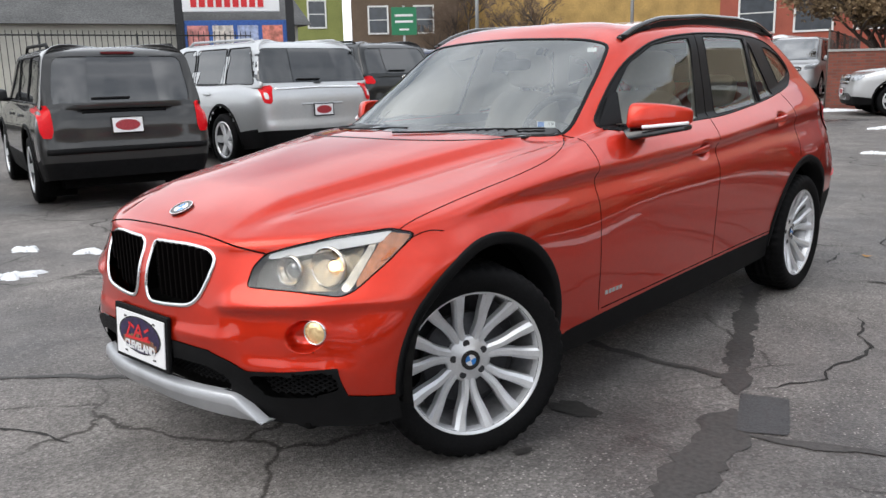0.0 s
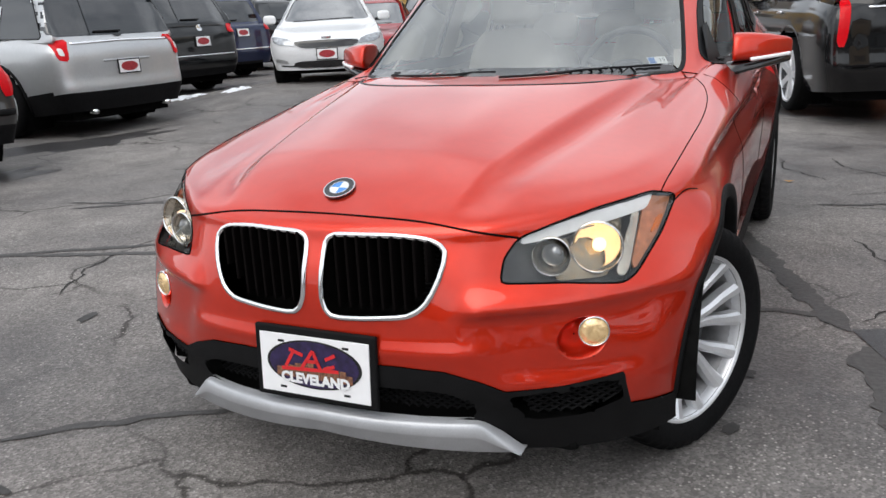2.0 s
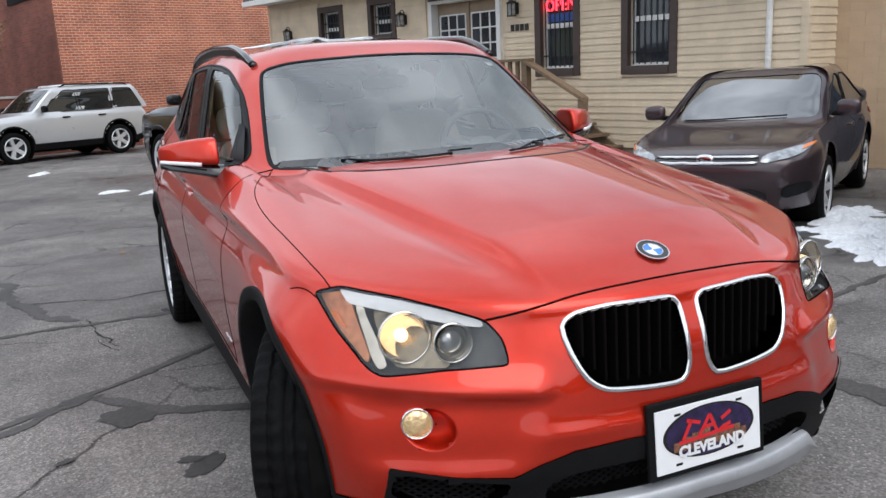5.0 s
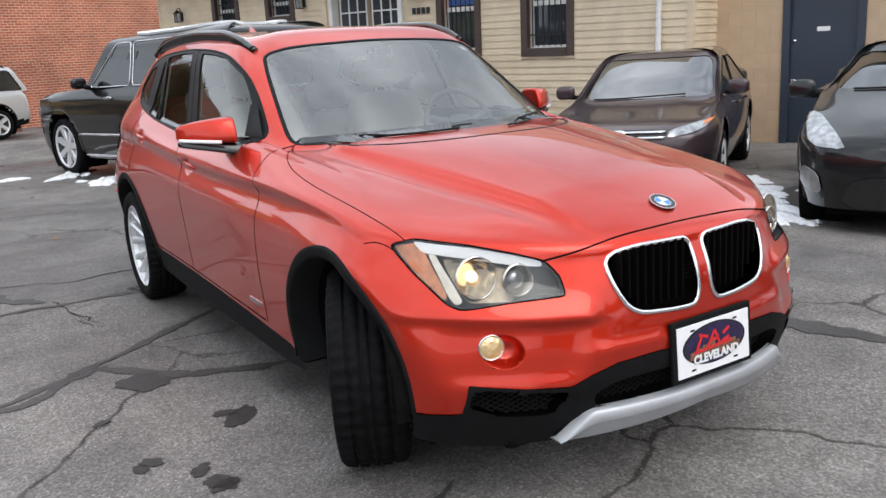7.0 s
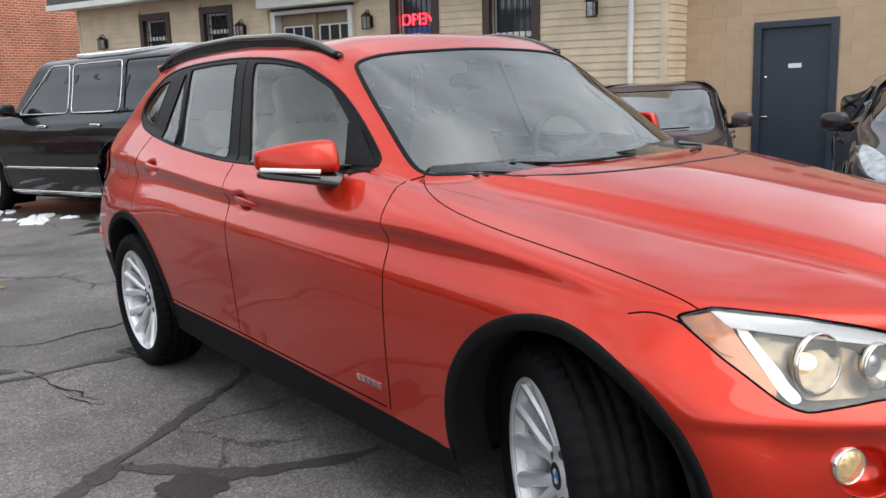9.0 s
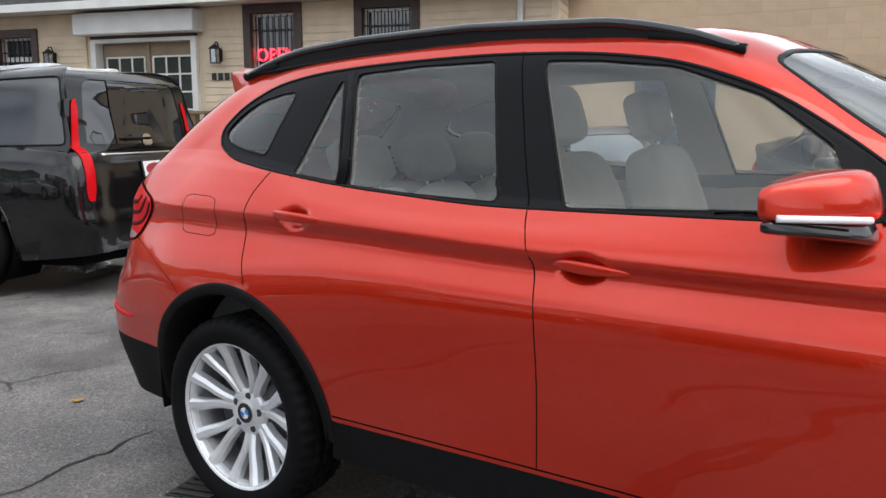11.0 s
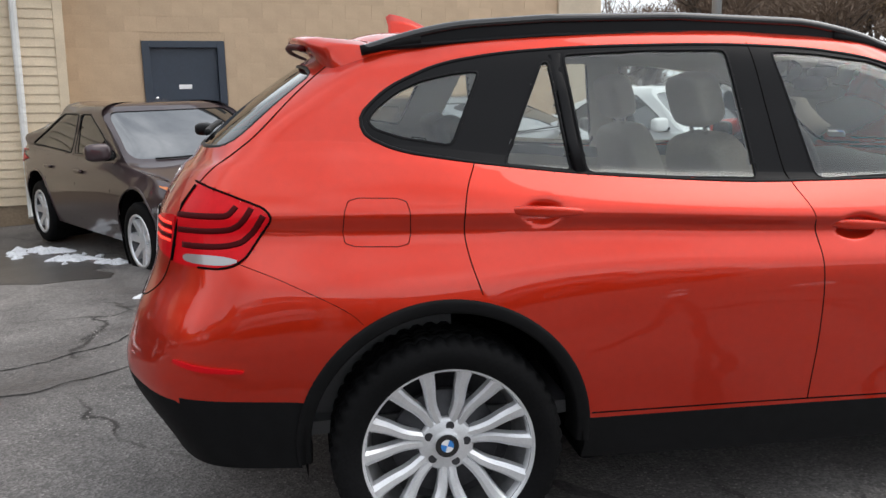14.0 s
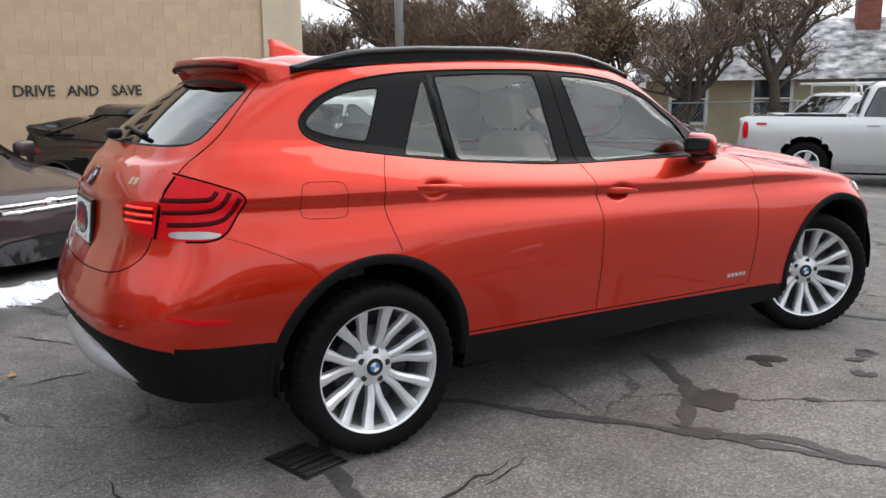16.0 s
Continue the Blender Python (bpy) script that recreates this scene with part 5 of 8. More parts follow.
for s in BOTH:
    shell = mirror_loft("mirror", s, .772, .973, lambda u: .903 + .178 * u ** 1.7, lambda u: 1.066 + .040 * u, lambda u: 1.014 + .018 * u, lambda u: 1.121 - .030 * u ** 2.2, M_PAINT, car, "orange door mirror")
    mirror_loft("mirror_base", s, .742, .971, lambda u: .905 + .172 * u ** 1.7, lambda u: 1.040 + .062 * u, lambda u: .952 + .056 * u ** .8, lambda u: 1.016 + .016 * u, M_BLACKG, shell, "black mirror base")
    us = np.linspace(.33, .97, 24)
    v, f = sweep(np.stack([s * (.772 + .201 * us), .8995 + .178 * us ** 1.7, 1.019 + .018 * us], 1), .0075, False, 8)
    mesh_object("indicator", v, f, M_BROW, shell, "clear indicator strip")
    lump("mirror_glass", (s * .872, 1.086, 1.064), (.088, .016, .040), M_BLACKG, shell, .5, "dark mirror glass")
    v, f = sweep([(s * .70, .955, 1.000), (s * .735, .958, .988), (s * .775, .965, .985)], .024, False, 10)
    mesh_object("arm", v, f, M_BLACKG, shell)
    mesh_object("mirror_sail", *(lambda o: (np.vstack([o + (s * .004, 0, 0), o - (s * .012, 0, 0)]), [tuple(range(len(o)))[::s], tuple(range(len(o), 2 * len(o)))[::-s]]))(
        on_skin(HERO_TREE, [(.83, 1.03), (.97, 1.145), (1.03, 1.16), (.965, 1.035)], "side", s, .004)[0]), M_TRIM, car, smooth=False)
    for y0, y1, z0, z1 in ((1.405, 1.625, .880, .897), (2.352, 2.575, .968, .983)):
        ym, zm = (y0 + y1) / 2, (z0 + z1) / 2
        xs_ = on_skin(HERO_TREE, [(ym, zm)], "side")[0][0][0]
        door = doors["f" if y0 < 2 else "r", s]
        tilt = math.atan2(z1 - z0, y1 - y0)
        mm = Matrix.Translation((s * (xs_ + .027), ym, zm)) @ Matrix.Rotation(tilt, 4, "X")
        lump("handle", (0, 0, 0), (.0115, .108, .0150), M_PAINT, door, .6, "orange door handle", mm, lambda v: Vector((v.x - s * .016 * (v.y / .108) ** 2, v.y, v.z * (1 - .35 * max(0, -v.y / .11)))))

# roof rails, fin, spoiler
for s in BOTH:
    k = np.linspace(0, 1, 60)
    ry = 1.245 + 1.70 * k
    rise = np.sin(np.clip(k / .22, 0, 1) * math.pi / 2) * np.sin(np.clip((1 - k) / .20, 0, 1) * math.pi / 2)
    rx = .578 - .034 * (1 - k) ** 3 - .022 * k ** 4
    base = np.interp(ry, [1.24, 1.36, 1.6, 2.0, 2.4, 2.94], [1.391, 1.412, 1.436, 1.458, 1.458, 1.432])
    v, f = sweep(np.stack([s * rx, ry, base - .008 + .052 * rise], 1), .0150, False, 10, .9)
    rail = mesh_object("roof_rail", v, f, M_BLACKG, car, "black roof rail")
    v, f = sweep(np.stack([s * (rx + .002), ry, base - .004], 1), .013, False, 8, .6)
    mesh_object("rail_base", v, f, M_TRIM, rail)
    web = [(s * (rx + dx), ry, base + h) for dx, h in ((.007, -.012), (.006, -.008 + .050 * rise), (-.006, -.008 + .050 * rise), (-.007, -.012))]
    v = [tuple(float(c[i]) if np.ndim(c) else c for c in q) for i in range(60) for q in web]
    f = [(4 * i + k_, 4 * i + (k_ + 1) % 4, 4 * i + 4 + (k_ + 1) % 4, 4 * i + 4 + k_) for i in range(59) for k_ in range(4)] + [(0, 1, 2, 3), (236, 237, 238, 239)]
    mesh_object("rail_web", v, f, M_TRIM, rail, smooth=False)
    for lo_, hi_ in ((0, 9), (53, 60)):
        sl = slice(lo_, hi_)
        v, f = sweep(np.stack([s * rx[sl], ry[sl], (base - .008 + .026 * rise)[sl]], 1), .0165, False, 8, .95)
        mesh_object("rail_foot", v, f, M_PLASTIC, rail)
v, f = [], []
for i, y in enumerate(np.linspace(0, 1, 14)):
    h, w = .086 * (1 - (1 - y) ** 1.6) if y < .96 else .076, .012 * (1 - .5 * y) + .006
    yy = 2.625 + .185 * y
    zb = 1.492 - .010 * y
    v += [(-w * 1.6, yy, zb), (-w * .6, yy, zb + h * .55), (0, yy + .008, zb + h), (w * .6, yy, zb + h * .55), (w * 1.6, yy, zb)]
    if i:
        f += [(5 * i - 5 + k, 5 * i - 4 + k, 5 * i + 1 + k, 5 * i + k) for k in range(4)]
f.append(tuple(5 * 13 + k for k in range(5)))
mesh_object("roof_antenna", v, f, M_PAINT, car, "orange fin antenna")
v, f = [], []
prof = ((2.88, 1.462), (3.02, 1.476), (3.125, 1.487), (3.158, 1.481), (3.160, 1.465), (3.145, 1.443), (3.06, 1.412), (2.97, 1.408))
for i, x in enumerate(np.linspace(-1, 1, 61)):
    dx, fin = abs(x) ** 3, max(0, abs(x) - .86) / .14
    for q, (py, pz) in enumerate(prof):
        low = .055 * fin ** .7 if q in (5, 6, 7) else .012 * fin
        back = -.03 * fin if q in (3, 4, 5) else .055 * fin if q == 6 else 0
        v.append((x * (.545 + .022 * (py < 3.1)), py - .085 * dx - .01 * x * x + back, pz - .030 * dx - low))
    if i:
        m8 = len(prof)
        f += [(m8 * (i - 1) + k, m8 * (i - 1) + (k + 1) % m8, m8 * i + (k + 1) % m8, m8 * i + k) for k in range(m8)]
f += [tuple(range(8))[::-1], tuple(60 * 8 + k for k in range(8))]
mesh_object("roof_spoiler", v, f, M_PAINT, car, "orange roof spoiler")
bx_ = np.linspace(-.44, .44, 31)
v, f = sweep(np.stack([bx_, 3.156 - .085 * (abs(bx_) / .545) ** 3 - .01 * (bx_ / .545) ** 2, 1.453 - .03 * (abs(bx_) / .545) ** 3], 1), .013, False, 8, .8)
mesh_object("brake_light", v, f, M_REDDARK, car, "high brake light")

plate_on("windscreen_frit", HERO_TREE, cornered([(-.62, 1.010), (0, 1.018), (.62, 1.010), (.608, 1.030), (.3, 1.037), (0, 1.041), (-.3, 1.037), (-.608, 1.030)], 80, .01), "front", M_BLACKG, car, 1, -.0012, "black band at the foot of the windscreen", thick=.002)
# wipers and cowl
v, f = [], []
for i, x in enumerate(np.linspace(-.54, .54, 41)):
    yb = .40 + .30 * (abs(x) / .64) ** 2.2
    v += [(x, yb - .012, .986 - .012 * (abs(x) / .64) ** 2), (x, yb + .03, 1.000 - .012 * (abs(x) / .64) ** 2)]
    if i:
        f.append((2 * i - 2, 2 * i, 2 * i + 1, 2 * i - 1))
mesh_object("cowl", v, f, M_PLASTIC, car, "black cowl panel")
for x0, x1 in ((.10, .56), (-.42, .03)):
    xx = np.linspace(x0, x1, 16)
    pts, nn_ = on_skin(HERO_TREE, [(x, 1.021 + .006 * math.sin(2.5 * (x - x0))) for x in xx], "front", 1, .006)
    v, f = sweep(pts, .0042, False, 6)
    blade = mesh_object("wiper", v, f, M_TRIM, car, "black windscreen wiper")
    a, b = pts[7], (x0 - .02, pts[0][1] - .012, 1.012)
    v, f = sweep([a, (np.array(a) + b) / 2 + (0, -.006, .002), b], .0042, False, 6)
    mesh_object("arm", v, f, M_TRIM, blade)
pts, _ = on_skin(HERO_TREE, [(x, 1.185 + .02 * (1 - abs(x) / .3)) for x in np.linspace(-.30, .06, 12)], "rear", 1, .012)
v, f = sweep(pts, .010, False, 6)
mesh_object("rear_wiper", v, f, M_TRIM, car, "black rear wiper")
lump("wiper_pivot", (.04, 3.47, 1.19), (.05, .03, .022), M_TRIM, car, .7, "rear wiper pivot")

# wheels
TREAD = ((.115, .262), (.118, .285), (.113, .306), (.105, .321))


_sr = np.array([(.056, 10.5, .0135, .041), (.085, 8.4, .0150, .046), (.110, 7.6, .0160, .053), (.140, 8.8, .0172, .061), (.170, 11.0, .0188, .070), (.192, 11.9, .0202, .077), (.208, 12.2, .0216, .083),
                (.222, 12.3, .0225, .088), (.232, 12.6, .0240, .092), (.240, 12.857, .0270, .0945), (.246, 12.857, .0300, .096)])
_rr = np.linspace(.056, .246, 46)
_sp = np.stack([np.convolve(np.pad(np.interp(_rr, _sr[:, 0], _sr[:, c]), 2, mode="edge"), np.ones(5) / 5, "valid") for c in range(1, 4)], 1)
SPOKE = [(r, *q) for r, q in zip(_rr[::2], _sp[::2])]


def make_wheel(parent, centre, turn, out):
    """An alloy wheel with seven pairs of spokes; out: +1 faces +x, -1 faces -x."""
    m = Matrix.Translation(centre) @ Matrix.Rotation(radians(turn), 4, "Z") @ Matrix.Diagonal((out, 1, 1, 1))
    R = .332
    prof = [(.236, -.09), (.250, -.105), (.285, -.117), (.310, -.112), (.322, -.103)]
    prof += [(R - .004, -.094), (R, -.066), (R, -.064), (R - .008, -.062), (R - .008, -.054), (R, -.052), (R, -.021), (R - .008, -.019), (R - .008, -.009), (R, -.007)]
    prof += [(r, -a) for r, a in prof[::-1]]
    n = 144
    v, f = lathe(prof, n)
    v = np.array(v)
    rad = np.hypot(v[:, 1], v[:, 2])
    ang = np.arange(len(v)) % n
    groove = ((ang % 3) == 0) & (rad > .312) & (np.abs(v[:, 0]) > .05)
    groove |= ((ang % 4) == 2) & (rad > R - .002) & (np.abs(v[:, 0]) <= .05)
    v[groove, 1:] *= .970
    rimprof = [(.228, .03), (.232, .075), (.238, .094), (.246, .101), (.253, .100), (.256, .094), (.250, .088)]
    w, g = lathe(rimprof, 72)
    wheel = mesh_object("wheel", [m @ Vector(p) for p in w], [q if out > 0 else q[::-1] for q in g], M_RIM, parent, "silver alloy wheel with paired spokes")
    mesh_object("tyre", [m @ Vector(p) for p in v], [q if out < 0 else q[::-1] for q in f], M_TYRE, wheel, "black tyre with blocky tread")
    w, g = lathe([(.240, .088), (.232, .066), (.222, .03), (.212, -.02), (.212, -.05)], 60)
    mesh_object("barrel", [m @ Vector(p) for p in w], g, M_BARREL, wheel, "silver wheel barrel")
    w, g = lathe([(.212, -.05), (.15, -.06), (.02, -.06)], 48)
    mesh_object("backing", [m @ Vector(p) for p in w], g, M_RIM_IN, wheel, "dark brake backing plate")
    w, g = lathe([(.155, -.01), (.157, .0), (.157, .012), (.155, .016), (.085, .016), (.08, .03), (.02, .03)], 48)
    mesh_object("brake_disc", [m @ Vector(p) for p in w], g, M_RIM_IN, wheel, "dull brake disc")
    w, g = lathe([(.0, .052), (.034, .052), (.040, .049), (.046, .046), (.072, .043), (.080, .038), (.082, .02), (.080, -.01)], 60)
    mesh_object("hub", [m @ Vector(p) for p in w], g, M_RIM, wheel)
    for p in range(7):
        for sd in (1, -1):
            verts, faces = [], []
            secs = SPOKE
            for r, off, hw, top in secs:
                a = radians(p * 360 / 7 + 12 + sd * off)
                c, t = Vector((0, math.cos(a), math.sin(a))), Vector((0, -math.sin(a), math.cos(a)))
                for dt, dx in ((-.96, -.034), (-.90, -.009), (-.42 - .12 * sd, .0), (.42 - .12 * sd, .0), (.90, -.009), (.96, -.034)):
                    verts.append(m @ (c * r + t * (hw * dt) + Vector((top + dx, 0, 0))))
            for i in range(len(secs) - 1):
                for k in range(5):
                    q = (6 * i + k, 6 * i + k + 1, 6 * i + 7 + k, 6 * i + 6 + k)
                    faces.append(q if out < 0 else q[::-1])
            mesh_object("spoke", verts, faces, M_RIM, wheel, smooth=False)
    for k in range(5):
        a = 2 * math.pi * k / 5 + .5
        mm = m @ Matrix.Translation((.044, .058 * math.cos(a), .058 * math.sin(a))) @ Matrix(((0, 0, 1, 0), (1, 0, 0, 0), (0, 1, 0, 0), (0, 0, 0, 1)))
        part("bolt", disc(bmesh.new(), .0125, -.004, .0015, 16, m=mm), M_RIM_IN, wheel)
    mm = m @ Matrix.Translation((.053, 0, 0)) @ Matrix(((0, 0, 1, 0), (1, 0, 0, 0), (0, 1, 0, 0), (0, 0, 0, 1)))
    part("cap", disc(bmesh.new(), .034, -.003, .002, 40, m=mm), M_BLACKG, wheel, "round blue and white hub cap")
    for q in range(4):
        part("cap_quarter", disc(bmesh.new(), .019, .0015, .003, 32, 90 * q + 20, 90 * q + 110, m=mm), M_BLUE if q % 2 else M_BADGEW, wheel)
    return wheel


make_wheel(car, (.762, 2.765, .311), 0, 1)
make_wheel(car, (-.762, 2.765, .311), 0, -1)
make_wheel(car, (.716, -.036, .311), -27, 1)
make_wheel(car, (-.708, .016, .311), -27, -1)

# dark lining just under the outer skin along the belt line
skin_part("belt_lining", HP, HN, HF[flank & (cz > .86) & (cz < 1.2) & (cy > .72) & (cy < 3.15) & ((kind == "body") | (kind == "front_door") | (kind == "rear_door"))], M_DASH, car, "", BOTH, -.010)
for s in BOTH:
    bead("glass_divider", HERO_TREE, [(2.352, 1.068), (2.365, 1.16), (2.378, 1.28), (2.394, 1.400)], "side", .019, M_TRIM, car, s, .0005, False, flat=.16)
# cabin
sel = (kind == "body") & (cz > 1.03) & (cy > .9) & (cy < 3.3)
skin_part("headliner", HP, HN, HF[sel | ((kind == "trim") & (cz > 1.03))], M_LINER, car, "light cloth headliner", BOTH, -.022)
skin_part("door_card", HP, HN, HF[flank & (cy > .70) & (cy < 3.0) & (cz > .42) & (((kind == "front_door") & (cz > .42)) | ((kind == "rear_door") & ((cy < 2.3) | (cz > .80))) | ((kind == "body") & (cz > .82) & (cz < 1.12)))], M_BEIGE, car, "beige door lining", BOTH, -.075)
part("cabin_floor", boxes((-.72, .72, .35, 3.35, .34, .38), (-.58, .58, .36, .42, .38, .88), (-.66, .66, 2.72, 3.35, .38, .98)), M_DASH, car)


def seat(x, y, back_h, tilt, w=.25):
    """A leather seat: cushion, backrest, headrest."""
    m = Matrix.Translation((x, y, .55))
    sh = lump("seat", (0, 0, .03), (w, .26, .085), M_BEIGE, car, .45, "beige leather seat", m)
    mb = m @ Matrix.Translation((0, .24, .05)) @ Matrix.Rotation(radians(-tilt), 4, "X")
    lump("backrest", (0, 0, back_h / 2), (w * .98, .075, back_h / 2), M_BEIGE, sh, .42, "", mb, lambda v: Vector((v.x * (1 - .16 * max(0, v.z) / (back_h / 2)), v.y, v.z)))
    lump("headrest", (0, -.01, back_h + .115), (.135, .05, .088), M_BEIGE, sh, .5, "beige headrest", mb)
    for dx in (-.05, .05):
        v, f = sweep([(dx, 0, back_h - .03), (dx, 0, back_h + .06)], .007, False, 8)
        mesh_object("headrest_post", [mb @ Vector(p) for p in v], f, M_CHROME, sh)
    return sh


seat(.37, 1.42, .56, 16)
seat(-.37, 1.42, .56, 16)
for x in (-.38, 0, .38):
    seat(x, 2.10, .46, 26, .185)
# dashboard, steering wheel, mirror
v, f = [], []
dp = ((.60, .945), (.68, .972), (.80, .985), (.90, .985), (.965, .93), (.97, .86), (.93, .74), (.90, .55))
for i, x in enumerate(np.linspace(-.62, .62, 25)):
    for y, z in dp:
        v.append((x, y + .05 * (abs(x) / .68) ** 2, z + (.028 * math.exp(-((x - .36) / .16) ** 2) if y > .7 else 0) - .05 * (abs(x) / .62) ** 4))
    if i:
        f += [(8 * i - 8 + k, 8 * i + k, 8 * i + 1 + k, 8 * i - 7 + k) for k in range(7)]
mesh_object("dashboard", v, f, M_DASH, car, "dark dashboard")
ms = Matrix.Translation((.37, 1.02, .97)) @ Matrix.Rotation(radians(68), 4, "X")
v, f = sweep([(.185 * math.cos(a), .185 * math.sin(a), 0) for a in np.linspace(0, 2 * math.pi, 41)[:-1]], .016, True, 10)
sw = mesh_object("steering_wheel", [ms @ Vector(p) for p in v], f, M_DASH, car, "black steering wheel")
for a in (-90, 20, 160):
    v, f = sweep([(0, 0, 0), (.18 * math.cos(radians(a)), .18 * math.sin(radians(a)), 0)], .018, False, 8)
    mesh_object("wheel_spoke", [ms @ Vector(p) for p in v], f, M_DASH, sw)
lump("wheel_hub", (0, 0, 0), (.07, .06, .03), M_DASH, sw, .6, m=ms)
lump("rear_view_mirror", (0, 1.185, 1.285), (.105, .014, .028), M_TRIM, car, .5, "black rear view mirror")
lump("sensor_cover", (0, 1.135, 1.325), (.035, .055, .022), M_TRIM, car, .6)
lump("centre_console", (0, 1.2, .60), (.12, .5, .12), M_DASH, car, .4)
# registration stickers behind the glass
pt, nt = on_skin(HERO_TREE, [(.545, 1.05)], "front", 1, -.008)
mm = face_pose(pt[0], nt[0])
st = part("windscreen_sticker", box(bmesh.new(), -.036, .036, -.019, .019, -.0004, .0004, 0, mm), M_PLATEW, car, "small white and blue windscreen sticker")
part("blue_print", box(bmesh.new(), -.033, -.008, -.016, .016, .0006, .0010, 0, mm), M_BLUE, st)
text_mesh("sticker_number", "19", .026, M_BLACKG, st, mm @ Matrix.Translation((.018, 0, .0012)), "", .0002)
pt, nt = on_skin(HERO_TREE, [(.48, 1.345)], "front", 1, -.008)
mm = face_pose(pt[0], nt[0])
part("windscreen_sticker", box(bmesh.new(), -.02, .02, -.016, .016, -.0004, .0004, 0, mm), M_PLATEW, car, "small white windscreen sticker")


# ---- the other vehicles: one generator, a set of proportions for each ----
PAINTS = {}


def paint(name, col, flake=.3):
    if name not in PAINTS:
        PAINTS[name] = car_paint(name + "_car_paint", col, flake)
    return PAINTS[name]


M_SNOW = mat("old_snow", (0.80, 0.82, 0.85), 0.7, grain=0.12, scale=30, bump=0.6, stain=0.08)
M_CLEARLENS = mat("clear_headlamp", (0.36, 0.38, 0.40), 0.10, 0.4, coat=1.0, grain=0.45, scale=18)
M_MARK = mat("red_dealer_print", (0.35, 0.03, 0.04), 0.4, grain=0.4, scale=60)


def simple_wheel(parent, centre, R, out, width=.22, spokes=5, rim=.70):
    m = Matrix.Translation(centre) @ Matrix.Diagonal((out, 1, 1, 1))
    h = width / 2
    v, f = lathe([(R * .66, -h * .85), (R * .80, -h), (R * .95, -h * .92), (R, -h * .7), (R, -h * .1), (R * .985, 0), (R, h * .1), (R, h * .7), (R * .95, h * .92), (R * .80, h), (R * rim, h * .88)], 40)
    w = mesh_object("wheel", [m @ Vector(p) for p in v], [q if out < 0 else q[::-1] for q in f], M_TYRE, parent, "black tyre on an alloy wheel")
    v, f = lathe([(R * .66, -h * .5), (R * .66, h * .6), (R * rim, h * .9), (R * (rim - .05), h * .92), (R * (rim - .09), h * .75), (R * .55, h * .1), (R * .12, h * .0)], 40)
    mesh_object("rim", [m @ Vector(p) for p in v], f, M_RIM_IN, w)
    v, f = lathe([(R * rim * 1.01, h * .86), (R * rim, h * .95), (R * (rim - .06), h * .93), (R * (rim - .08), h * .8)], 40)
    mesh_object("rim_lip", [m @ Vector(p) for p in v], f, M_RIM, w)
    bm = bmesh.new()
    for k in range(spokes):
        mm = m @ Matrix.Rotation(2 * math.pi * k / spokes + .3, 4, "X")
        tmp = bmesh.new()
        a, b = .06 + .10 * (5 / spokes), .045 + .07 * (5 / spokes)
        vs = [tmp.verts.new(mm @ Vector(p)) for p in ((h * .62, -R * b * .9, R * .1), (h * .62, R * b * .9, R * .1), (h * .84, R * a * .75, R * (rim - .03)), (h * .84, -R * a * .75, R * (rim - .03)),
                                                     (h * .2, -R * b, R * .1), (h * .2, R * b, R * .1), (h * .5, R * a, R * (rim - .03)), (h * .5, -R * a, R * (rim - .03)))]
        for q in ((0, 1, 2, 3), (0, 3, 7, 4), (1, 5, 6, 2), (0, 4, 5, 1)):
            tmp.faces.new([vs[i] for i in q])
        merge(bm, tmp)
    part("spokes", bm, M_RIM, w)
    mm = m @ Matrix.Translation((h * .6, 0, 0)) @ Matrix(((0, 0, 1, 0), (1, 0, 0, 0), (0, 1, 0, 0), (0, 0, 0, 1)))
    part("cap", disc(bmesh.new(), R * .2, -.02, .01, 24, m=mm), M_RIM, w)
    return w


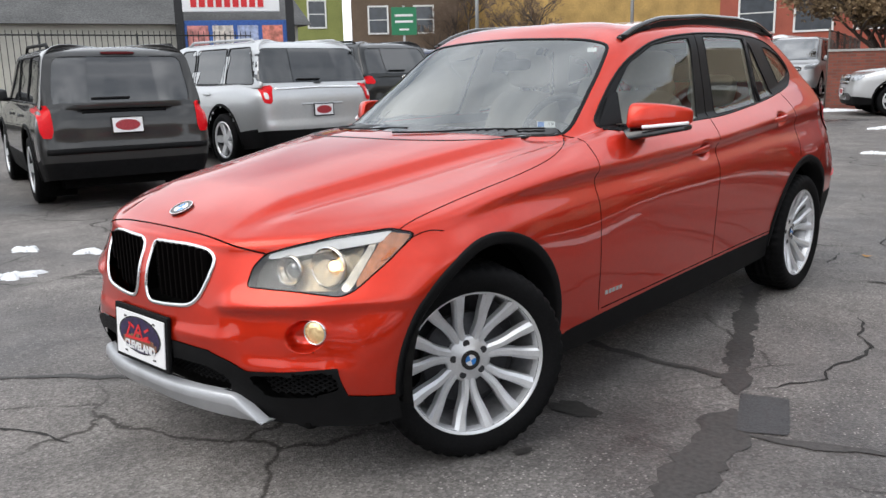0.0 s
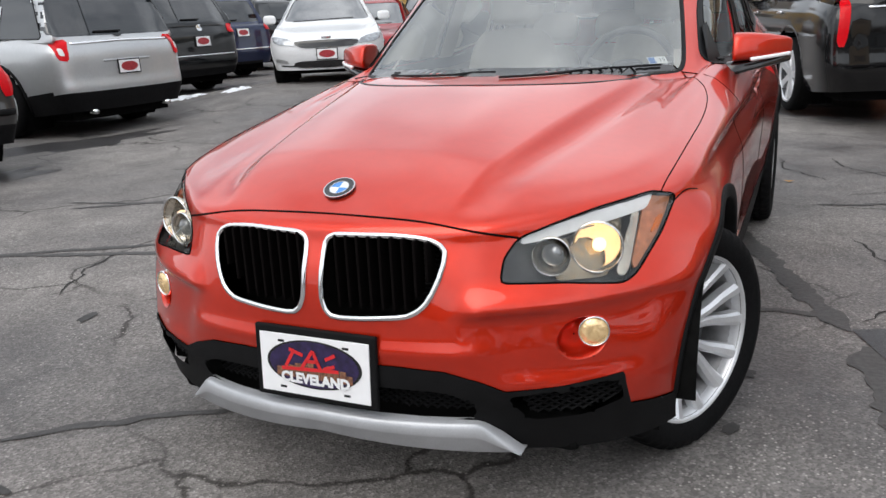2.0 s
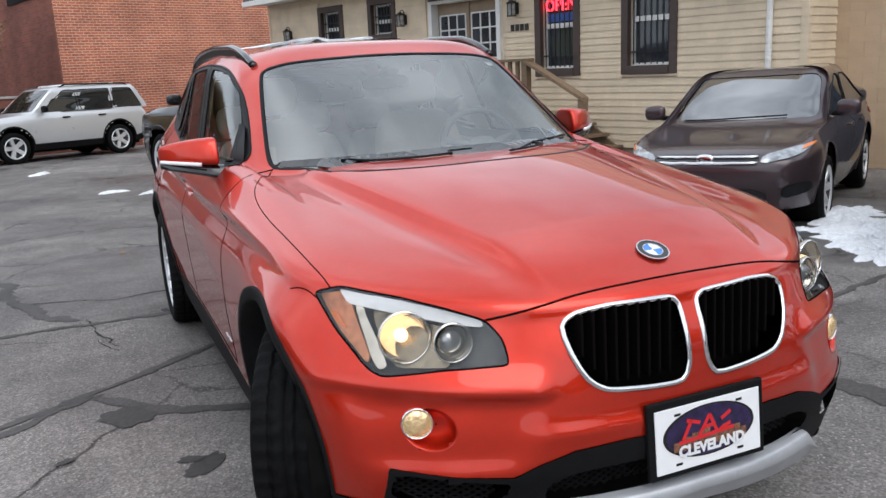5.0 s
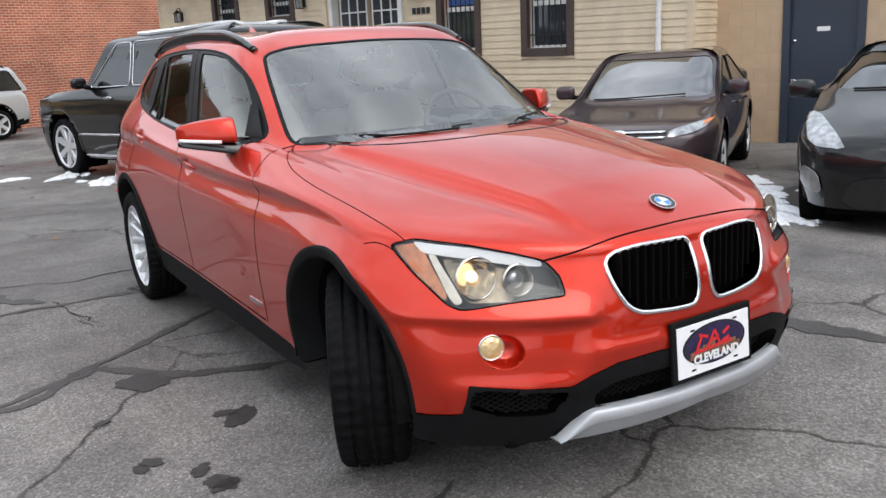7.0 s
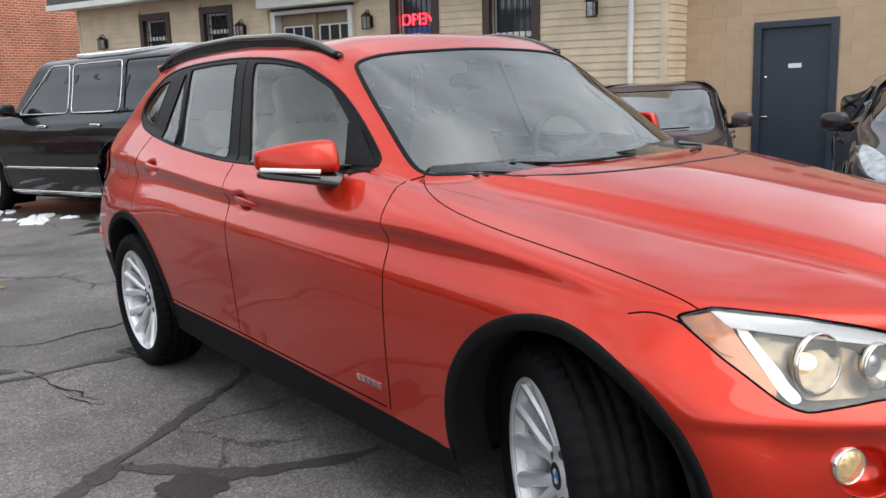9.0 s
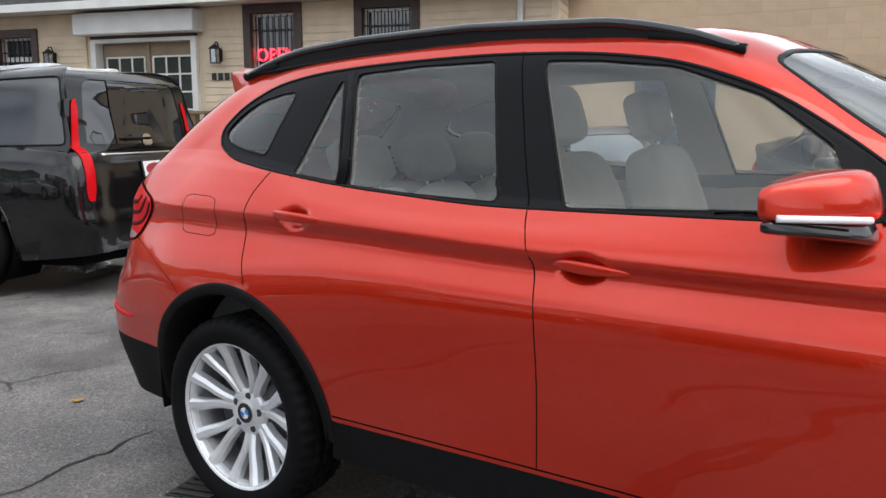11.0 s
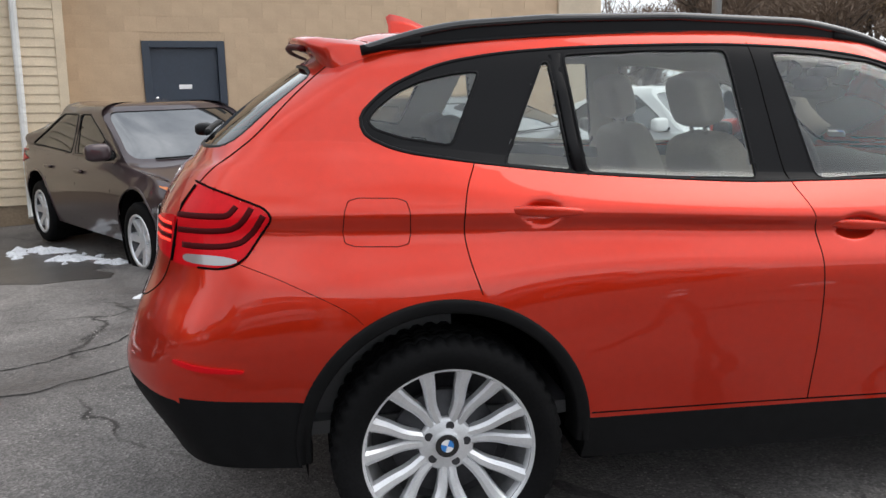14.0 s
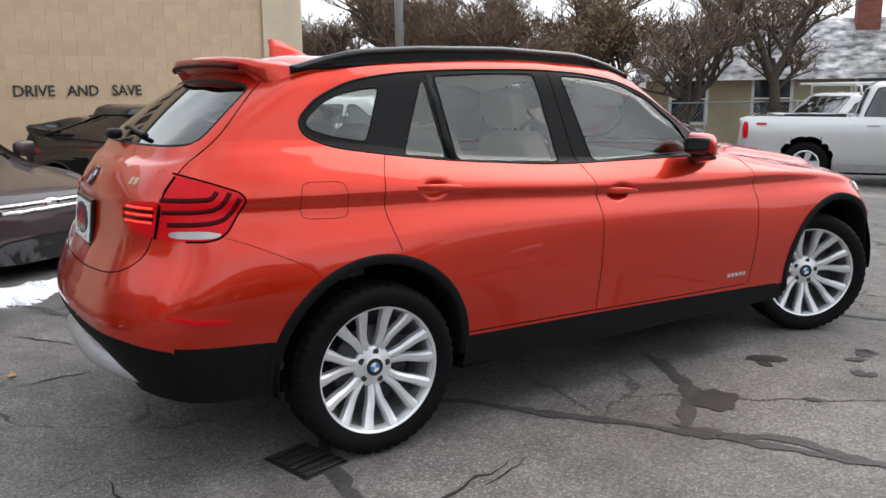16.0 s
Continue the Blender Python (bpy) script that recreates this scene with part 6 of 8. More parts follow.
def cage(p):
    """Level loops of a vehicle from its proportions. Nose at y = 0, tail at y = L."""
    L, w, H = p["L"], p["W"] / 2, p["H"]
    fa, ra = p["fo"], p["fo"] + p["wb"]
    zl, zbp, zm = p.get("zl", .26), p.get("zbp", .50), p.get("zmid", .66)
    zhf, zc, zb, ztr = p["hood"], p["cowlz"], p["belt"], p["tail"]
    yc, ywt, yrb, yrt = p["cowl"], p["wtop"], p["rbase"], p["rtop"]
    nr, rr = p.get("nose", .24), p.get("rear", .14)
    bx = p.get("box", 0.0)
    zrb = p.get("rbz", ztr)
    flank = [fa - .42, fa, fa + .45, (fa + ra) / 2, ra - .45, ra, ra + .42]

    def loop(k, wid, fy, ry, zf, zside, zr, nrk=nr, rrk=rr, ys=None):
        ys = ys or flank
        cw = .80 + .12 * bx
        pts = [(0, fy, zf), (wid * .50, fy + nrk * .16, zf), (wid * cw, fy + nrk * .62, zf)]
        for i, y in enumerate(ys):
            lim = fy + nrk * 1.15 if i == 0 else None
            yy = max(y, lim) if lim else y
            edge = .985 if i in (0, len(ys) - 1) else 1.0
            pts.append((wid * edge, yy, zside[i] if isinstance(zside, (list, tuple)) else zside))
        pts += [(wid * (cw + .04), ry - rrk * .55, zr), (wid * .52, ry - rrk * .12, zr), (0, ry, zr)]
        return pts

    sh = [zhf - .05 + (zb - .12 - zhf + .05) * t for t in (.15, .45, .8, 1, 1, 1, .95)]
    bl = [zhf + (zb - zhf) * t for t in (.25, .6, .95, 1, 1.0, 1.02, 1.03)]
    ybase = [yc + .02, yc + .16, yc + .38, (yc + yrb) / 2, yrb - .75, yrb - .38, yrb - .10]
    ytop = [ywt + .02, ywt + .10, ywt + .26, (ywt + yrt) / 2, yrt - .45, yrt - .22, yrt - .06]
    ymid = [(a * .48 + b * .52) for a, b in zip(ybase, ytop)]
    wt = p.get("wtopw", .76) * w
    wb_ = p.get("wbase", .90) * w
    zt = H - .075
    zbase = [zc, zc + (zb - zc) * .5, zb + .02, zb + .025, zb + .03, zb + (zrb - zb) * .4 + .03, zrb + .015]
    drop = p.get("drop", .03)
    levels = [
        loop(0, w * .93, .06, L - .06, zl, zl, zl + .05),
        loop(1, w * .985, 0, L, zbp, zbp - .04, zbp + .04),
        loop(2, w, .015, L - .02, zm, zm, zm + .04),
        loop(3, w * .985, .05, L - .045, zhf - .06, sh, ztr - .12),
        loop(4, w * .93, .12 + p.get("lead", .05), L - .10 - p.get("tuck", 0), zhf, bl, ztr),
        loop(5, wb_, yc, yrb, zc, zbase, zrb, .24, .14, ybase),
        loop(6, (wb_ * .46 + wt * .54) * 1.012, (yc * .48 + ywt * .52), (yrb * .48 + yrt * .52), (zc * .47 + zt * .53) + .01, (zb * .47 + zt * .53), (zrb * .47 + zt * .53) + .01, .2, .13, ymid),
        loop(7, wt, ywt, yrt, zt, [zt - .004, zt, zt, zt, zt - drop * .3, zt - drop * .7, zt - drop], zt - drop, .14, .10, ytop),
        loop(8, wt * .88, ywt + .12, yrt - .09, H - .028, H - .026, H - .03 - drop * .8, .12, .10, [y + (.06 if i < 3 else -.04 if i > 3 else 0) for i, y in enumerate(ytop)]),
        [(0, ywt + .35 + (yrt - ywt - .6) * k / 12, H - .004 - drop * .5 * (k / 12) ** 2) for k in range(13)],
    ]
    return levels


def vehicle(name, label, category, p, body_mat, at, heading, group="", z=None):
    """A parked vehicle at `at`, the middle of its wheelbase, its nose towards `heading`."""
    rz = math.degrees(math.atan2(heading[0], -heading[1]))
    fa, ra = p["fo"], p["fo"] + p["wb"]
    zz = ground_z(*at) if z is None else z
    root = thing(name, pose(at[0], at[1], zz, 0, 0, rz) @ Matrix.Translation((0, -(fa + ra) / 2, 0)), label, category, group)
    us = p.get("us", 6)
    P, N = loft(cage(p), [us, us, us, us, us + 2, us, us + 2, us + 2, us, us + 2, us, us, us], [4, 4, 4, 5, p.get("hs", 8), 7, 7, 3, 5])
    F = cells(P)
    tree = skin_tree(P)
    w, H, L = p["W"] / 2, p["H"], p["L"]
    zb, zt, yc, ywt, yrb, yrt = p["belt"], H - .075, p["cowl"], p["wtop"], p["rbase"], p["rtop"]
    R = p.get("R", .34)
    zrb = p.get("rbz", p["tail"])
    cl = R + .09
    reach = .022
    arches = [arch((a, R + .02), cl, -30, 210, 40) for a in (fa, ra)]
    # side glass between the pillars
    lo, hi = zb + .035, zt - .03
    tA = lambda z: (z - p["cowlz"]) / (zt - p["cowlz"])
    yA = lambda z: yc + .34 + (ywt - yc) * tA(z) + .04
    yD = lambda z: yrb + (yrt - yrb) * (z - zb) / (zt - zb) - p.get("dpil", .20)
    cuts = p.get("cuts", [.40, .74])
    ylo = [yA(lo)] + [yA(lo) + (yD(lo) - yA(lo)) * c for c in cuts] + [yD(lo)]
    wins = []
    for i in range(len(ylo) - 1):
        gap = .035
        a0, b0 = ylo[i] + (gap if i else 0), ylo[i + 1] - (gap if i < len(ylo) - 2 else 0)
        a1, b1 = max(a0, yA(hi)) if i == 0 else a0, min(b0, yD(hi)) if i == len(ylo) - 2 else b0
        if a1 > b1 - .08:
            continue
        up = (zrb - zb) * .35 if i == len(ylo) - 2 else 0
        wins.append(cornered([(a0, lo), (a1 if i == 0 else a0, hi), (b1, hi), (b0, lo + up)], 80, .05))
    rows_f = [(w * p.get("wbase", .90) * .90, p["cowlz"] + .028), (w * p.get("wtopw", .76) * .93, zt - .008)]
    wsh = cornered([(-rows_f[0][0], rows_f[0][1]), (rows_f[0][0], rows_f[0][1]), (rows_f[1][0], rows_f[1][1]), (-rows_f[1][0], rows_f[1][1])], 80, .07)
    rgl = cornered([(-w * p.get("rgw", .76), zrb + .06), (w * p.get("rgw", .76), zrb + .06), (w * p.get("rgt", .66), zt - .05), (-w * p.get("rgt", .66), zt - .05)], 80, .08)
    for poly, view, where in [(a, "side", lambda x, y, z: x > w * .6) for a in arches] + [(q, "side", lambda x, y, z: (x > w * .5) & (z > zb)) for q in wins] + [
            (wsh, "front", lambda x, y, z: (y > yc - .1) & (y < ywt + .3) & (z > p["cowlz"])), (rgl, "rear", lambda x, y, z: (y > yrt - .25) & (z > zrb))]:
        snap(P, N, poly, view, where, reach)
    cxx, cyy, czz = P.reshape(-1, 3)[F].mean(1).T
    kd = np.full(len(F), "body", dtype=object)
    kd[(czz < p.get("clad", .34))] = "clad"
    for i, q in enumerate(wins):
        kd[(cxx > w * .5) & (czz > zb) & inside(q, cyy, czz)] = "w%d" % i
    kd[(cyy > yc - .05) & (cyy < ywt + .25) & inside(wsh, cxx, czz) & (kd == "body")] = "ws"
    kd[(cyy > yrt - .25) & inside(rgl, cxx, czz) & (kd == "body")] = "rg"
    for q in arches:
        kd[(cxx > w * .6) & inside(q, cyy, czz)] = "open"
    b = skin_part("body", P, N, F[kd == "body"], body_mat, root)
    clad_mat = p.get("cladmat", M_PLASTIC)
    if (kd == "clad").any():
        skin_part("lower_trim", P, N, F[kd == "clad"], clad_mat, root, "dark lower trim" if clad_mat is M_PLASTIC else "")
    for k in range(len(wins)):
        for s in BOTH:
            if (kd == "w%d" % k).any():
                skin_part("side_window", P, N, F[kd == "w%d" % k], M_DGLASS, root, "dark side window", (s,), -.006)
    skin_part("windscreen", P, N, F[kd == "ws"], M_SKYGLASS, root, "dark windscreen", BOTH, -.006)
    if (kd == "rg").any():
        skin_part("rear_window", P, N, F[kd == "rg"], M_DGLASS, root, "dark rear window", BOTH, -.006)
    trim = M_CHROME if p.get("chrome") else M_TRIM
    for s in BOTH:
        for i, q in enumerate(wins):
            bead("window_trim", tree, q, "side", .009, trim if i < len(wins) - 1 else M_TRIM, root, s, 0, True, flat=.6)
        for a in (fa, ra):
            simple_wheel(root, (s * (w - .115), a, R), R, s, p.get("tw", .22), p.get("spokes", 5), p.get("rim", .70))
            arc = arch((a, R + .02), cl + .012, -12, 192, 30)
            bead("arch_trim", tree, arc, "side", .022 if p.get("flare") else .012, p.get("flaremat", M_PLASTIC if p.get("flare") else body_mat), root, s, 0, False, flat=.6)
            v, f = [], []
            for i, an in enumerate(np.linspace(-40, 220, 22)):
                for x in (w - .40, w - .03):
                    v.append((s * x, a + (cl + .004) * math.cos(radians(an)), R + .02 + (cl + .004) * math.sin(radians(an))))
                if i:
                    f.append((2 * i - 2, 2 * i - 1, 2 * i + 1, 2 * i))
            v.append((s * (w - .40), a, R))
            f += [(2 * i, 2 * i + 2, len(v) - 1) for i in range(21)]
            mesh_object("wheel_well", v, f, M_UNDER, root)
        # door lines, handles, mirrors
        for y in p.get("doors", [fa + .52, (fa + ra) / 2 + .12, ra - .30]):
            bead("door_line", tree, [(y, .36), (y - .01, .7), (y + .01, zb)], "side", .006, M_GAP, root, s, -.003, False)
        for y in p.get("handles", [(fa + ra) / 2 - .02, ra - .42]):
            pt = on_skin(tree, [(y, zb - .11)], "side", s)[0][0]
            lump("handle", (pt[0] + s * .02, pt[1], pt[2]), (.015, .10, .018), p.get("handlemat", body_mat), root, .6)
        pt = on_skin(tree, [(yc + .42, zb + .02)], "side", s)[0][0]
        mir = lump("mirror", (s * (w + .07), yc + .40, zb + .10), (.105, .055, .075), p.get("mirmat", body_mat), root, .6, "door mirror")
        lump("mirror_arm", (s * (w - .02), yc + .42, zb + .045), (.06, .035, .025), M_PLASTIC, mir, .7)
        # lamps
        hl = p["lamp"]
        plate_on("headlight", tree, rounded([(x * w, z) for x, z in hl], 40, 1), "front", M_CLEARLENS, root, s, .012, "clear headlight", cell=.05)
        for poly in p.get("tails", []):
            plate_on("tail_light", tree, rounded([(x * w, z) for x, z in poly], 40, 1), "rear", M_REDLENS, root, s, .012, "red tail light", cell=.05)
        for poly in p.get("sidetails", []):
            plate_on("tail_light", tree, rounded(poly, 40, 1), "side", M_REDLENS, root, s, .012, "red tail light", cell=.05)
        for poly in p.get("tailwhite", []):
            plate_on("reversing_light", tree, rounded([(x * w, z) for x, z in poly], 24, 1), "rear", M_WHITE, root, s, .016, "white reversing light", cell=.05)
        for poly in p.get("fogs", []):
            plate_on("fog_light", tree, rounded([(x * w, z) for x, z in poly], 24, 1), "front", p.get("fogmat", M_LAMPGREY), root, s, .016, cell=.05)
        for poly in p.get("ambers", []):
            plate_on("side_marker", tree, rounded([(x * w, z) for x, z in poly], 24, 1), "front", M_AMBER, root, s, .018, "amber side marker", cell=.05)
    if "grille" in p:
        g = plate_on("grille", tree, rounded([(x * w, z) for x, z in p["grille"]] + [(-x * w, z) for x, z in p["grille"][::-1]], 60, 1), "front", M_BLACKG, root, 1, .016, "dark grille", cell=.05)
        if p.get("gchrome"):
            z0, z1 = min(q[1] for q in p["grille"]), max(q[1] for q in p["grille"])
            gw = max(q[0] for q in p["grille"]) * w
            for k in range(p["gchrome"]):
                z = z0 + (z1 - z0) * (k + .5) / p["gchrome"]
                bead("grille_bar", tree, [(x, z) for x in np.linspace(-gw * .96, gw * .96, 15)], "front", .015, M_CHROME, g, 1, .020, False, flat=.6)
    if "intake" in p:
        plate_on("lower_intake", tree, rounded([(x * w, z) for x, z in p["intake"]] + [(-x * w, z) for x, z in p["intake"][::-1]], 60, 1), "front", M_BLACKG, root, 1, .016, "dark lower intake", cell=.05)
    if "frontmark" in p:
        pt, nn_ = on_skin(tree, [(0, p["frontmark"])], "front")
        lump("emblem", pt[0], (.075, .02, .055), M_CHROME, root, .7, "chrome emblem")
    for key, view, yy in (("fplate", "front", -1), ("rplate", "rear", 1)):
        if key in p:
            x0, z0 = p[key]
            pt, nn_ = on_skin(tree, [(x0, z0)], view)
            m = face_pose(pt[0] + nn_[0] * .02, (0, yy, nn_[0][2]))
            pl = part("dealer_plate", box(bmesh.new(), -.165, .165, -.088, .088, -.012, .0, .003, m), M_BLACKG, root, "white dealer plate with red print")
            part("plate_face", box(bmesh.new(), -.15, .15, -.074, .074, .0, .003, 0, m), M_PLATEW, pl)
            part("plate_mark", disc(bmesh.new(), .125, .003, .005, 32, m=m @ Matrix.Diagonal((1, .45, 1, 1))), M_MARK, pl)
    for k, (view, mt, pts, wd) in enumerate(p.get("strips", [])):
        name2 = "trim_strip"
        n = 24
        line = resample(pts, n, False)
        for s in (BOTH if view == "side" else (1,)):
            bead(name2, tree, line, view, wd, mt, root, s, .004, False, flat=.5)
    for view, mt, poly, lab in p.get("panels", []):
        for s in (BOTH if view == "side" else (1,)):
            plate_on("panel", tree, rounded(poly, 40, 1), view, mt, root, s, .01, lab, cell=.06)
    if p.get("wiper", True):
        pts, _ = on_skin(tree, [(x, p["cowlz"] + .034 + .012 * math.sin(3 * x)) for x in np.linspace(-w * .62, w * .50, 14)], "front", 1, .010)
        v, f = sweep(pts, .008, False, 6)
        mesh_object("wiper", v, f, M_TRIM, root)
    if p.get("rwiper"):
        pts, _ = on_skin(tree, [(x, zrb + .10) for x in np.linspace(-.05, .32, 8)], "rear", 1, .015)
        v, f = sweep(pts, .012, False, 6)
        mesh_object("rear_wiper", v, f, M_TRIM, root)
    if p.get("rails"):
        for s in BOTH:
            k = np.linspace(0, 1, 24)
            y = ywt + .30 + (yrt - ywt - .45) * k
            x = np.full(24, s * w * p.get("wtopw", .76) * .90)
            hgt = np.clip(k / .08, 0, 1) * np.clip((1 - k) / .08, 0, 1)
            v, f = sweep(np.stack([x, y, H - .045 + .075 * hgt - p.get("drop", .03) * k], 1), .018, False, 8)
            mesh_object("roof_rail", v, f, p["rails"], root)
    part("underbody", boxes((-w * .72, w * .72, .25, L - .25, .20, .40)), M_UNDER, root)
    if p.get("pipes"):
        for s in BOTH:
            v, f = sweep([(s * w * .55, L - .25, .30), (s * w * .55, L - .02, .30)], .030, False, 12)
            mesh_object("exhaust_pipe", v, f, M_CHROME, root)
    if p.get("snow"):
        yy0, yy1 = p["snow"]
        o = [(x * w * p.get("snoww", .62), y) for x, y in ((-1, yy0), (1, yy0), (1.0, yy1), (-1.0, yy1))]
        plate_on("roof_snow", tree, rounded(o, 60, 2), "top", M_SNOW, root, 1, .035, "thin layer of snow", .03, .12)
    return root


SUV = dict(L=4.6, W=1.85, H=1.72, wb=2.7, fo=.90, hood=.95, cowlz=1.10, belt=1.08, tail=1.10, cowl=1.25, wtop=1.95, rbase=4.50, rtop=4.25, box=.5, rear=.10, R=.36, rails=M_PLASTIC,
           lamp=[(.55, .78), (.90, .80), (.93, .93), (.62, .92)], grille=[(0, .72), (.45, .72), (.48, .92), (0, .92)], intake=[(0, .36), (.6, .36), (.6, .52), (0, .52)],
           tails=[[(.74, .85), (.87, .85), (.85, 1.08), (.74, 1.08)]], rplate=(0, .86), fplate=(0, .55), cuts=[.36, .70], flare=True)
SEDAN = dict(L=4.5, W=1.78, H=1.44, wb=2.70, fo=.88, hood=.78, cowlz=.96, belt=.93, tail=1.0, cowl=1.15, wtop=1.95, rbase=3.85, rtop=3.20, rbz=1.02, box=.1, rear=.22, R=.32, wtopw=.66, drop=.05,
             lamp=[(.50, .62), (.90, .66), (.96, .78), (.62, .72)], grille=[(0, .60), (.42, .60), (.48, .69), (0, .69)], intake=[(0, .26), (.62, .28), (.58, .42), (0, .42)],
             tails=[[(.62, .80), (.96, .80), (.96, .95), (.62, .93)]], cuts=[.46], dpil=.30, fplate=(0, .50), clad=.22, rgw=.66, rgt=.55)
VAN = dict(SUV, L=4.75, W=1.85, H=1.88, cowl=.85, wtop=1.60, hood=1.0, cowlz=1.12, belt=1.10, rbase=4.70, rtop=4.55, rails=None, flare=False, box=.6)


# dark grey boxy crossover and its neighbours, tails towards the orange car
vehicle("boxy_suv", "dark grey boxy four-wheel-drive with red tail lights", "car",
        dict(SUV, L=4.41, W=1.76, H=1.67, wb=2.63, fo=.85, rbase=4.36, rtop=4.22, box=.95, belt=1.05, tail=1.02, wbase=.93, wtopw=.80, rgw=.80, rgt=.72, clad=.50, rear=.05, rwiper=True,
             tails=[[(.82, .74), (.95, .74), (.95, 1.06), (.82, 1.06)]], rplate=(.0, .84), spokes=5,
             strips=[("rear", M_PLASTIC, [(-.42, .99), (0, .995), (.42, .99)], .022), ("rear", M_PLASTIC, [(-.80, .60), (0, .60), (.80, .60)], .03)], panels=[("rear", M_REDDARK, [(-.17, 1.562), (.17, 1.562), (.17, 1.585), (-.17, 1.585)], "high brake light")]),
        paint("dark_grey", (.034, .034, .034)), (-7.96, 2.81), (-.963, .268), "parked cars")
vehicle("silver_suv", "silver large family SUV with dark glass and twin exhausts", "car",
        dict(SUV, L=5.0, W=2.0, H=1.78, wb=2.86, fo=.95, rbase=4.88, rtop=4.62, rear=.20, belt=1.14, tail=1.12, clad=.54, pipes=True, rwiper=True, rails=M_SILVER, rgw=.90, rgt=.76, R=.38,
             tails=[[(.78, .90), (.89, .92), (.88, 1.14), (.70, 1.15), (.76, 1.07)]], tailwhite=[[(.81, .96), (.86, .97), (.86, 1.05), (.82, 1.05)]], dpil=.22, rplate=(0, .80),
             strips=[("rear", M_CHROME, [(-.70, 1.10), (0, 1.115), (.70, 1.10)], .018), ("rear", M_SILVER, [(-.34, .885), (.34, .885)], .014)],
             panels=[("rear", M_BLACKG, [(-.055, 1.16), (.055, 1.16), (.06, 1.19), (-.06, 1.19)], "dark oval emblem")]),
        paint("silver", (.52, .53, .54), .6), (-9.30, 5.94), (-.993, .122), "parked cars")
vehicle("black_suv", "black mid-size SUV with dark rear window", "car",
        dict(SUV, L=4.75, W=1.93, H=1.72, wb=2.86, rbase=4.66, rtop=4.36, rear=.20, rwiper=True, clad=.45, tails=[[(.66, .98), (.88, .98), (.87, 1.11), (.70, 1.12)]], rplate=(0, .86), strips=[("rear", M_CHROME, [(-.72, .64), (0, .64), (.72, .64)], .012)],
             panels=[("rear", M_CHROME, [(-.05, 1.02), (.05, 1.02), (.05, 1.12), (-.05, 1.12)], "round chrome emblem")]),
        paint("black", (.012, .013, .014)), (-10.48, 8.98), (-.994, .106), "parked cars")
vehicle("navy_suv", "dark blue SUV with chrome bumper strip", "car",
        dict(SUV, L=4.7, rear=.16, rwiper=True, tails=[[(.70, 1.0), (.88, .98), (.87, 1.10), (.70, 1.10)]], rplate=(0, .95), strips=[("rear", M_CHROME, [(-.72, .62), (0, .62), (.72, .62)], .015)]),
        paint("navy", (.012, .02, .06)), (-12.2, 12.6), (-.98, .2), "parked cars")
vehicle("dark_suv", "black SUV parked at the end of a row", "car", dict(SUV, rwiper=True), paint("black", (.012, .013, .014)), (-13.2, 16.0), (-.97, .24), "parked cars")
vehicle("grey_hatchback", "silver car parked beside a boxy grey SUV", "car", dict(SUV, H=1.55, L=4.3), paint("silver", (.52, .53, .54), .6), (-8.6, -.35), (-.963, .268), "parked cars")
# facing the camera at the far side of the lot
KH = (.36, -.93)
vehicle("white_sedan", "white compact sedan with black grille facing out", "car",
        dict(SEDAN, L=4.56, frontmark=.735, grille=[(0, .60), (.40, .59), (.54, .64), (.56, .69), (0, .70)], intake=[(0, .29), (.60, .31), (.55, .40), (0, .40)], fogs=[[(.66, .36), (.90, .40), (.88, .45), (.70, .42)]], fplate=(0, .50),
             strips=[("front", M_BLACKG, [(-.72, .33), (0, .31), (.72, .33)], .012)], rim=.66),
        paint("white", (.78, .79, .80), 0), (-6.93, 10.74), (.50, -.866), "parked cars")
vehicle("red_hatchback", "red car parked behind a white sedan", "car", dict(SEDAN, H=1.55), paint("red", (.30, .012, .015)), (-8.7, 15.9), KH, "parked cars")
vehicle("grey_minivan", "silver grey minivan with cross-bar grille", "car",
        dict(VAN, L=5.1, W=1.95, H=1.72, cowl=.95, wtop=1.75, gchrome=2, snow=None), paint("warm_grey", (.30, .30, .32), .5), (-10.9, 28.0), (.25, -.97), "parked vans")
vehicle("grey_minivan", "dark grey minivan beside another minivan", "car", dict(VAN, L=5.1, W=1.95, H=1.72, cowl=.95, wtop=1.75), paint("dark_grey", (.034, .034, .034)), (-13.3, 29.0), (.25, -.97), "parked vans")
vehicle("compact_van", "silver compact cargo van facing out", "van", dict(VAN, gchrome=1, lamp=[(.55, .84), (.92, .90), (.94, 1.04), (.60, .98)], grille=[(0, .80), (.5, .80), (.5, .95), (0, .95)]), paint("silver", (.52, .53, .54), .6), (-7.3, 26.2), (.16, -.985), "parked vans")
vehicle("white_van", "white full-size cargo van with red tail lights", "van", dict(VAN, L=5.6, W=2.0, H=2.05, wb=3.4, cuts=[.4]), paint("white", (.78, .79, .80), 0), (-9.2, 29.6), (-.1, .99), "parked vans")
# silver SUV side-on before the low brick wall
vehicle("light_silver_suv", "light silver compact SUV parked along a brick wall", "car",
        dict(SUV, L=4.43, W=1.80, H=1.70, wb=2.62, clad=.42, belt=1.08, box=.8, rails=M_PLASTIC, gchrome=2, R=.35, handlemat=M_PLASTIC, mirmat=M_PLASTIC, snow=(2.2, 3.9)), paint("pale_silver", (.62, .63, .64), .5), (-1.85, 20.1), (-.87, -.49), "parked cars")
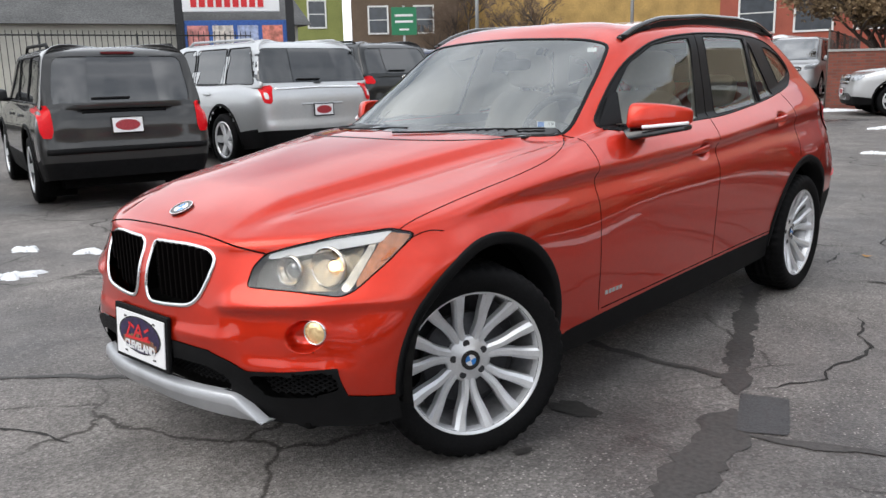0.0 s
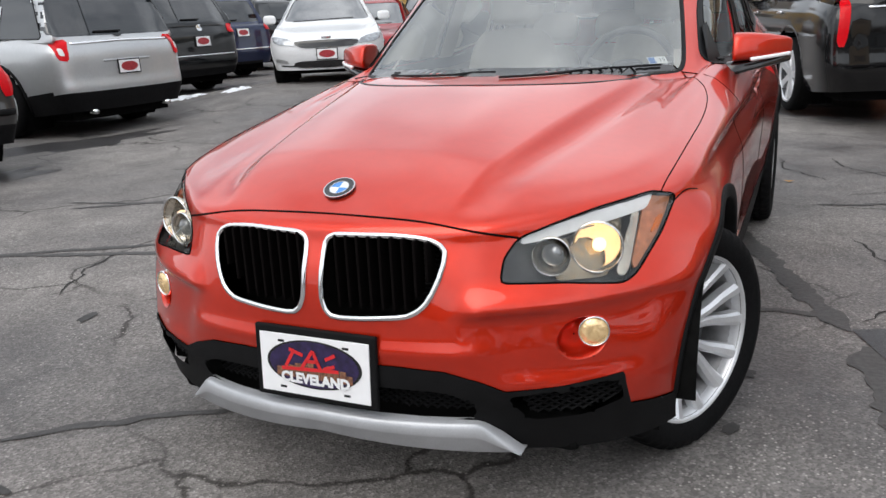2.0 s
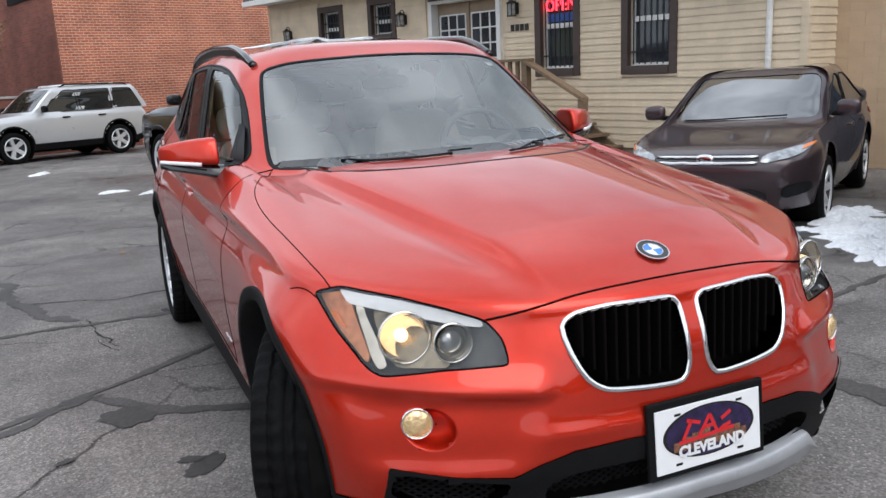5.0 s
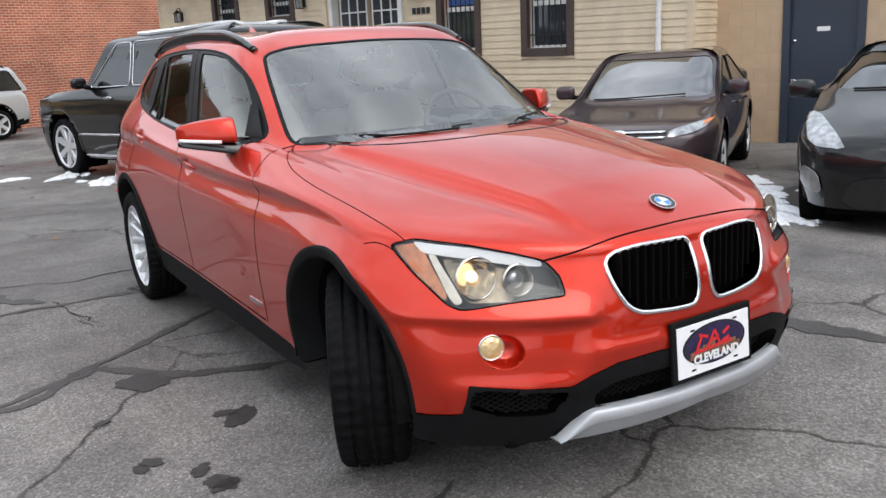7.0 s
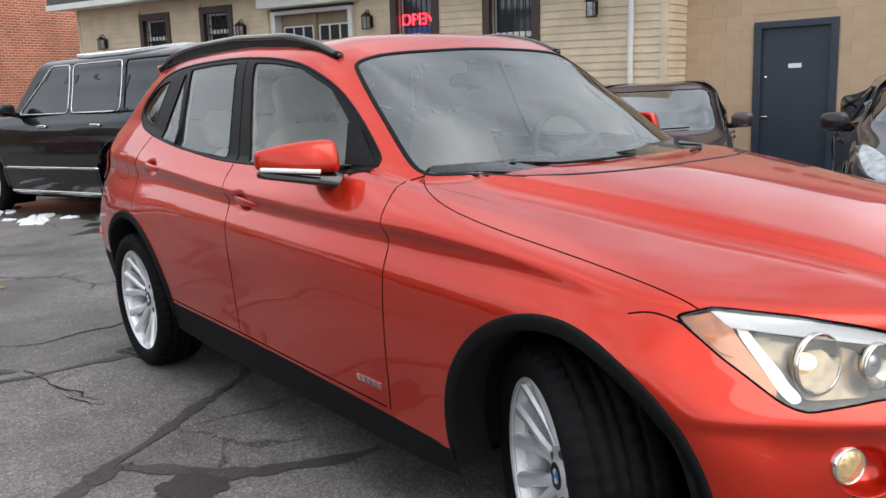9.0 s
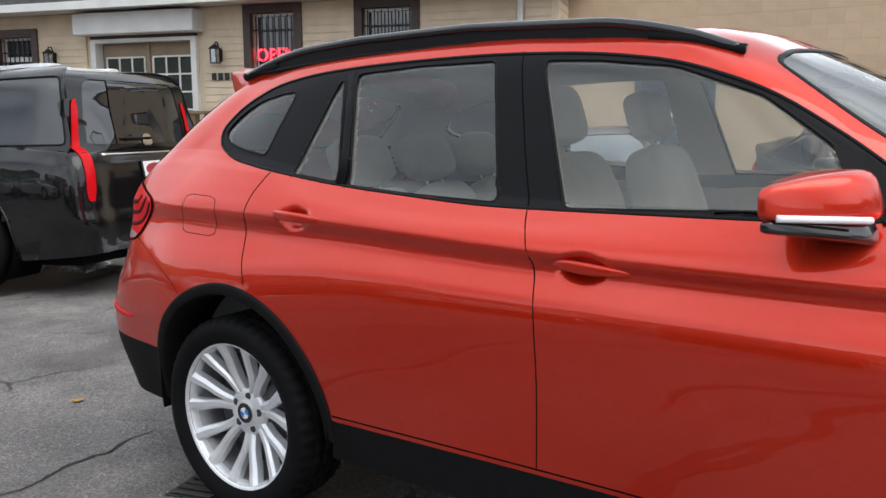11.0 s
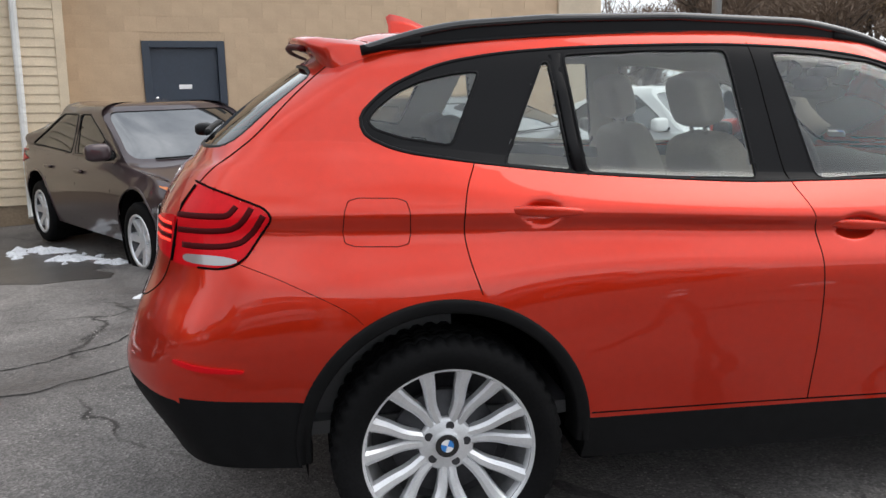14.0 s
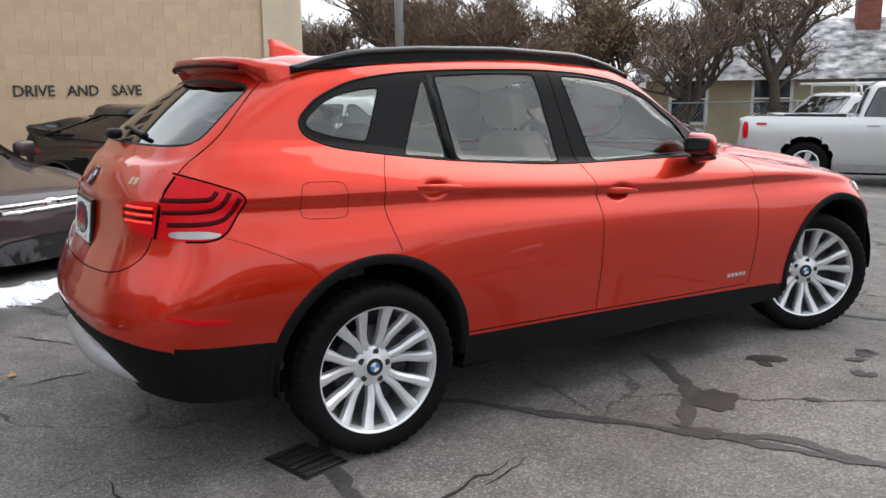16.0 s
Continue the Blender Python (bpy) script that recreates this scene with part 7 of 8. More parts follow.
# black long SUV, tail towards the orange car
vehicle("black_large_suv", "glossy black full-size SUV with chrome trim", "car",
        dict(SUV, L=5.18, W=2.04, H=1.89, wb=2.95, fo=1.0, hood=1.14, cowlz=1.24, belt=1.20, tail=1.16, rbase=5.10, rtop=4.98, cowl=1.45, wtop=2.15, box=.9, clad=.30, cladmat=M_BLACKG, R=.41, rear=.06, chrome=True, rim=.76, spokes=7,
             flare=False, rwiper=True, handlemat=M_CHROME, rails=None, cuts=[.34, .655], dpil=.09, tails=[[(.80, .76), (.89, .76), (.86, 1.14), (.815, 1.25), (.745, 1.60), (.69, 1.60), (.755, 1.2)]], rplate=(0, .98), rgw=.70, rgt=.60, snow=(2.5, 4.55), snoww=.72,
             strips=[("side", M_CHROME, [(1.5, .60), (3.5, .60)], .016), ("side", M_CHROME, [(1.45, .30), (3.6, .30)], .022), ("rear", M_CHROME, [(-.6, 1.13), (.6, 1.13)], .015)],
             panels=[("rear", M_CHROME, [(-.07, 1.20), (.07, 1.20), (.05, 1.30), (-.05, 1.30)], "chrome emblem")]),
        paint("gloss_black", (.003, .003, .0035), .1), (1.28, 9.75), (-.30, .954), "parked cars")
# nose out from the building
OUT = (-.927, -.375)
vehicle("brown_grey_sedan", "dark brown-grey hatchback with chrome grille bar", "car",
        dict({k: q for k, q in SEDAN.items() if k != "fplate"}, L=4.38, W=1.70, H=1.43, wb=2.55, fo=.95, hood=.76, cowlz=.93, cowl=1.05, wtop=1.95, rbase=4.15, rtop=3.3, tail=1.05, rbz=1.06, frontmark=.685, wtopw=.74, gchrome=2, grille=[(0, .64), (.50, .66), (.52, .72), (0, .72)], ambers=[[(.84, .735), (.915, .77), (.935, .80), (.86, .775)]], fogmat=M_TRIM,
             lamp=[(.52, .65), (.84, .70), (.94, .795), (.74, .755), (.54, .715)], intake=[(0, .24), (.55, .26), (.60, .44), (0, .46)], fogs=[[(.70, .36), (.93, .40), (.92, .50), (.72, .46)]], spokes=7),
        paint("brown_grey", (.060, .041, .046), .45), (5.47, 4.53), (-.84, -.543), "cars along the building")
vehicle("black_hatchback", "black hatchback with clear headlights parked nose out", "car",
        dict({k: q for k, q in SEDAN.items() if k != "fplate"}, L=4.46, W=1.745, H=1.37, wb=2.70, fo=.92, hood=.80, cowlz=1.0, cowl=.95, wtop=1.95, rbase=4.3, rtop=3.4, tail=1.10, rbz=1.12, frontmark=.77, lamp=[(.58, .68), (.86, .70), (.95, .88), (.86, .90), (.64, .76)], intake=[(0, .28), (.62, .28), (.52, .50), (0, .50)],
             grille=[(0, .66), (.35, .67), (.35, .70), (0, .70)], fogs=[[(.74, .36), (.94, .40), (.92, .56), (.78, .52)]], spokes=5), paint("black", (.012, .013, .014)), (5.62, 1.55), (-.88, -.475), "cars along the building")
vehicle("white_snowy_sedan", "white sedan with snow on its bonnet", "car", dict(SEDAN, L=4.8, snow=(.3, 1.1)), paint("white", (.78, .79, .80), 0), (5.25 + .927 * 1.35, -1.75 + .375 * 1.35), OUT, "cars along the building")
vehicle("silver_sedan", "silver sedan in a row of parked cars", "car", dict(SEDAN, L=4.8, snow=(.3, 1.1)), paint("silver", (.52, .53, .54), .6), (6.25 + .927 * 1.35, -4.35 + .375 * 1.35), OUT, "cars along the building")
vehicle("grey_sedan", "dark grey sedan in a row of parked cars", "car", dict(SEDAN, L=4.8), paint("dark_grey", (.034, .034, .034)), (7.2 + .927 * 1.35, -6.9 + .375 * 1.35), OUT, "cars along the building")
# white pickup on the street, with its ladder rack
PK = dict(SUV, L=5.8, W=2.03, H=1.87, wb=3.64, fo=.95, hood=1.12, cowlz=1.22, belt=1.22, tail=1.22, cowl=1.55, wtop=2.25, rbase=3.85, rtop=3.62, rbz=1.24, box=.9, rear=.05, R=.40, cuts=[.60], dpil=.16, clad=.40, cladmat=M_SILVER, rails=None, rgw=.74, rgt=.66,
          tails=[[(.82, .86), (.90, .86), (.88, 1.16), (.82, 1.16)]], sidetails=[[(5.60, .86), (5.70, .86), (5.70, 1.16), (5.60, 1.16)]], doors=[1.55, 2.9, 3.75], handles=[2.75, 3.5], flare=False, rim=.62, fplate=(0, .6), rplate=(0, .62), tuck=-.06)
pick = vehicle("white_pickup", "silver white pickup truck with red tail lights", "truck", PK, paint("pale_silver", (.62, .63, .64), .5), (4.92, -11.4), (-.84, -.54), "street vehicles", -.57)
# flat near-black sheet on the closed bed stands in for its shaded hollow
part("bed_liner", boxes((-.86, .86, 3.95, 5.62, 1.225, 1.235)), M_UNDER, pick)
part("z_decal", boxes((-1.022, -1.016, 5.28, 5.46, 1.11, 1.15)), M_REDPRINT, pick, "red decal bars on the bed side")
vehicle("white_work_van", "white work van with a ladder rack on its roof", "van", dict(VAN, H=1.76, belt=1.06, hood=.96), paint("white", (.78, .79, .80), 0), (8.4, -14.8), (.25, .97), "street vehicles", -.72)
rack = thing("ladder_rack", pose(8.2, -15.5, -.72 + 1.74, 0, 0, math.degrees(math.atan2(.25, -.97))), "white tube ladder rack on a van roof", "roof rack")
for y in (-1.2, 0, 1.2):
    v, f = sweep([(-.8, y, -.04), (-.78, y, .16), (-.60, y, .20), (.60, y, .20), (.78, y, .16), (.8, y, -.04)], .03, False, 8)
    mesh_object("cross_bar", v, f, M_WHITE, rack)
for x in (-.62, -.3, .3, .62):
    v, f = sweep([(x, -1.7, .22), (x, 1.7, .22)], .028, False, 8)
    mesh_object("rail", v, f, M_WHITE, rack)


# ---- buildings along the east side ----
U_S, U_N = Vector((-.293, .956, 0)).normalized(), Vector((-.956, -.293, 0)).normalized()


def wall_frame(x, y, lean=.028):
    """Local frame of a wall: x along it, y out of it, z up; the lot falls a little along the wall."""
    return Matrix(((U_S.x, U_N.x, 0, x), (U_S.y, U_N.y, 0, y), (0, 0, 1, 0), (0, 0, 0, 1))) @ Matrix.Rotation(-lean, 4, "Y")


M_SIDING = mat("tan_vinyl_siding", (0.65, 0.535, 0.385), 0.6, grain=0.06, scale=60, stain=0.10, vary=.03)
M_TRIMB = mat("brown_painted_trim", (0.062, 0.042, 0.036), 0.55, grain=0.15, scale=60, stain=0.1)
M_PAINTW = mat("white_painted_wood", (0.72, 0.72, 0.70), 0.5, grain=0.05, scale=60, stain=0.08)
M_FOUND = mat("tan_painted_block", (0.27, 0.20, 0.135), 0.75, grain=0.12, scale=40, bump=0.3, stain=0.15)
M_CMU = mat("tan_painted_concrete_block", (0.50, 0.365, 0.243), 0.7, grain=0.08, scale=70, bump=0.25, stain=0.08, vary=.05)
M_MORTAR = mat("painted_mortar", (0.49, 0.358, 0.238), 0.8, grain=0.1, scale=60, bump=0.2)
M_BLUEDOOR = mat("slate_blue_steel_door", (0.028, 0.040, 0.060), 0.42, grain=0.08, scale=30, stain=0.1)
M_IRON = mat("black_iron", (0.012, 0.012, 0.013), 0.5, grain=0.2, scale=80)
M_DECK = mat("brown_stained_deck_wood", (0.17, 0.115, 0.068), 0.65, grain=0.22, scale=25, bump=0.2, stain=0.2, vary=.12)
M_CONC = mat("concrete", (0.36, 0.35, 0.33), 0.85, grain=0.2, scale=40, bump=0.3, stain=0.2)
M_SHINGLE = mat("grey_roof_shingles", (0.085, 0.085, 0.085), 0.9, grain=0.4, scale=20, bump=0.4, stain=0.2)
M_NEON = glow("red_neon_tube", (1.0, 0.03, 0.05), 4.0)
M_SIGNBLUE = mat("blue_sign", (0.03, 0.10, 0.35), 0.5, grain=0.3, scale=20)
M_BLINDS = mat("grey_window_interior", (0.07, 0.075, 0.085), 0.6, grain=0.3, scale=12, stain=0.4)
M_PANE = mat("dark_window_pane", (0.03, 0.036, 0.045), 0.04, spec=0.9, stain=0.35)


def lbox(name, parent, material, x0, x1, y0, y1, z0, z1, label="", bevel=0.004):
    return part(name, box(bmesh.new(), x0, x1, y0, y1, z0, z1, bevel), material, parent, label)


office = thing("office_building", wall_frame(6.85, 8.37), "tan clapboard office with brown-framed barred windows", "building")
WINS = [(-.435, .335, 1.36, 3.02), (1.405, 2.155, 1.36, 3.02), (6.265, 6.985, 2.19, 2.82), (8.165, 8.935, 2.12, 2.80)]
DOOR = (3.10, 5.08, .70, 2.72)
holes = WINS + [DOOR]
xs_ = sorted({-2.48, 11.3, *[h[0] for h in holes], *[h[1] for h in holes]})
bm = bmesh.new()
for a, b in zip(xs_, xs_[1:]):
    h = [q for q in holes if q[0] <= a and q[1] >= b]
    if h:
        box(bm, a, b, -.22, -.012, -.5, h[0][2])
        box(bm, a, b, -.22, -.012, h[0][3], 4.6)
    else:
        box(bm, a, b, -.22, -.012, -.5, 4.6)
part("wall", bm, M_SIDING, office)
lbox("side_wall", office, M_SIDING, -2.48, -2.26, -8, -.22, -.5, 4.6)
lbox("end_wall", office, M_SIDING, 11.08, 11.3, -8, -.22, -.5, 4.6)
lbox("foundation", office, M_FOUND, -2.46, 11.3, -.012, .006, -.6, .10, "tan painted foundation")
lbox("roof", office, M_SHINGLE, -2.76, 11.6, -8.2, .55, 3.22, 3.38, "low roof over the office")
lbox("soffit", office, M_PAINTW, -2.56, 11.5, 0, .50, 3.15, 3.21)
lbox("gutter", office, M_PAINTW, -2.56, 11.55, .50, .62, 3.12, 3.24, "white gutter")
# lap boards
EXPO = .108
zc_ = .10
while zc_ < 3.12:
    cuts_ = [-2.41]
    for a, b, z0, z1 in sorted(holes):
        if z0 - .12 < zc_ + EXPO and z1 + .12 > zc_:
            cuts_ += [a - .11, b + .11]
    cuts_.append(11.25)
    for a, b in zip(cuts_[::2], cuts_[1::2]):
        v = [(a, .026, zc_), (b, .026, zc_), (b, .010, zc_ + EXPO + .012), (a, .010, zc_ + EXPO + .012), (a, -.012, zc_), (b, -.012, zc_), (b, -.012, zc_ + EXPO + .012), (a, -.012, zc_ + EXPO + .012)]
        mesh_object("siding_board", v, [(0, 3, 2, 1), (4, 5, 6, 7), (0, 1, 5, 4), (3, 7, 6, 2), (0, 4, 7, 3), (1, 2, 6, 5)], M_SIDING, office, smooth=False)
    # the short return at the corner
    v = [(-2.506, -.06, zc_), (-2.506, -1.5, zc_), (-2.492, -1.5, zc_ + EXPO + .012), (-2.492, -.06, zc_ + EXPO + .012), (-2.47, -.06, zc_), (-2.47, -1.5, zc_), (-2.47, -1.5, zc_ + EXPO + .012), (-2.47, -.06, zc_ + EXPO + .012)]
    mesh_object("siding_board", v, [(0, 3, 2, 1), (4, 5, 6, 7), (0, 1, 5, 4), (3, 7, 6, 2), (0, 4, 7, 3), (1, 2, 6, 5)], M_SIDING, office, smooth=False)
    zc_ += EXPO
lbox("corner_post", office, M_SIDING, -2.515, -2.41, -.06, .034, .08, 3.15)
lbox("corner_post", office, M_SIDING, 11.25, 11.33, -.06, .034, .08, 3.15)


def barred_window(a, b, WZ0, WZ1, neon=False):
    w = lbox("window", office, M_PANE, a, b, -.14, -.11, WZ0, WZ1, "sash window behind iron bars")
    for q in ((a - .115, a + .012, WZ0 - .12, WZ1 + .12), (b - .012, b + .115, WZ0 - .12, WZ1 + .12), (a + .012, b - .012, WZ1 - .01, WZ1 + .12)):
        lbox("frame", w, M_TRIMB, q[0], q[1], -.04, .055, q[2], q[3], "brown window trim", .006)
    lbox("sill", w, M_TRIMB, a + .012, b - .012, -.04, .075, WZ0 - .12, WZ0 + .012, "brown window sill", .006)
    lbox("edge_strip", w, M_SIDING, a - .135, b + .135, .0, .045, WZ0 - .155, WZ0 - .122)
    for z0, z1 in ((WZ0 + .012, WZ0 + .43 * (WZ1 - WZ0)), (WZ0 + .43 * (WZ1 - WZ0), WZ1 - .01)):
        y = -.09 if z0 < WZ0 + .1 else -.105
        for q in ((a + .012, a + .055, z0, z1), (b - .055, b - .012, z0, z1), (a + .055, b - .055, z0, z0 + .04), (a + .055, b - .055, z1 - .04, z1)):
            lbox("sash", w, M_PAINTW, q[0], q[1], y - .02, y + .02, q[2], q[3], "white sash")
    n = 7
    for k in range(n):
        x = a + .06 + (b - a - .12) * k / (n - 1)
        lbox("iron_bar", w, M_IRON, x - .007, x + .007, -.05, -.036, WZ0 + .03, WZ1 - .03, bevel=0)
    for z in (WZ0 + .22, WZ1 - .25):
        lbox("iron_bar", w, M_IRON, a - .0, b + .0, -.058, -.052, z - .01, z + .01, bevel=0)
    if neon:
        m = Matrix.Translation(((a + b) / 2, -.078, 2.40)) @ Matrix(((-1, 0, 0, 0), (0, 0, 1, 0), (0, 1, 0, 0), (0, 0, 0, 1)))
        text_mesh("neon_word", "OPEN", .27, M_NEON, w, m, "red neon word", .008, bold=.0)
        lbox("sign_back", w, M_SIGNBLUE, a + .06, b - .06, -.11, -.104, 2.14, 2.28, "blue glowing sign edge")
    return w


for k, win in enumerate(WINS):
    barred_window(*win, k == 1)
# double door with white-barred lights, shutter box above
dr = lbox("double_door", office, M_FOUND, DOOR[0] + .10, DOOR[1] - .10, -.16, -.12, DOOR[2], DOOR[3] - .06, "tan double door with white glazing bars")
mid = (DOOR[0] + DOOR[1]) / 2
for a, b in ((DOOR[0] + .18, mid - .08), (mid + .08, DOOR[1] - .18)):
    lbox("pane", dr, M_PANE, a, b, -.125, -.112, DOOR[2] + .35, DOOR[3] - .28, "door glass")
    for k in range(4):
        x = a + (b - a) * k / 3
        lbox("glazing_bar", dr, M_PAINTW, x - .014, x + .014, -.115, -.095, DOOR[2] + .35, DOOR[3] - .28)
    for k in range(6):
        z = DOOR[2] + .35 + (DOOR[3] - .63 - DOOR[2]) * k / 5
        lbox("glazing_bar", dr, M_PAINTW, a, b, -.113, -.097, z - .014, z + .014)
lbox("meeting_stile", dr, M_FOUND, mid - .03, mid + .03, -.12, -.085, DOOR[2], DOOR[3] - .06)
for q in ((DOOR[0], DOOR[0] + .10, DOOR[2], DOOR[3]), (DOOR[1] - .10, DOOR[1], DOOR[2], DOOR[3]), (DOOR[0] + .1, DOOR[1] - .1, DOOR[3] - .06, DOOR[3])):
    lbox("casing", dr, M_PAINTW, q[0], q[1], -.12, .06, q[2], q[3], "white door casing")
lbox("shutter_box", office, M_PAINTW, DOOR[0] - .12, DOOR[1] + .12, .0, .30, DOOR[3] + .05, DOOR[3] + .38, "white roller shutter box", .02)
lbox("lintel", office, M_TRIMB, DOOR[0], DOOR[1], .0, .05, DOOR[3] + .002, DOOR[3] + .05)
for k in range(4):
    lbox("number_bar", office, M_IRON, 2.77 - .115 * k, 2.85 - .115 * k, .03, .042, 2.04, 2.15, "dark bar", .003)
v, f = sweep([(-2.0, .075, 3.14), (-2.0, .075, .12), (-2.0, .16, -.04)], .042, False, 8)
mesh_object("downspout", v, f, M_PAINTW, office, "white downspout", smooth=False)


def lantern(s, z):
    """A black wall lantern with glass panes on a back plate."""
    base = thing("wall_lantern", wall_frame(6.85, 8.37) @ Matrix.Translation((s, .03, z)), "black wall lantern with clear glass panes", "wall lamp", "lanterns on the office wall")
    part("back_plate", box(bmesh.new(), -.05, .05, 0, .02, -.10, .10, .006), M_IRON, base)
    v, f = sweep([(0, .02, .10), (0, .06, .19), (0, .12, .18), (0, .13, .12)], .010, False, 8)
    mesh_object("arm", v, f, M_IRON, base)
    bm = bmesh.new()
    for x in (-.05, .05):
        for y in (.08, .18):
            box(bm, x - .006, x + .006, y - .006, y + .006, -.12, .08)
    box(bm, -.06, .06, .07, .19, -.135, -.12)
    part("cage", bm, M_IRON, base)
    part("lantern_glass", box(bmesh.new(), -.045, .045, .085, .175, -.118, .075), M_CLEARLENS, base, "clear glass")
    bm = bmesh.new()
    bmesh.ops.create_cone(bm, cap_ends=True, segments=4, radius1=.105, radius2=.02, depth=.07, matrix=Matrix.Translation((0, .13, .115)) @ Matrix.Rotation(radians(45), 4, "Z"))
    part("cap", bm, M_IRON, base)
    return base


for s, z in ((-1.44, 2.37), (2.70, 2.42), (5.83, 2.44), (10.3, 2.38)):
    lantern(s, z)
# timber deck and steps before the door
DZ = .66
deck = thing("timber_deck", wall_frame(6.85, 8.37), "brown timber deck with railing and steps", "deck")
DX0, DX1, DY = 1.2, 6.4, 1.40
for k in range(int((DX1 - DX0) / .145)):
    x = DX0 + .145 * k
    lbox("deck_board", deck, M_DECK, x, x + .138, .02, DY, DZ - .03, DZ, bevel=.003)
for q in ((DX0, DX1, DY - .05, DY, DZ - .30, DZ - .032), (DX0, DX0 + .05, .02, DY - .05, DZ - .30, DZ - .032), (DX0, DX1, .02, .07, DZ - .30, DZ - .032)):
    lbox("rim_joist", deck, M_DECK, *q)
for x in (DX0 + .19, 2.81, 4.3, DX1 - .1):
    for y in (DY - .14, .3):
        p = lbox("post", deck, M_DECK, x - .05, x + .05, y - .05, y + .05, -.25, DZ - .03)
        lbox("footing", deck, M_CONC, x - .15, x + .15, y - .15, y + .15, -.30, -.02, "concrete footing", .02)
RZ = DZ + .88
for x in (DX0 + .06, 2.3, 3.75, 5.2, DX1 - .06):
    lbox("rail_post", deck, M_DECK, x - .055, x + .055, DY - .11, DY, DZ, RZ - .03)
lbox("hand_rail", deck, M_DECK, DX0 - .04, DX1, DY - .14, DY + .03, RZ - .03, RZ + .015, bevel=.008)
lbox("lower_rail", deck, M_DECK, DX0, DX1, DY - .085, DY - .025, DZ + .09, DZ + .16)
for k in range(int((DX1 - DX0 - .3) / .165)):
    x = DX0 + .24 + .165 * k
    lbox("baluster", deck, M_DECK, x - .035, x + .035, DY - .075, DY - .035, DZ + .08, RZ - .03)
# steps run down along the wall
for k in range(4):
    z = DZ - .17 * (k + 1)
    x1 = DX0 - .27 * k
    lbox("tread", deck, M_DECK, x1 - .31, x1, .10, DY, z - .035, z)
for y in (.10, DY - .045):
    v = [(DX0, y, DZ - .05), (DX0 - 1.12, y, -.12), (DX0 - 1.12, y, -.22), (DX0 - .85, y, -.22), (DX0, y, DZ - .36)]
    n5 = len(v)
    v += [(a, b + .045, c) for a, b, c in v]
    mesh_object("stringer", v, [tuple(range(n5))[::-1], tuple(range(n5, 2 * n5))] + [(i, (i + 1) % n5, n5 + (i + 1) % n5, n5 + i) for i in range(n5)], M_DECK, deck, smooth=False)
lbox("newel_post", deck, M_DECK, DX0 - 1.12, DX0 - 1.01, DY - .10, DY + .01, -.25, .93)
v, f = [], []
for x, z in ((DX0 + .06, RZ + .01), (DX0 - 1.10, .965)):
    v += [(x, DY - .13, z - .05), (x, DY + .03, z - .05), (x, DY + .03, z), (x, DY - .13, z)]
mesh_object("stair_rail", v, [(0, 1, 5, 4), (1, 2, 6, 5), (2, 3, 7, 6), (3, 0, 4, 7), (0, 3, 2, 1), (4, 5, 6, 7)], M_DECK, deck, smooth=False)
pot = thing("plant_pot", wall_frame(6.85, 8.37) @ Matrix.Translation((3.0, 1.05, DZ)), "brown clay pot standing on the deck", "pot")
pv_, pf_ = lathe([(0, 0), (.10, 0), (.14, .28), (.15, .30), (.13, .30), (.12, .26), (0, .26)], 24)
mesh_object("pot_body", [(y, z, x) for x, y, z in pv_], [q[::-1] for q in pf_], mat("terracotta", (.16, .07, .045), .7, grain=.15, scale=30), pot)

# painted block building with the steel door and the slogan
CB = Matrix.Translation((0, 0, 0)) @ wall_frame(8.783, 4.783, .008)
shop = thing("block_building", CB, "tan painted concrete block building with steel door", "building")
SD = (-.52, .44, -.30, 1.93)
bm = bmesh.new()
for a, b, z0, z1 in ((-6.85, SD[0], -.8, 3.9), (SD[1], 6, -.8, 3.9), (SD[0], SD[1], SD[3], 3.9), (SD[0], SD[1], -.8, SD[2])):
    box(bm, a, b, -.30, -.012, z0, z1)
part("wall", bm, M_MORTAR, shop)
lbox("south_wall", shop, M_MORTAR, -6.85, -6.55, -12, -.30, -.8, 3.9)
lbox("roof", shop, M_SHINGLE, -6.95, 6.0, -12, .05, 3.9, 4.05)
lbox("pilaster", shop, mat("pale_tan_paint", (.52, .43, .32), .7, grain=.06, scale=40, stain=.08), -6.87, -6.02, -.01, .035, -.6, 3.9, "paler corner strip")
BW, BH = .405, .203
blk = {}
for row in range(27):
    z = -.55 + BH * row
    if z > 3.7:
        break
    x = -6.0 - (BW / 2 if row % 2 else 0)
    while x < 2.6:
        a, b = max(x, -6.01), min(x + BW, 2.6)
        if SD[0] - .07 < b and SD[1] + .07 > a and z < SD[3] + .06:
            if a < SD[0] - .07:
                b = SD[0] - .07
            elif b > SD[1] + .07:
                a = SD[1] + .07
            else:
                a = b
        if b - a > .06:
            ln = round(b - a - .002, 3)
            if ln not in blk:
                bmx = box(bmesh.new(), 0, ln, -.012, 0, 0, BH - .0022, .0010)
                me = bpy.data.meshes.new("block")
                bmx.to_mesh(me)
                bmx.free()
                me.materials.append(M_CMU)
                blk[ln] = me
            o = new("block", blk[ln])
            o.parent = shop
            o.location = (a + .001, -.008 + .0012 * noise.noise((x * 3, z * 3, 1)), z)
        x += BW
sd = lbox("steel_door", shop, M_BLUEDOOR, SD[0] + .04, SD[1] - .04, -.10, -.05, SD[2], SD[3] - .04, "slate blue steel door")
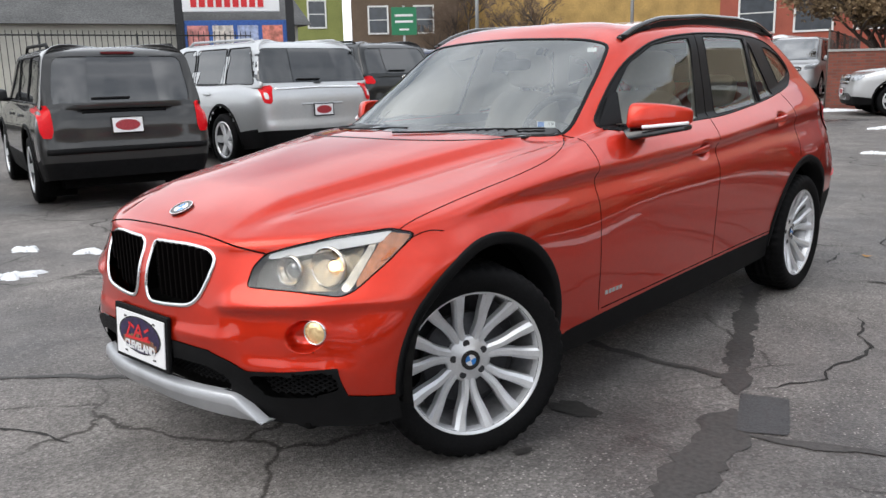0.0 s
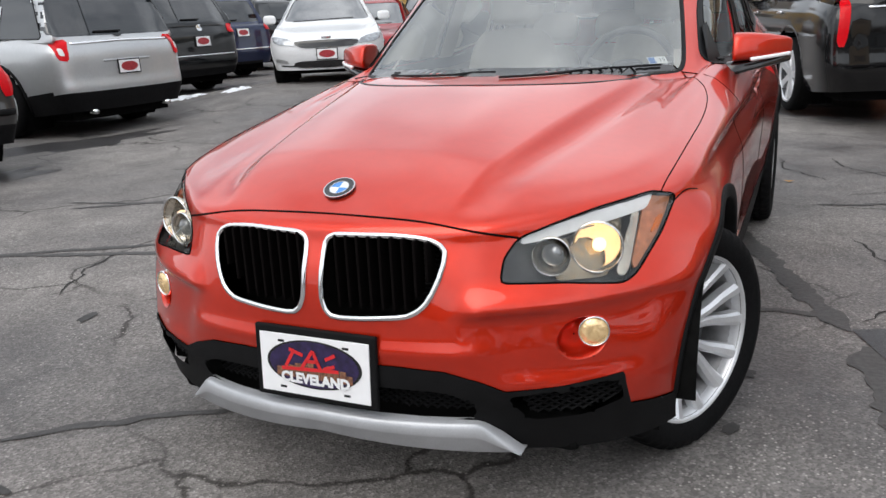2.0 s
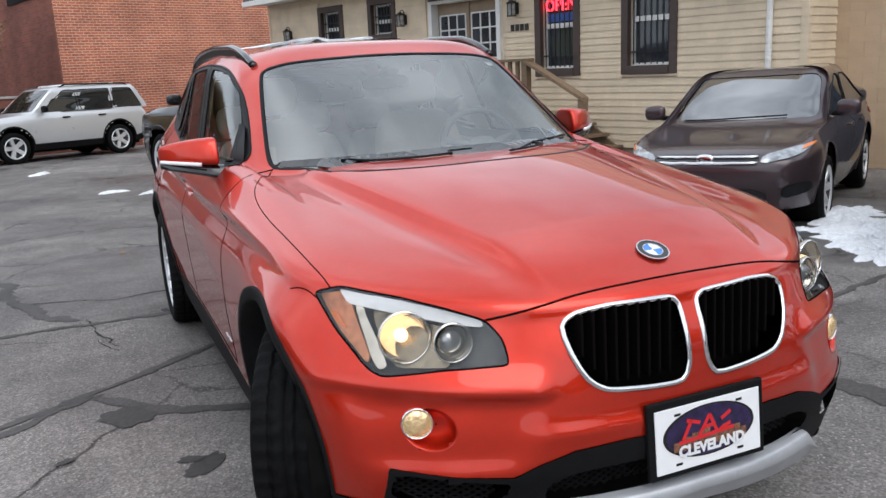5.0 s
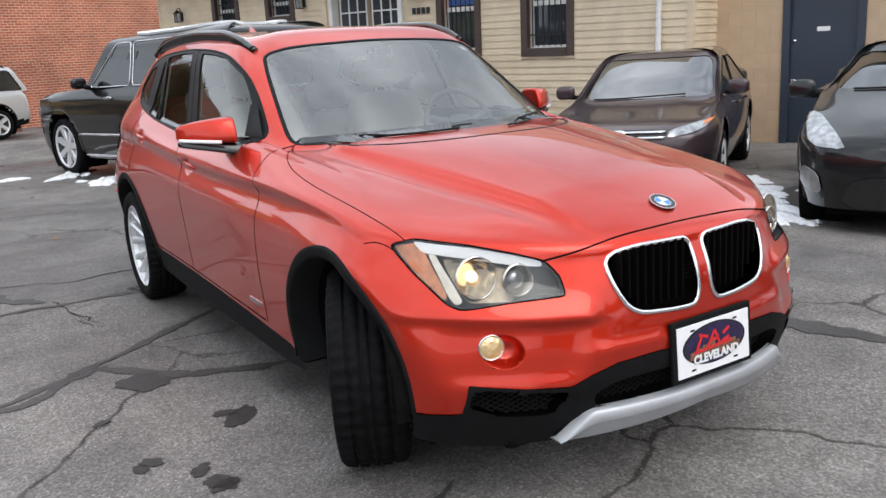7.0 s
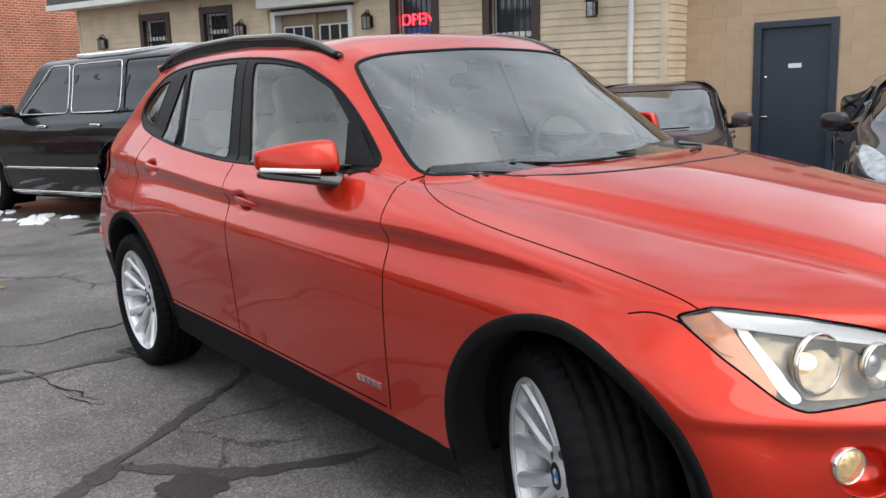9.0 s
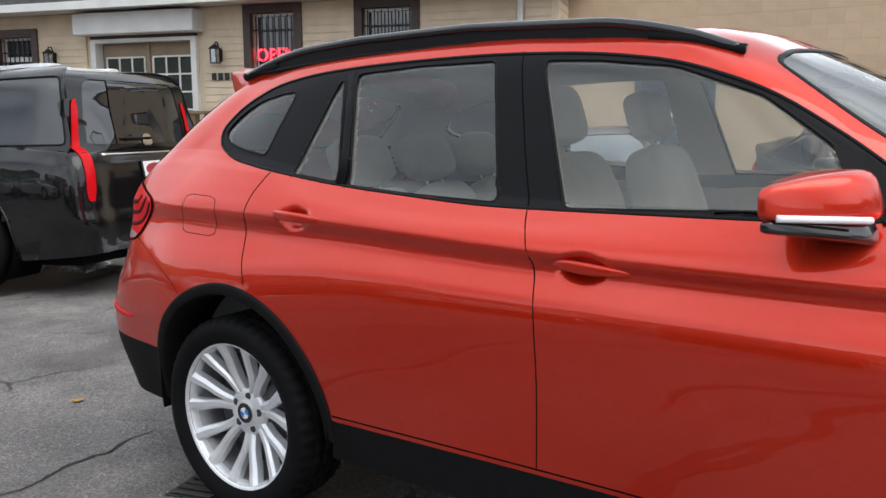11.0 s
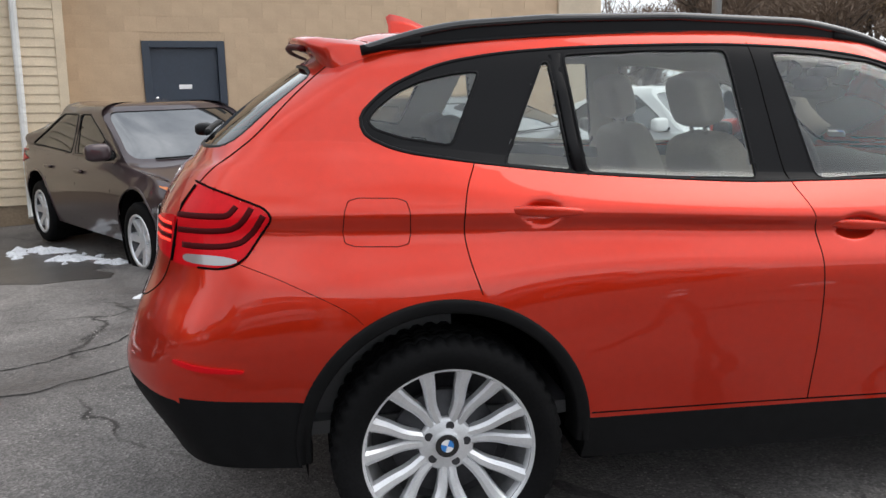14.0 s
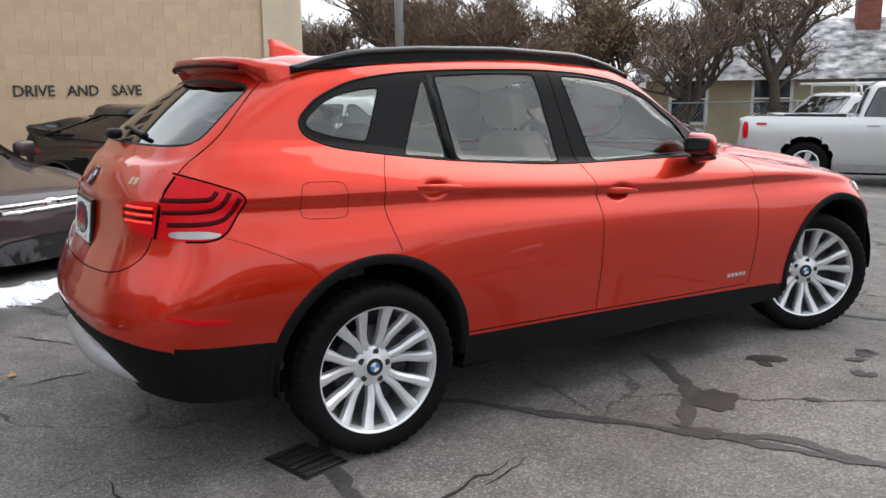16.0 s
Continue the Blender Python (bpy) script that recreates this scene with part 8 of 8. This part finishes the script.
for q in ((SD[0] - .06, SD[0] + .04, SD[2], SD[3] + .05), (SD[1] - .04, SD[1] + .06, SD[2], SD[3] + .05), (SD[0] + .04, SD[1] - .04, SD[3] - .04, SD[3] + .05)):
    lbox("door_frame", sd, M_BLUEDOOR, q[0], q[1], -.10, .02, q[2], q[3])
lbox("door_sign", sd, M_PLATEW, -.12, .05, -.049, -.044, 1.345, 1.405, "small white sign")
lump("lever", (.345, -.03, .69), (.05, .025, .012), M_CHROME, sd, .6, "chrome lever handle")
lump("lock", (.345, -.04, 1.23), (.022, .012, .022), M_CHROME, sd, .8)
M_LETTER = mat("black_wall_lettering", (0.02, 0.018, 0.016), 0.6, grain=.1, scale=40)
for word, sx in (("DRIVE", -2.09), ("AND", -2.79), ("SAVE", -3.465)):
    mt = Matrix.Translation((sx, .006, 1.385)) @ Matrix(((-1, 0, 0, 0), (0, 0, 1, 0), (0, 1, 0, 0), (0, 0, 0, 1)))
    text_mesh("slogan_word", word, .215, M_LETTER, shop, mt, "black painted word", .0015, bold=.004)
# a line of large painted bars above it
for k in range(12):
    lbox("letter_bar", shop, M_LETTER, -5.2 + .42 * k, -4.92 + .42 * k, .004, .012, 3.0, 3.42, "large dark painted bar")


# ---- brick buildings and walls to the north ----
def brick_mat(name, c1, c2, mortar, scale=1.0):
    m = bpy.data.materials.new(name)
    m.use_nodes = True
    n, l = m.node_tree.nodes, m.node_tree.links
    b = n["Principled BSDF"]
    co, mp, br = n.new("ShaderNodeTexCoord"), n.new("ShaderNodeMapping"), n.new("ShaderNodeTexBrick")
    sep, cmb, add = n.new("ShaderNodeSeparateXYZ"), n.new("ShaderNodeCombineXYZ"), n.new("ShaderNodeMath")
    l.new(co.outputs["Object"], sep.inputs[0])
    l.new(sep.outputs["X"], add.inputs[0])
    l.new(sep.outputs["Y"], add.inputs[1])
    l.new(add.outputs[0], cmb.inputs["X"])
    l.new(sep.outputs["Z"], cmb.inputs["Y"])
    l.new(cmb.outputs[0], br.inputs["Vector"])
    br.inputs["Color1"].default_value, br.inputs["Color2"].default_value, br.inputs["Mortar"].default_value = (*c1, 1), (*c2, 1), (*mortar, 1)
    br.inputs["Scale"].default_value = scale
    br.inputs["Brick Width"].default_value, br.inputs["Row Height"].default_value = .215, .076
    br.inputs["Mortar Size"].default_value, br.inputs["Bias"].default_value = .008, -.2
    no = n.new("ShaderNodeTexNoise")
    no.inputs["Scale"].default_value, no.inputs["Detail"].default_value = .8, 6
    l.new(co.outputs["Object"], no.inputs["Vector"])
    mr = n.new("ShaderNodeMapRange")
    mr.inputs["From Min"].default_value, mr.inputs["From Max"].default_value, mr.inputs["To Min"].default_value, mr.inputs["To Max"].default_value = .3, .7, .72, 1.22
    l.new(no.outputs["Fac"], mr.inputs["Value"])
    mx = n.new("ShaderNodeMix")
    mx.data_type, mx.blend_type, mx.inputs[0].default_value = "RGBA", "MULTIPLY", 1
    l.new(br.outputs["Color"], mx.inputs[6])
    l.new(mr.outputs["Result"], mx.inputs[7])
    l.new(mx.outputs[2], b.inputs["Base Color"])
    b.inputs["Roughness"].default_value = .85
    bp = n.new("ShaderNodeBump")
    bp.inputs["Strength"].default_value, bp.inputs["Distance"].default_value = .6, .012
    inv = n.new("ShaderNodeMath")
    inv.operation, inv.inputs[0].default_value = "SUBTRACT", 1
    l.new(br.outputs["Fac"], inv.inputs[1])
    l.new(inv.outputs[0], bp.inputs["Height"])
    l.new(bp.outputs["Normal"], b.inputs["Normal"])
    return m


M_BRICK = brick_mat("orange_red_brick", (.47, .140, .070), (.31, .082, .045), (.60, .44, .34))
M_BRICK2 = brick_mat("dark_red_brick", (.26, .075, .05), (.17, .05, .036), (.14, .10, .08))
M_REDWALL = mat("red_painted_wall", (0.33, 0.085, 0.055), 0.8, grain=0.12, scale=20, stain=0.15)
M_YELLOW = mat("ochre_painted_wall", (0.42, 0.27, 0.09), 0.8, grain=0.15, scale=12, stain=0.25)
M_OLIVE = mat("olive_painted_house", (0.22, 0.24, 0.07), 0.8, grain=0.1, scale=12, stain=0.1)
M_BROWNW = mat("brown_painted_house", (0.13, 0.09, 0.06), 0.8, grain=0.1, scale=12, stain=0.15)
M_PALE = mat("pale_siding_house", (0.52, 0.50, 0.44), 0.8, grain=0.06, scale=12, stain=0.1)


def simple_building(name, label, at, turn, w, d, h, wallmat, wins=(), roof=None, rise=0.0, z0=None, roofmat=None):
    """A house or block: wall, roof, windows with frames. Front on local y = 0, facing -y."""
    z = ground_z(*at) - .3 if z0 is None else z0
    b = thing(name, pose(at[0], at[1], z, 0, 0, turn), label, "building")
    lbox("wall", b, wallmat, 0, w, 0, d, 0, h, bevel=0)
    rm = roofmat or M_SHINGLE
    if rise:
        o = .35
        if roof == "side":
            v = [(-o, -o, h - .05), (w + o, -o, h - .05), (w + o, d + o, h - .05), (-o, d + o, h - .05), (-o, d / 2, h + rise), (w + o, d / 2, h + rise)]
            f = [(0, 1, 5, 4), (2, 3, 4, 5), (1, 2, 5), (3, 0, 4), (3, 2, 1, 0)]
        else:
            v = [(-o, -o, h - .05), (w + o, -o, h - .05), (w + o, d + o, h - .05), (-o, d + o, h - .05), (w / 2, -o, h + rise), (w / 2, d + o, h + rise)]
            f = [(0, 1, 4), (1, 2, 5, 4), (2, 3, 5), (3, 0, 4, 5), (3, 2, 1, 0)]
        mesh_object("roof", v, f, rm, b, smooth=False)
    else:
        lbox("parapet", b, rm, -.1, w + .1, -.1, d + .1, h, h + .15)
    for x0, x1, z0_, z1_ in wins:
        wn_ = lbox("window", b, M_PANE, x0, x1, -.03, .02, z0_, z1_, "dark window")
        for q in ((x0 - .09, x0, z0_ - .09, z1_ + .09), (x1, x1 + .09, z0_ - .09, z1_ + .09), (x0, x1, z1_, z1_ + .09), (x0, x1, z0_ - .09, z0_), (x0, x1, (z0_ + z1_) / 2 - .025, (z0_ + z1_) / 2 + .025)):
            lbox("frame", wn_, M_PAINTW, q[0], q[1], -.06, .02, q[2], q[3])
    return b


brick_house = simple_building("brick_building", "orange brick building with plain flank", (-1.4, 24.0), 22, 16, 10, 7.5, M_BRICK)
# thin layer over the west flank, in the darker of the two brick tones
lbox("side_wall", brick_house, M_BRICK2, -.05, -.004, -.0, 10, 0, 7.5, "darker-toned layer over the brick side wall")
# flat dark panel high on the flank
lbox("boarded_opening", brick_house, M_PLASTIC, -.09, -.05, .5, 3.2, 4.6, 7.2, "dark panel on the brick side wall")
low = thing("low_brick_wall", pose(-4.75, 21.0, ground_z(-4.75, 21) - .1, 0, 0, 22), "low dark red brick wall with stone coping", "wall")
lbox("brickwork", low, M_BRICK2, .0, 5.6, 0, .25, 0, 1.58, bevel=0)
lbox("coping", low, M_CONC, -.03, 5.63, -.03, .28, 1.58, 1.64, "pale stone coping")
simple_building("red_building", "long red painted brick building", (-15.5, 38.5), 4, 14, 10, 7, M_REDWALL, [(1.0 + 2.6 * k, 2.6 + 2.6 * k, 3.0, 4.8) for k in range(5)] + [(7.4, 8.5, .8, 1.8)])
simple_building("ochre_building", "ochre painted building beyond the lot", (-36, 38), 8, 20, 8, 6.5, M_YELLOW, [(2 + 3 * k, 3.4 + 3 * k, 2.2, 4.0) for k in range(6)])
simple_building("grey_roof_building", "pale building with grey shingle roof behind a fence", (-24.5, 1.0), 68, 15, 9, 2.7, M_PALE, roof="side", rise=2.4, z0=.2)
simple_building("olive_house", "olive green house with white-framed windows", (-38.5, 25.5), 50, 6.5, 7, 7, M_OLIVE, [(.8, 1.7, 1.2, 2.8), (2.6, 3.5, 1.2, 2.8), (4.6, 5.5, 1.2, 2.8), (.8, 1.7, 4, 5.4), (2.6, 3.5, 4, 5.4), (4.6, 5.5, 4, 5.4)], roof="end", rise=2.4, z0=0)
simple_building("brown_house", "brown timber shop house", (-33.6, 30.5), 48, 6, 7, 6.5, M_BROWNW, [(.6, 2.2, .6, 2.4), (3.2, 5.0, .6, 2.4), (1, 2, 3.6, 5), (3.6, 4.6, 3.6, 5)], roof="side", rise=1.8, z0=0)
simple_building("white_house", "white clapboard house behind the lot", (-31.5, 39.5), 35, 7, 7, 6, M_PALE, [(1, 2, 1.2, 2.8), (3.5, 4.5, 1.2, 2.8), (1, 2, 3.8, 5.2), (5, 6, 3.8, 5.2)], roof="end", rise=2.4, z0=0)
snowroof = mat("snowy_shingles", (.30, .30, .31), .9, grain=.9, scale=3.0, bump=.4, stain=.5)
hs = simple_building("small_house", "small yellowish house with snow on its roof", (15.5, -15.2), 219, 10, 8, 2.2, mat("faded_yellow_siding", (.40, .35, .22), .8, grain=.08, scale=14, stain=.15), [(.8, 1.8, .9, 2.3), (3.2, 4.2, .9, 2.3), (6, 7, .9, 2.3)], "side", 1.9, z0=-.8, roofmat=snowroof)
lbox("chimney", hs, M_BRICK2, 6.2, 6.9, 3, 3.7, 3.5, 6.1, "brick chimney")
simple_building("dark_roof_house", "dark-roofed house beyond the block building", (26, -5.0), 100, 4, 5, 2.4, M_PALE, (), "side", 1.3, z0=-.5)
simple_building("brown_building", "dull brown brick building across the street", (9, -46), 180, 22, 10, 5, M_BRICK2, [(2 + 4 * k, 4 + 4 * k, 1, 3) for k in range(5)], z0=-.5)


# ---- fences, signs, pole ----
def fence(name, label, a, b, h, gap, solid, z0, mesh=True):
    """Posts, rails and either iron pickets or a woven wire mesh."""
    a, b = Vector((*a, 0)), Vector((*b, 0))
    L = (b - a).length
    d = (b - a).normalized()
    fr = Matrix(((d.x, -d.y, 0, a.x), (d.y, d.x, 0, a.y), (0, 0, 1, z0), (0, 0, 0, 1)))
    t = thing(name, fr, label, "fence")
    for k in range(int(L / 2.4) + 1):
        v, f = sweep([(2.4 * k, 0, -.2), (2.4 * k, 0, h + .05)], .03, False, 8)
        mesh_object("post", v, f, solid, t)
    for z in (h, .12):
        v, f = sweep([(0, 0, z), (L, 0, z)], .02, False, 6)
        mesh_object("rail", v, f, solid, t)
    bm = bmesh.new()
    if mesh:
        k = -h
        while k < L:
            for s in (1, -1):
                x0, x1 = (k, k + h) if s > 0 else (k + h, k)
                z_a, z_b = 0.0, h
                c0, c1 = (max(0, min(L, x0)), max(0, min(L, x1)))
                if abs(x1 - x0) > 1e-6 and c0 != c1:
                    za, zb_ = (c0 - x0) / (x1 - x0) * h, (c1 - x0) / (x1 - x0) * h
                    q = [bm.verts.new(p) for p in ((c0, -.003, za), (c1, -.003, zb_), (c1, .003, zb_ + .006), (c0, .003, za + .006))]
                    bm.faces.new(q)
            k += gap
    else:
        me = bpy.data.meshes.new("picket")
        box(bm, -.009, .009, -.009, .009, .05, h + .12).to_mesh(me)
        me.materials.append(solid)
        for q in range(int(L / gap) + 1):
            o = new("picket", me)
            o.parent, o.location = t, (q * gap, 0, 0)
        bm.free()
        return t
    part("wire_mesh", bm, solid, t)
    return t


M_GALV = mat("galvanised_steel", (.34, .35, .35), .45, .6, grain=.1, scale=50)
M_RUST = mat("dull_rusty_wire", (.10, .085, .075), .7, .3, grain=.2, scale=50)
fence("chain_link_fence", "rusty chain-link fence beside the brick wall", (-4.8, 21.1), (-7.4, 33), 2.0, .16, M_RUST, .15)
fence("iron_fence", "black iron picket fence at the lot's edge", (-7.6, 33.5), (-17, 34.5), 1.9, .16, M_IRON, .2, False)
fence("iron_fence", "black iron picket fence before the grey-roofed building", (-22.4, -2), (-18.0, 12.5), 2.2, .15, M_IRON, .25, False)
fence("chain_link_fence", "galvanised chain-link fence along the street", (13.8, -9.0), (6.0, -22.0), 1.25, .12, M_GALV, -.45)
sign = thing("dealer_sign", pose(-19.2, 12.6, .2, 0, 0, 55), "white sign with red bars above blue posters", "sign")
lbox("sign_panel", sign, M_PLATEW, -1.3, 1.5, -.1, .1, 3.0, 4.2, "white sign panel")
for k in range(9):
    lbox("red_bar", sign, M_REDPRINT, -1.05 + .24 * k, -.88 + .24 * k, -.115, -.10, 3.12, 3.40)
lbox("poster_board", sign, M_SIGNBLUE, -1.3, 1.7, -.05, .05, 1.5, 2.75, "blue poster board")
for k in range(4):
    lbox("poster", sign, mat("poster_print_%d" % k, ((.5, .2, .18), (.55, .5, .45), (.3, .35, .5), (.6, .2, .15))[k], .5, grain=.5, scale=8), -1.2 + .72 * k, -.6 + .72 * k, -.06, -.05, 1.65, 2.6)
for x in (-1.4, 1.8):
    lbox("post", sign, M_IRON, x - .12, x + .12, -.1, .1, -.5, 4.2)
ss = thing("street_sign", pose(-17.5, 18.3, .2, 0, 0, 48), "green direction sign on a post", "sign")
lbox("panel", ss, mat("green_sign", (.02, .20, .09), .5), -.42, .42, -.02, .02, 2.35, 3.25)
for k in range(2):
    lbox("bar", ss, M_PLATEW, -.3, .3, -.028, -.02, 2.95 - .2 * k, 3.02 - .2 * k)
lbox("arrow", ss, M_PLATEW, -.16, .16, -.028, -.02, 2.5, 2.56)
v, f = sweep([(0, .04, -.4), (0, .04, 3.3)], .04, False, 8)
mesh_object("post", v, f, M_GALV, ss)
for x, y, h, nm in ((12.36, -4.69, 9, "pale steel light pole behind the cars"), (-19.5, 37.0, 9, "pale utility pole by the ochre building"), (-24, 30, 9, "utility pole beyond the lot")):
    pl = thing("light_pole", pose(x, y, ground_z(x, y) - .2), nm, "pole")
    v, f = sweep([(0, 0, 0), (0, 0, h)], .09, False, 12)
    mesh_object("shaft", v, f, M_GALV, pl)
    part("base_plate", box(bmesh.new(), -.2, .2, -.2, .2, 0, .22, .02), M_CONC, pl)


# ---- trees ----
M_BARK = mat("grey_brown_bark", (0.075, 0.058, 0.046), 0.9, grain=0.35, scale=18, bump=0.5, stain=0.2)
M_TWIG = mat("brown_twigs", (0.15, 0.105, 0.075), 0.9, grain=0.3, scale=8)
M_LEAF = mat("dry_brown_leaves", (0.22, 0.15, 0.08), 0.8, grain=0.4, scale=5, stain=0.3)


def tree(x, y, h, seed, leaves=0, label="bare winter tree with fine brown twigs", spread=.55, z0=None, low=.30):
    rnd = random.Random(seed)
    t = thing("tree", pose(x, y, (ground_z(x, y) if z0 is None else z0) - .15), label, "tree", "trees")
    tv, tf, wv, wf, lv, lf = [], [], [], [], [], []

    def limb(p, d, length, r, depth):
        n = 5 if depth < 3 else 3
        pts = [p]
        for k in range(n):
            d = (d + Vector((rnd.uniform(-1, 1), rnd.uniform(-1, 1), rnd.uniform(-.5, .8))) * .17).normalized()
            p = p + d * (length / n)
            pts.append(p)
        if depth < 4:
            sides = 7 if depth < 2 else 4
            o = len(tv)
            for k, q in enumerate(pts):
                rr = r * (1 - .42 * k / n)
                a = d.orthogonal().normalized()
                b = d.cross(a)
                for s in range(sides):
                    w = 2 * math.pi * s / sides
                    tv.append(q + (a * math.cos(w) + b * math.sin(w)) * rr)
            for k in range(n):
                for s in range(sides):
                    e = (s + 1) % sides
                    tf.append((o + k * sides + s, o + k * sides + e, o + (k + 1) * sides + e, o + (k + 1) * sides + s))
        else:
            o = len(wv)
            a = d.orthogonal().normalized() * max(r, .008)
            for q in pts:
                wv.extend((q - a, q + a, q + d.cross(a)))
            for k in range(n):
                for s in range(3):
                    e = (s + 1) % 3
                    wf.append((o + 3 * k + s, o + 3 * k + e, o + 3 * k + 3 + e, o + 3 * k + 3 + s))
            for _ in range(leaves):
                c = pts[-1] + Vector((rnd.uniform(-1, 1), rnd.uniform(-1, 1), rnd.uniform(-1, 1))) * .22
                u = Vector((rnd.uniform(-1, 1), rnd.uniform(-1, 1), rnd.uniform(-1, 1))).normalized()
                w2 = u.orthogonal().normalized()
                s = rnd.uniform(.035, .075)
                o2 = len(lv)
                lv.extend((c - u * s, c + w2 * s * .5, c + u * s, c - w2 * s * .5))
                lf.append((o2, o2 + 1, o2 + 2, o2 + 3))
        if depth < 6:
            for k in range(4 if depth in (1, 2) else 6 if depth == 5 else 3):
                at_ = pts[rnd.randint(max(1, n // 2), n)]
                turn = Vector((rnd.uniform(-1, 1), rnd.uniform(-1, 1), rnd.uniform(-.15, .6))).normalized()
                limb(at_, (d * (1 - spread) + turn * spread).normalized(), length * rnd.uniform(.58, .8), r * .55, depth + 1)

    limb(Vector((0, 0, 0)), Vector((rnd.uniform(-.1, .1), rnd.uniform(-.1, .1), 1)), h * low, h * .020, 0)
    mesh_object("trunk", tv, tf, M_BARK, t)
    mesh_object("crown", wv, wf, M_TWIG, t, "fine brown twigs", smooth=False)
    if leaves:
        mesh_object("foliage", lv, lf, M_LEAF, t, "dry brown leaves", smooth=False)
    return t


GROVE = [tree(19.5, -6.0, 11, 20, 0, z0=-.5, low=.20), tree(18.2, -13.0, 10, 21, 0, z0=-.5, low=.17), tree(12.3, -13.4, 11, 22, 0, z0=-.6, low=.24), tree(14.4, -12.6, 9, 23, 1, z0=-.6, low=.20), tree(10.4, -14.8, 10, 24, 0, z0=-.6, low=.22)]
rnt = random.Random(11)
for k, (x, y) in enumerate(((23.4, -9.4), (18.8, -8.6), (21.5, -12.5), (24.5, -14.5), (20.8, -18.2), (21.9, -22.8), (19.8, -27.5), (24, -19), (27, -12), (28, -17), (26, -24), (16.0, -30.5), (13.0, -29.4), (9.2, -26.0), (7.0, -22.5), (8.7, -17.6), (22.0, -7.2), (30, -9),
                            (31, -21), (23, -31), (16.6, -10.4), (20.3, -15.4), (5.2, -24.0), (10.8, -31.0))):
    sc_ = rnt.uniform(.9, 1.4)
    copy_thing(GROVE[k % 5], pose(x, y, -.7, 0, 0, rnt.uniform(0, 360)) @ Matrix.Diagonal((sc_, sc_, sc_, 1)))
tree(-4.2, 24.6, 7.2, 7, 9, "small oak holding dry brown leaves behind a brick wall", .6)
tree(-23, 33, 8, 9)
tree(-28, 34, 9, 12)

# ---- snow, litter ----
SNOWS = [(4.55, 9.3, .55, .30), (4.75, 8.6, .55, .30), (4.95, 8.0, .45, .22), (5.15, 7.5, .35, .12), (4.35, 8.4, .35, .2), (4.3, 7.25, .18, .08), (4.1, 9.7, .5, .25), (2.9, 4.0, .34, .18), (3.05, 3.55, .30, .18), (2.75, 3.75, .26, .14), (3.2, 3.2, .3, .14), (5.5, 5.75, .34, .10), (4.9, 5.3, .26, .09), (4.42, 4.88, .16, .08),
         (4.9, 3.0, .40, .2), (4.55, 2.5, .45, .25), (4.0, 2.0, .38, .2), (3.6, 1.6, .30, .16), (5.3, 3.3, .35, .2), (-3.3, -.02, .16, .05), (-3.65, .68, .14, .05), (-4.15, .42, .12, .05), (-8.0, 7.9, .3, .1), (-7.1, 8.2, .2, .08), (2.3, 8.7, .35, .1), (2.4, 6.9, .3, .12), (-.9, 11.0, .2, .08), (-.2, 10.6, .3, .1), (.1, 9.4, .4, .12), (-.1, 10.9, .3, .1),
         (-6.2, 22.2, 1.2, .25), (-8.6, 23.5, 1.6, .25), (-4.6, 20.4, .8, .2), (-2.0, 15.7, .3, .08), (-11.5, 24.5, 1.4, .25), (8.4, -9.6, 1.2, .3), (10.5, -11.5, 1.5, .35)]
rnd_ = random.Random(3)
for k, (x, y, r, sq) in enumerate(SNOWS):
    blot("snow_patch", x, y, r, M_SNOW, "ragged patch of old white snow", .006, k + 60, min(1, sq / r + .15), .8 + rnd_.uniform(-.5, .5), 1.0, .03 + .04 * min(1, r))
    for q in range(5 if r > .2 and x * x + y * y < 140 else 0):
        an = rnd_.uniform(0, 6.28)
        blot("snow_patch", x + math.cos(an) * r * rnd_.uniform(.7, 1.25), y + math.sin(an) * r * rnd_.uniform(.6, 1.1), r * rnd_.uniform(.10, .28), M_SNOW, "small ragged scrap of old snow", .006, k * 7 + q + 200, .7, an, 1.0, .025)
M_LEAF2 = mat("fallen_yellow_leaf", (.45, .22, .04), .7, grain=.2, scale=60)
for k, (x, y) in enumerate(((.94, 3.89), (-1.03, 5.4), (-.47, 4.37), (.5, -1.6), (-1.9, .9))):
    bm = bmesh.new()
    pts = [(.032 * math.cos(a) * (1 + .3 * math.cos(5 * a)), .019 * math.sin(a)) for a in np.linspace(0, 2 * math.pi, 17)[:-1]]
    vs = [bm.verts.new((px, py, .008 + .012 * abs(px) / .05)) for px, py in pts]
    bm.faces.new(vs)
    lf_ = part("fallen_leaf", bm, M_LEAF2, None)
    lf_.matrix_world = pose(x, y, ground_z(x, y), 0, 0, k * 70)
    tagged(lf_, "small yellow brown leaf lying on asphalt", "leaf", "fallen leaves")
drain = thing("drain_grate", pose(-.76, 3.04, ground_z(-.76, 3.04), 0, 0, 15), "small dark iron drain grate set in asphalt", "drain")
part("grate_frame", boxes((-.13, .13, -.10, .10, -.02, .006), bevel=.003), M_IRON, drain)
for k in range(6):
    part("grate_bar", boxes((-.115 + .042 * k, -.09 + .042 * k, -.085, .085, .0065, .012), bevel=.002), M_OIL, drain)
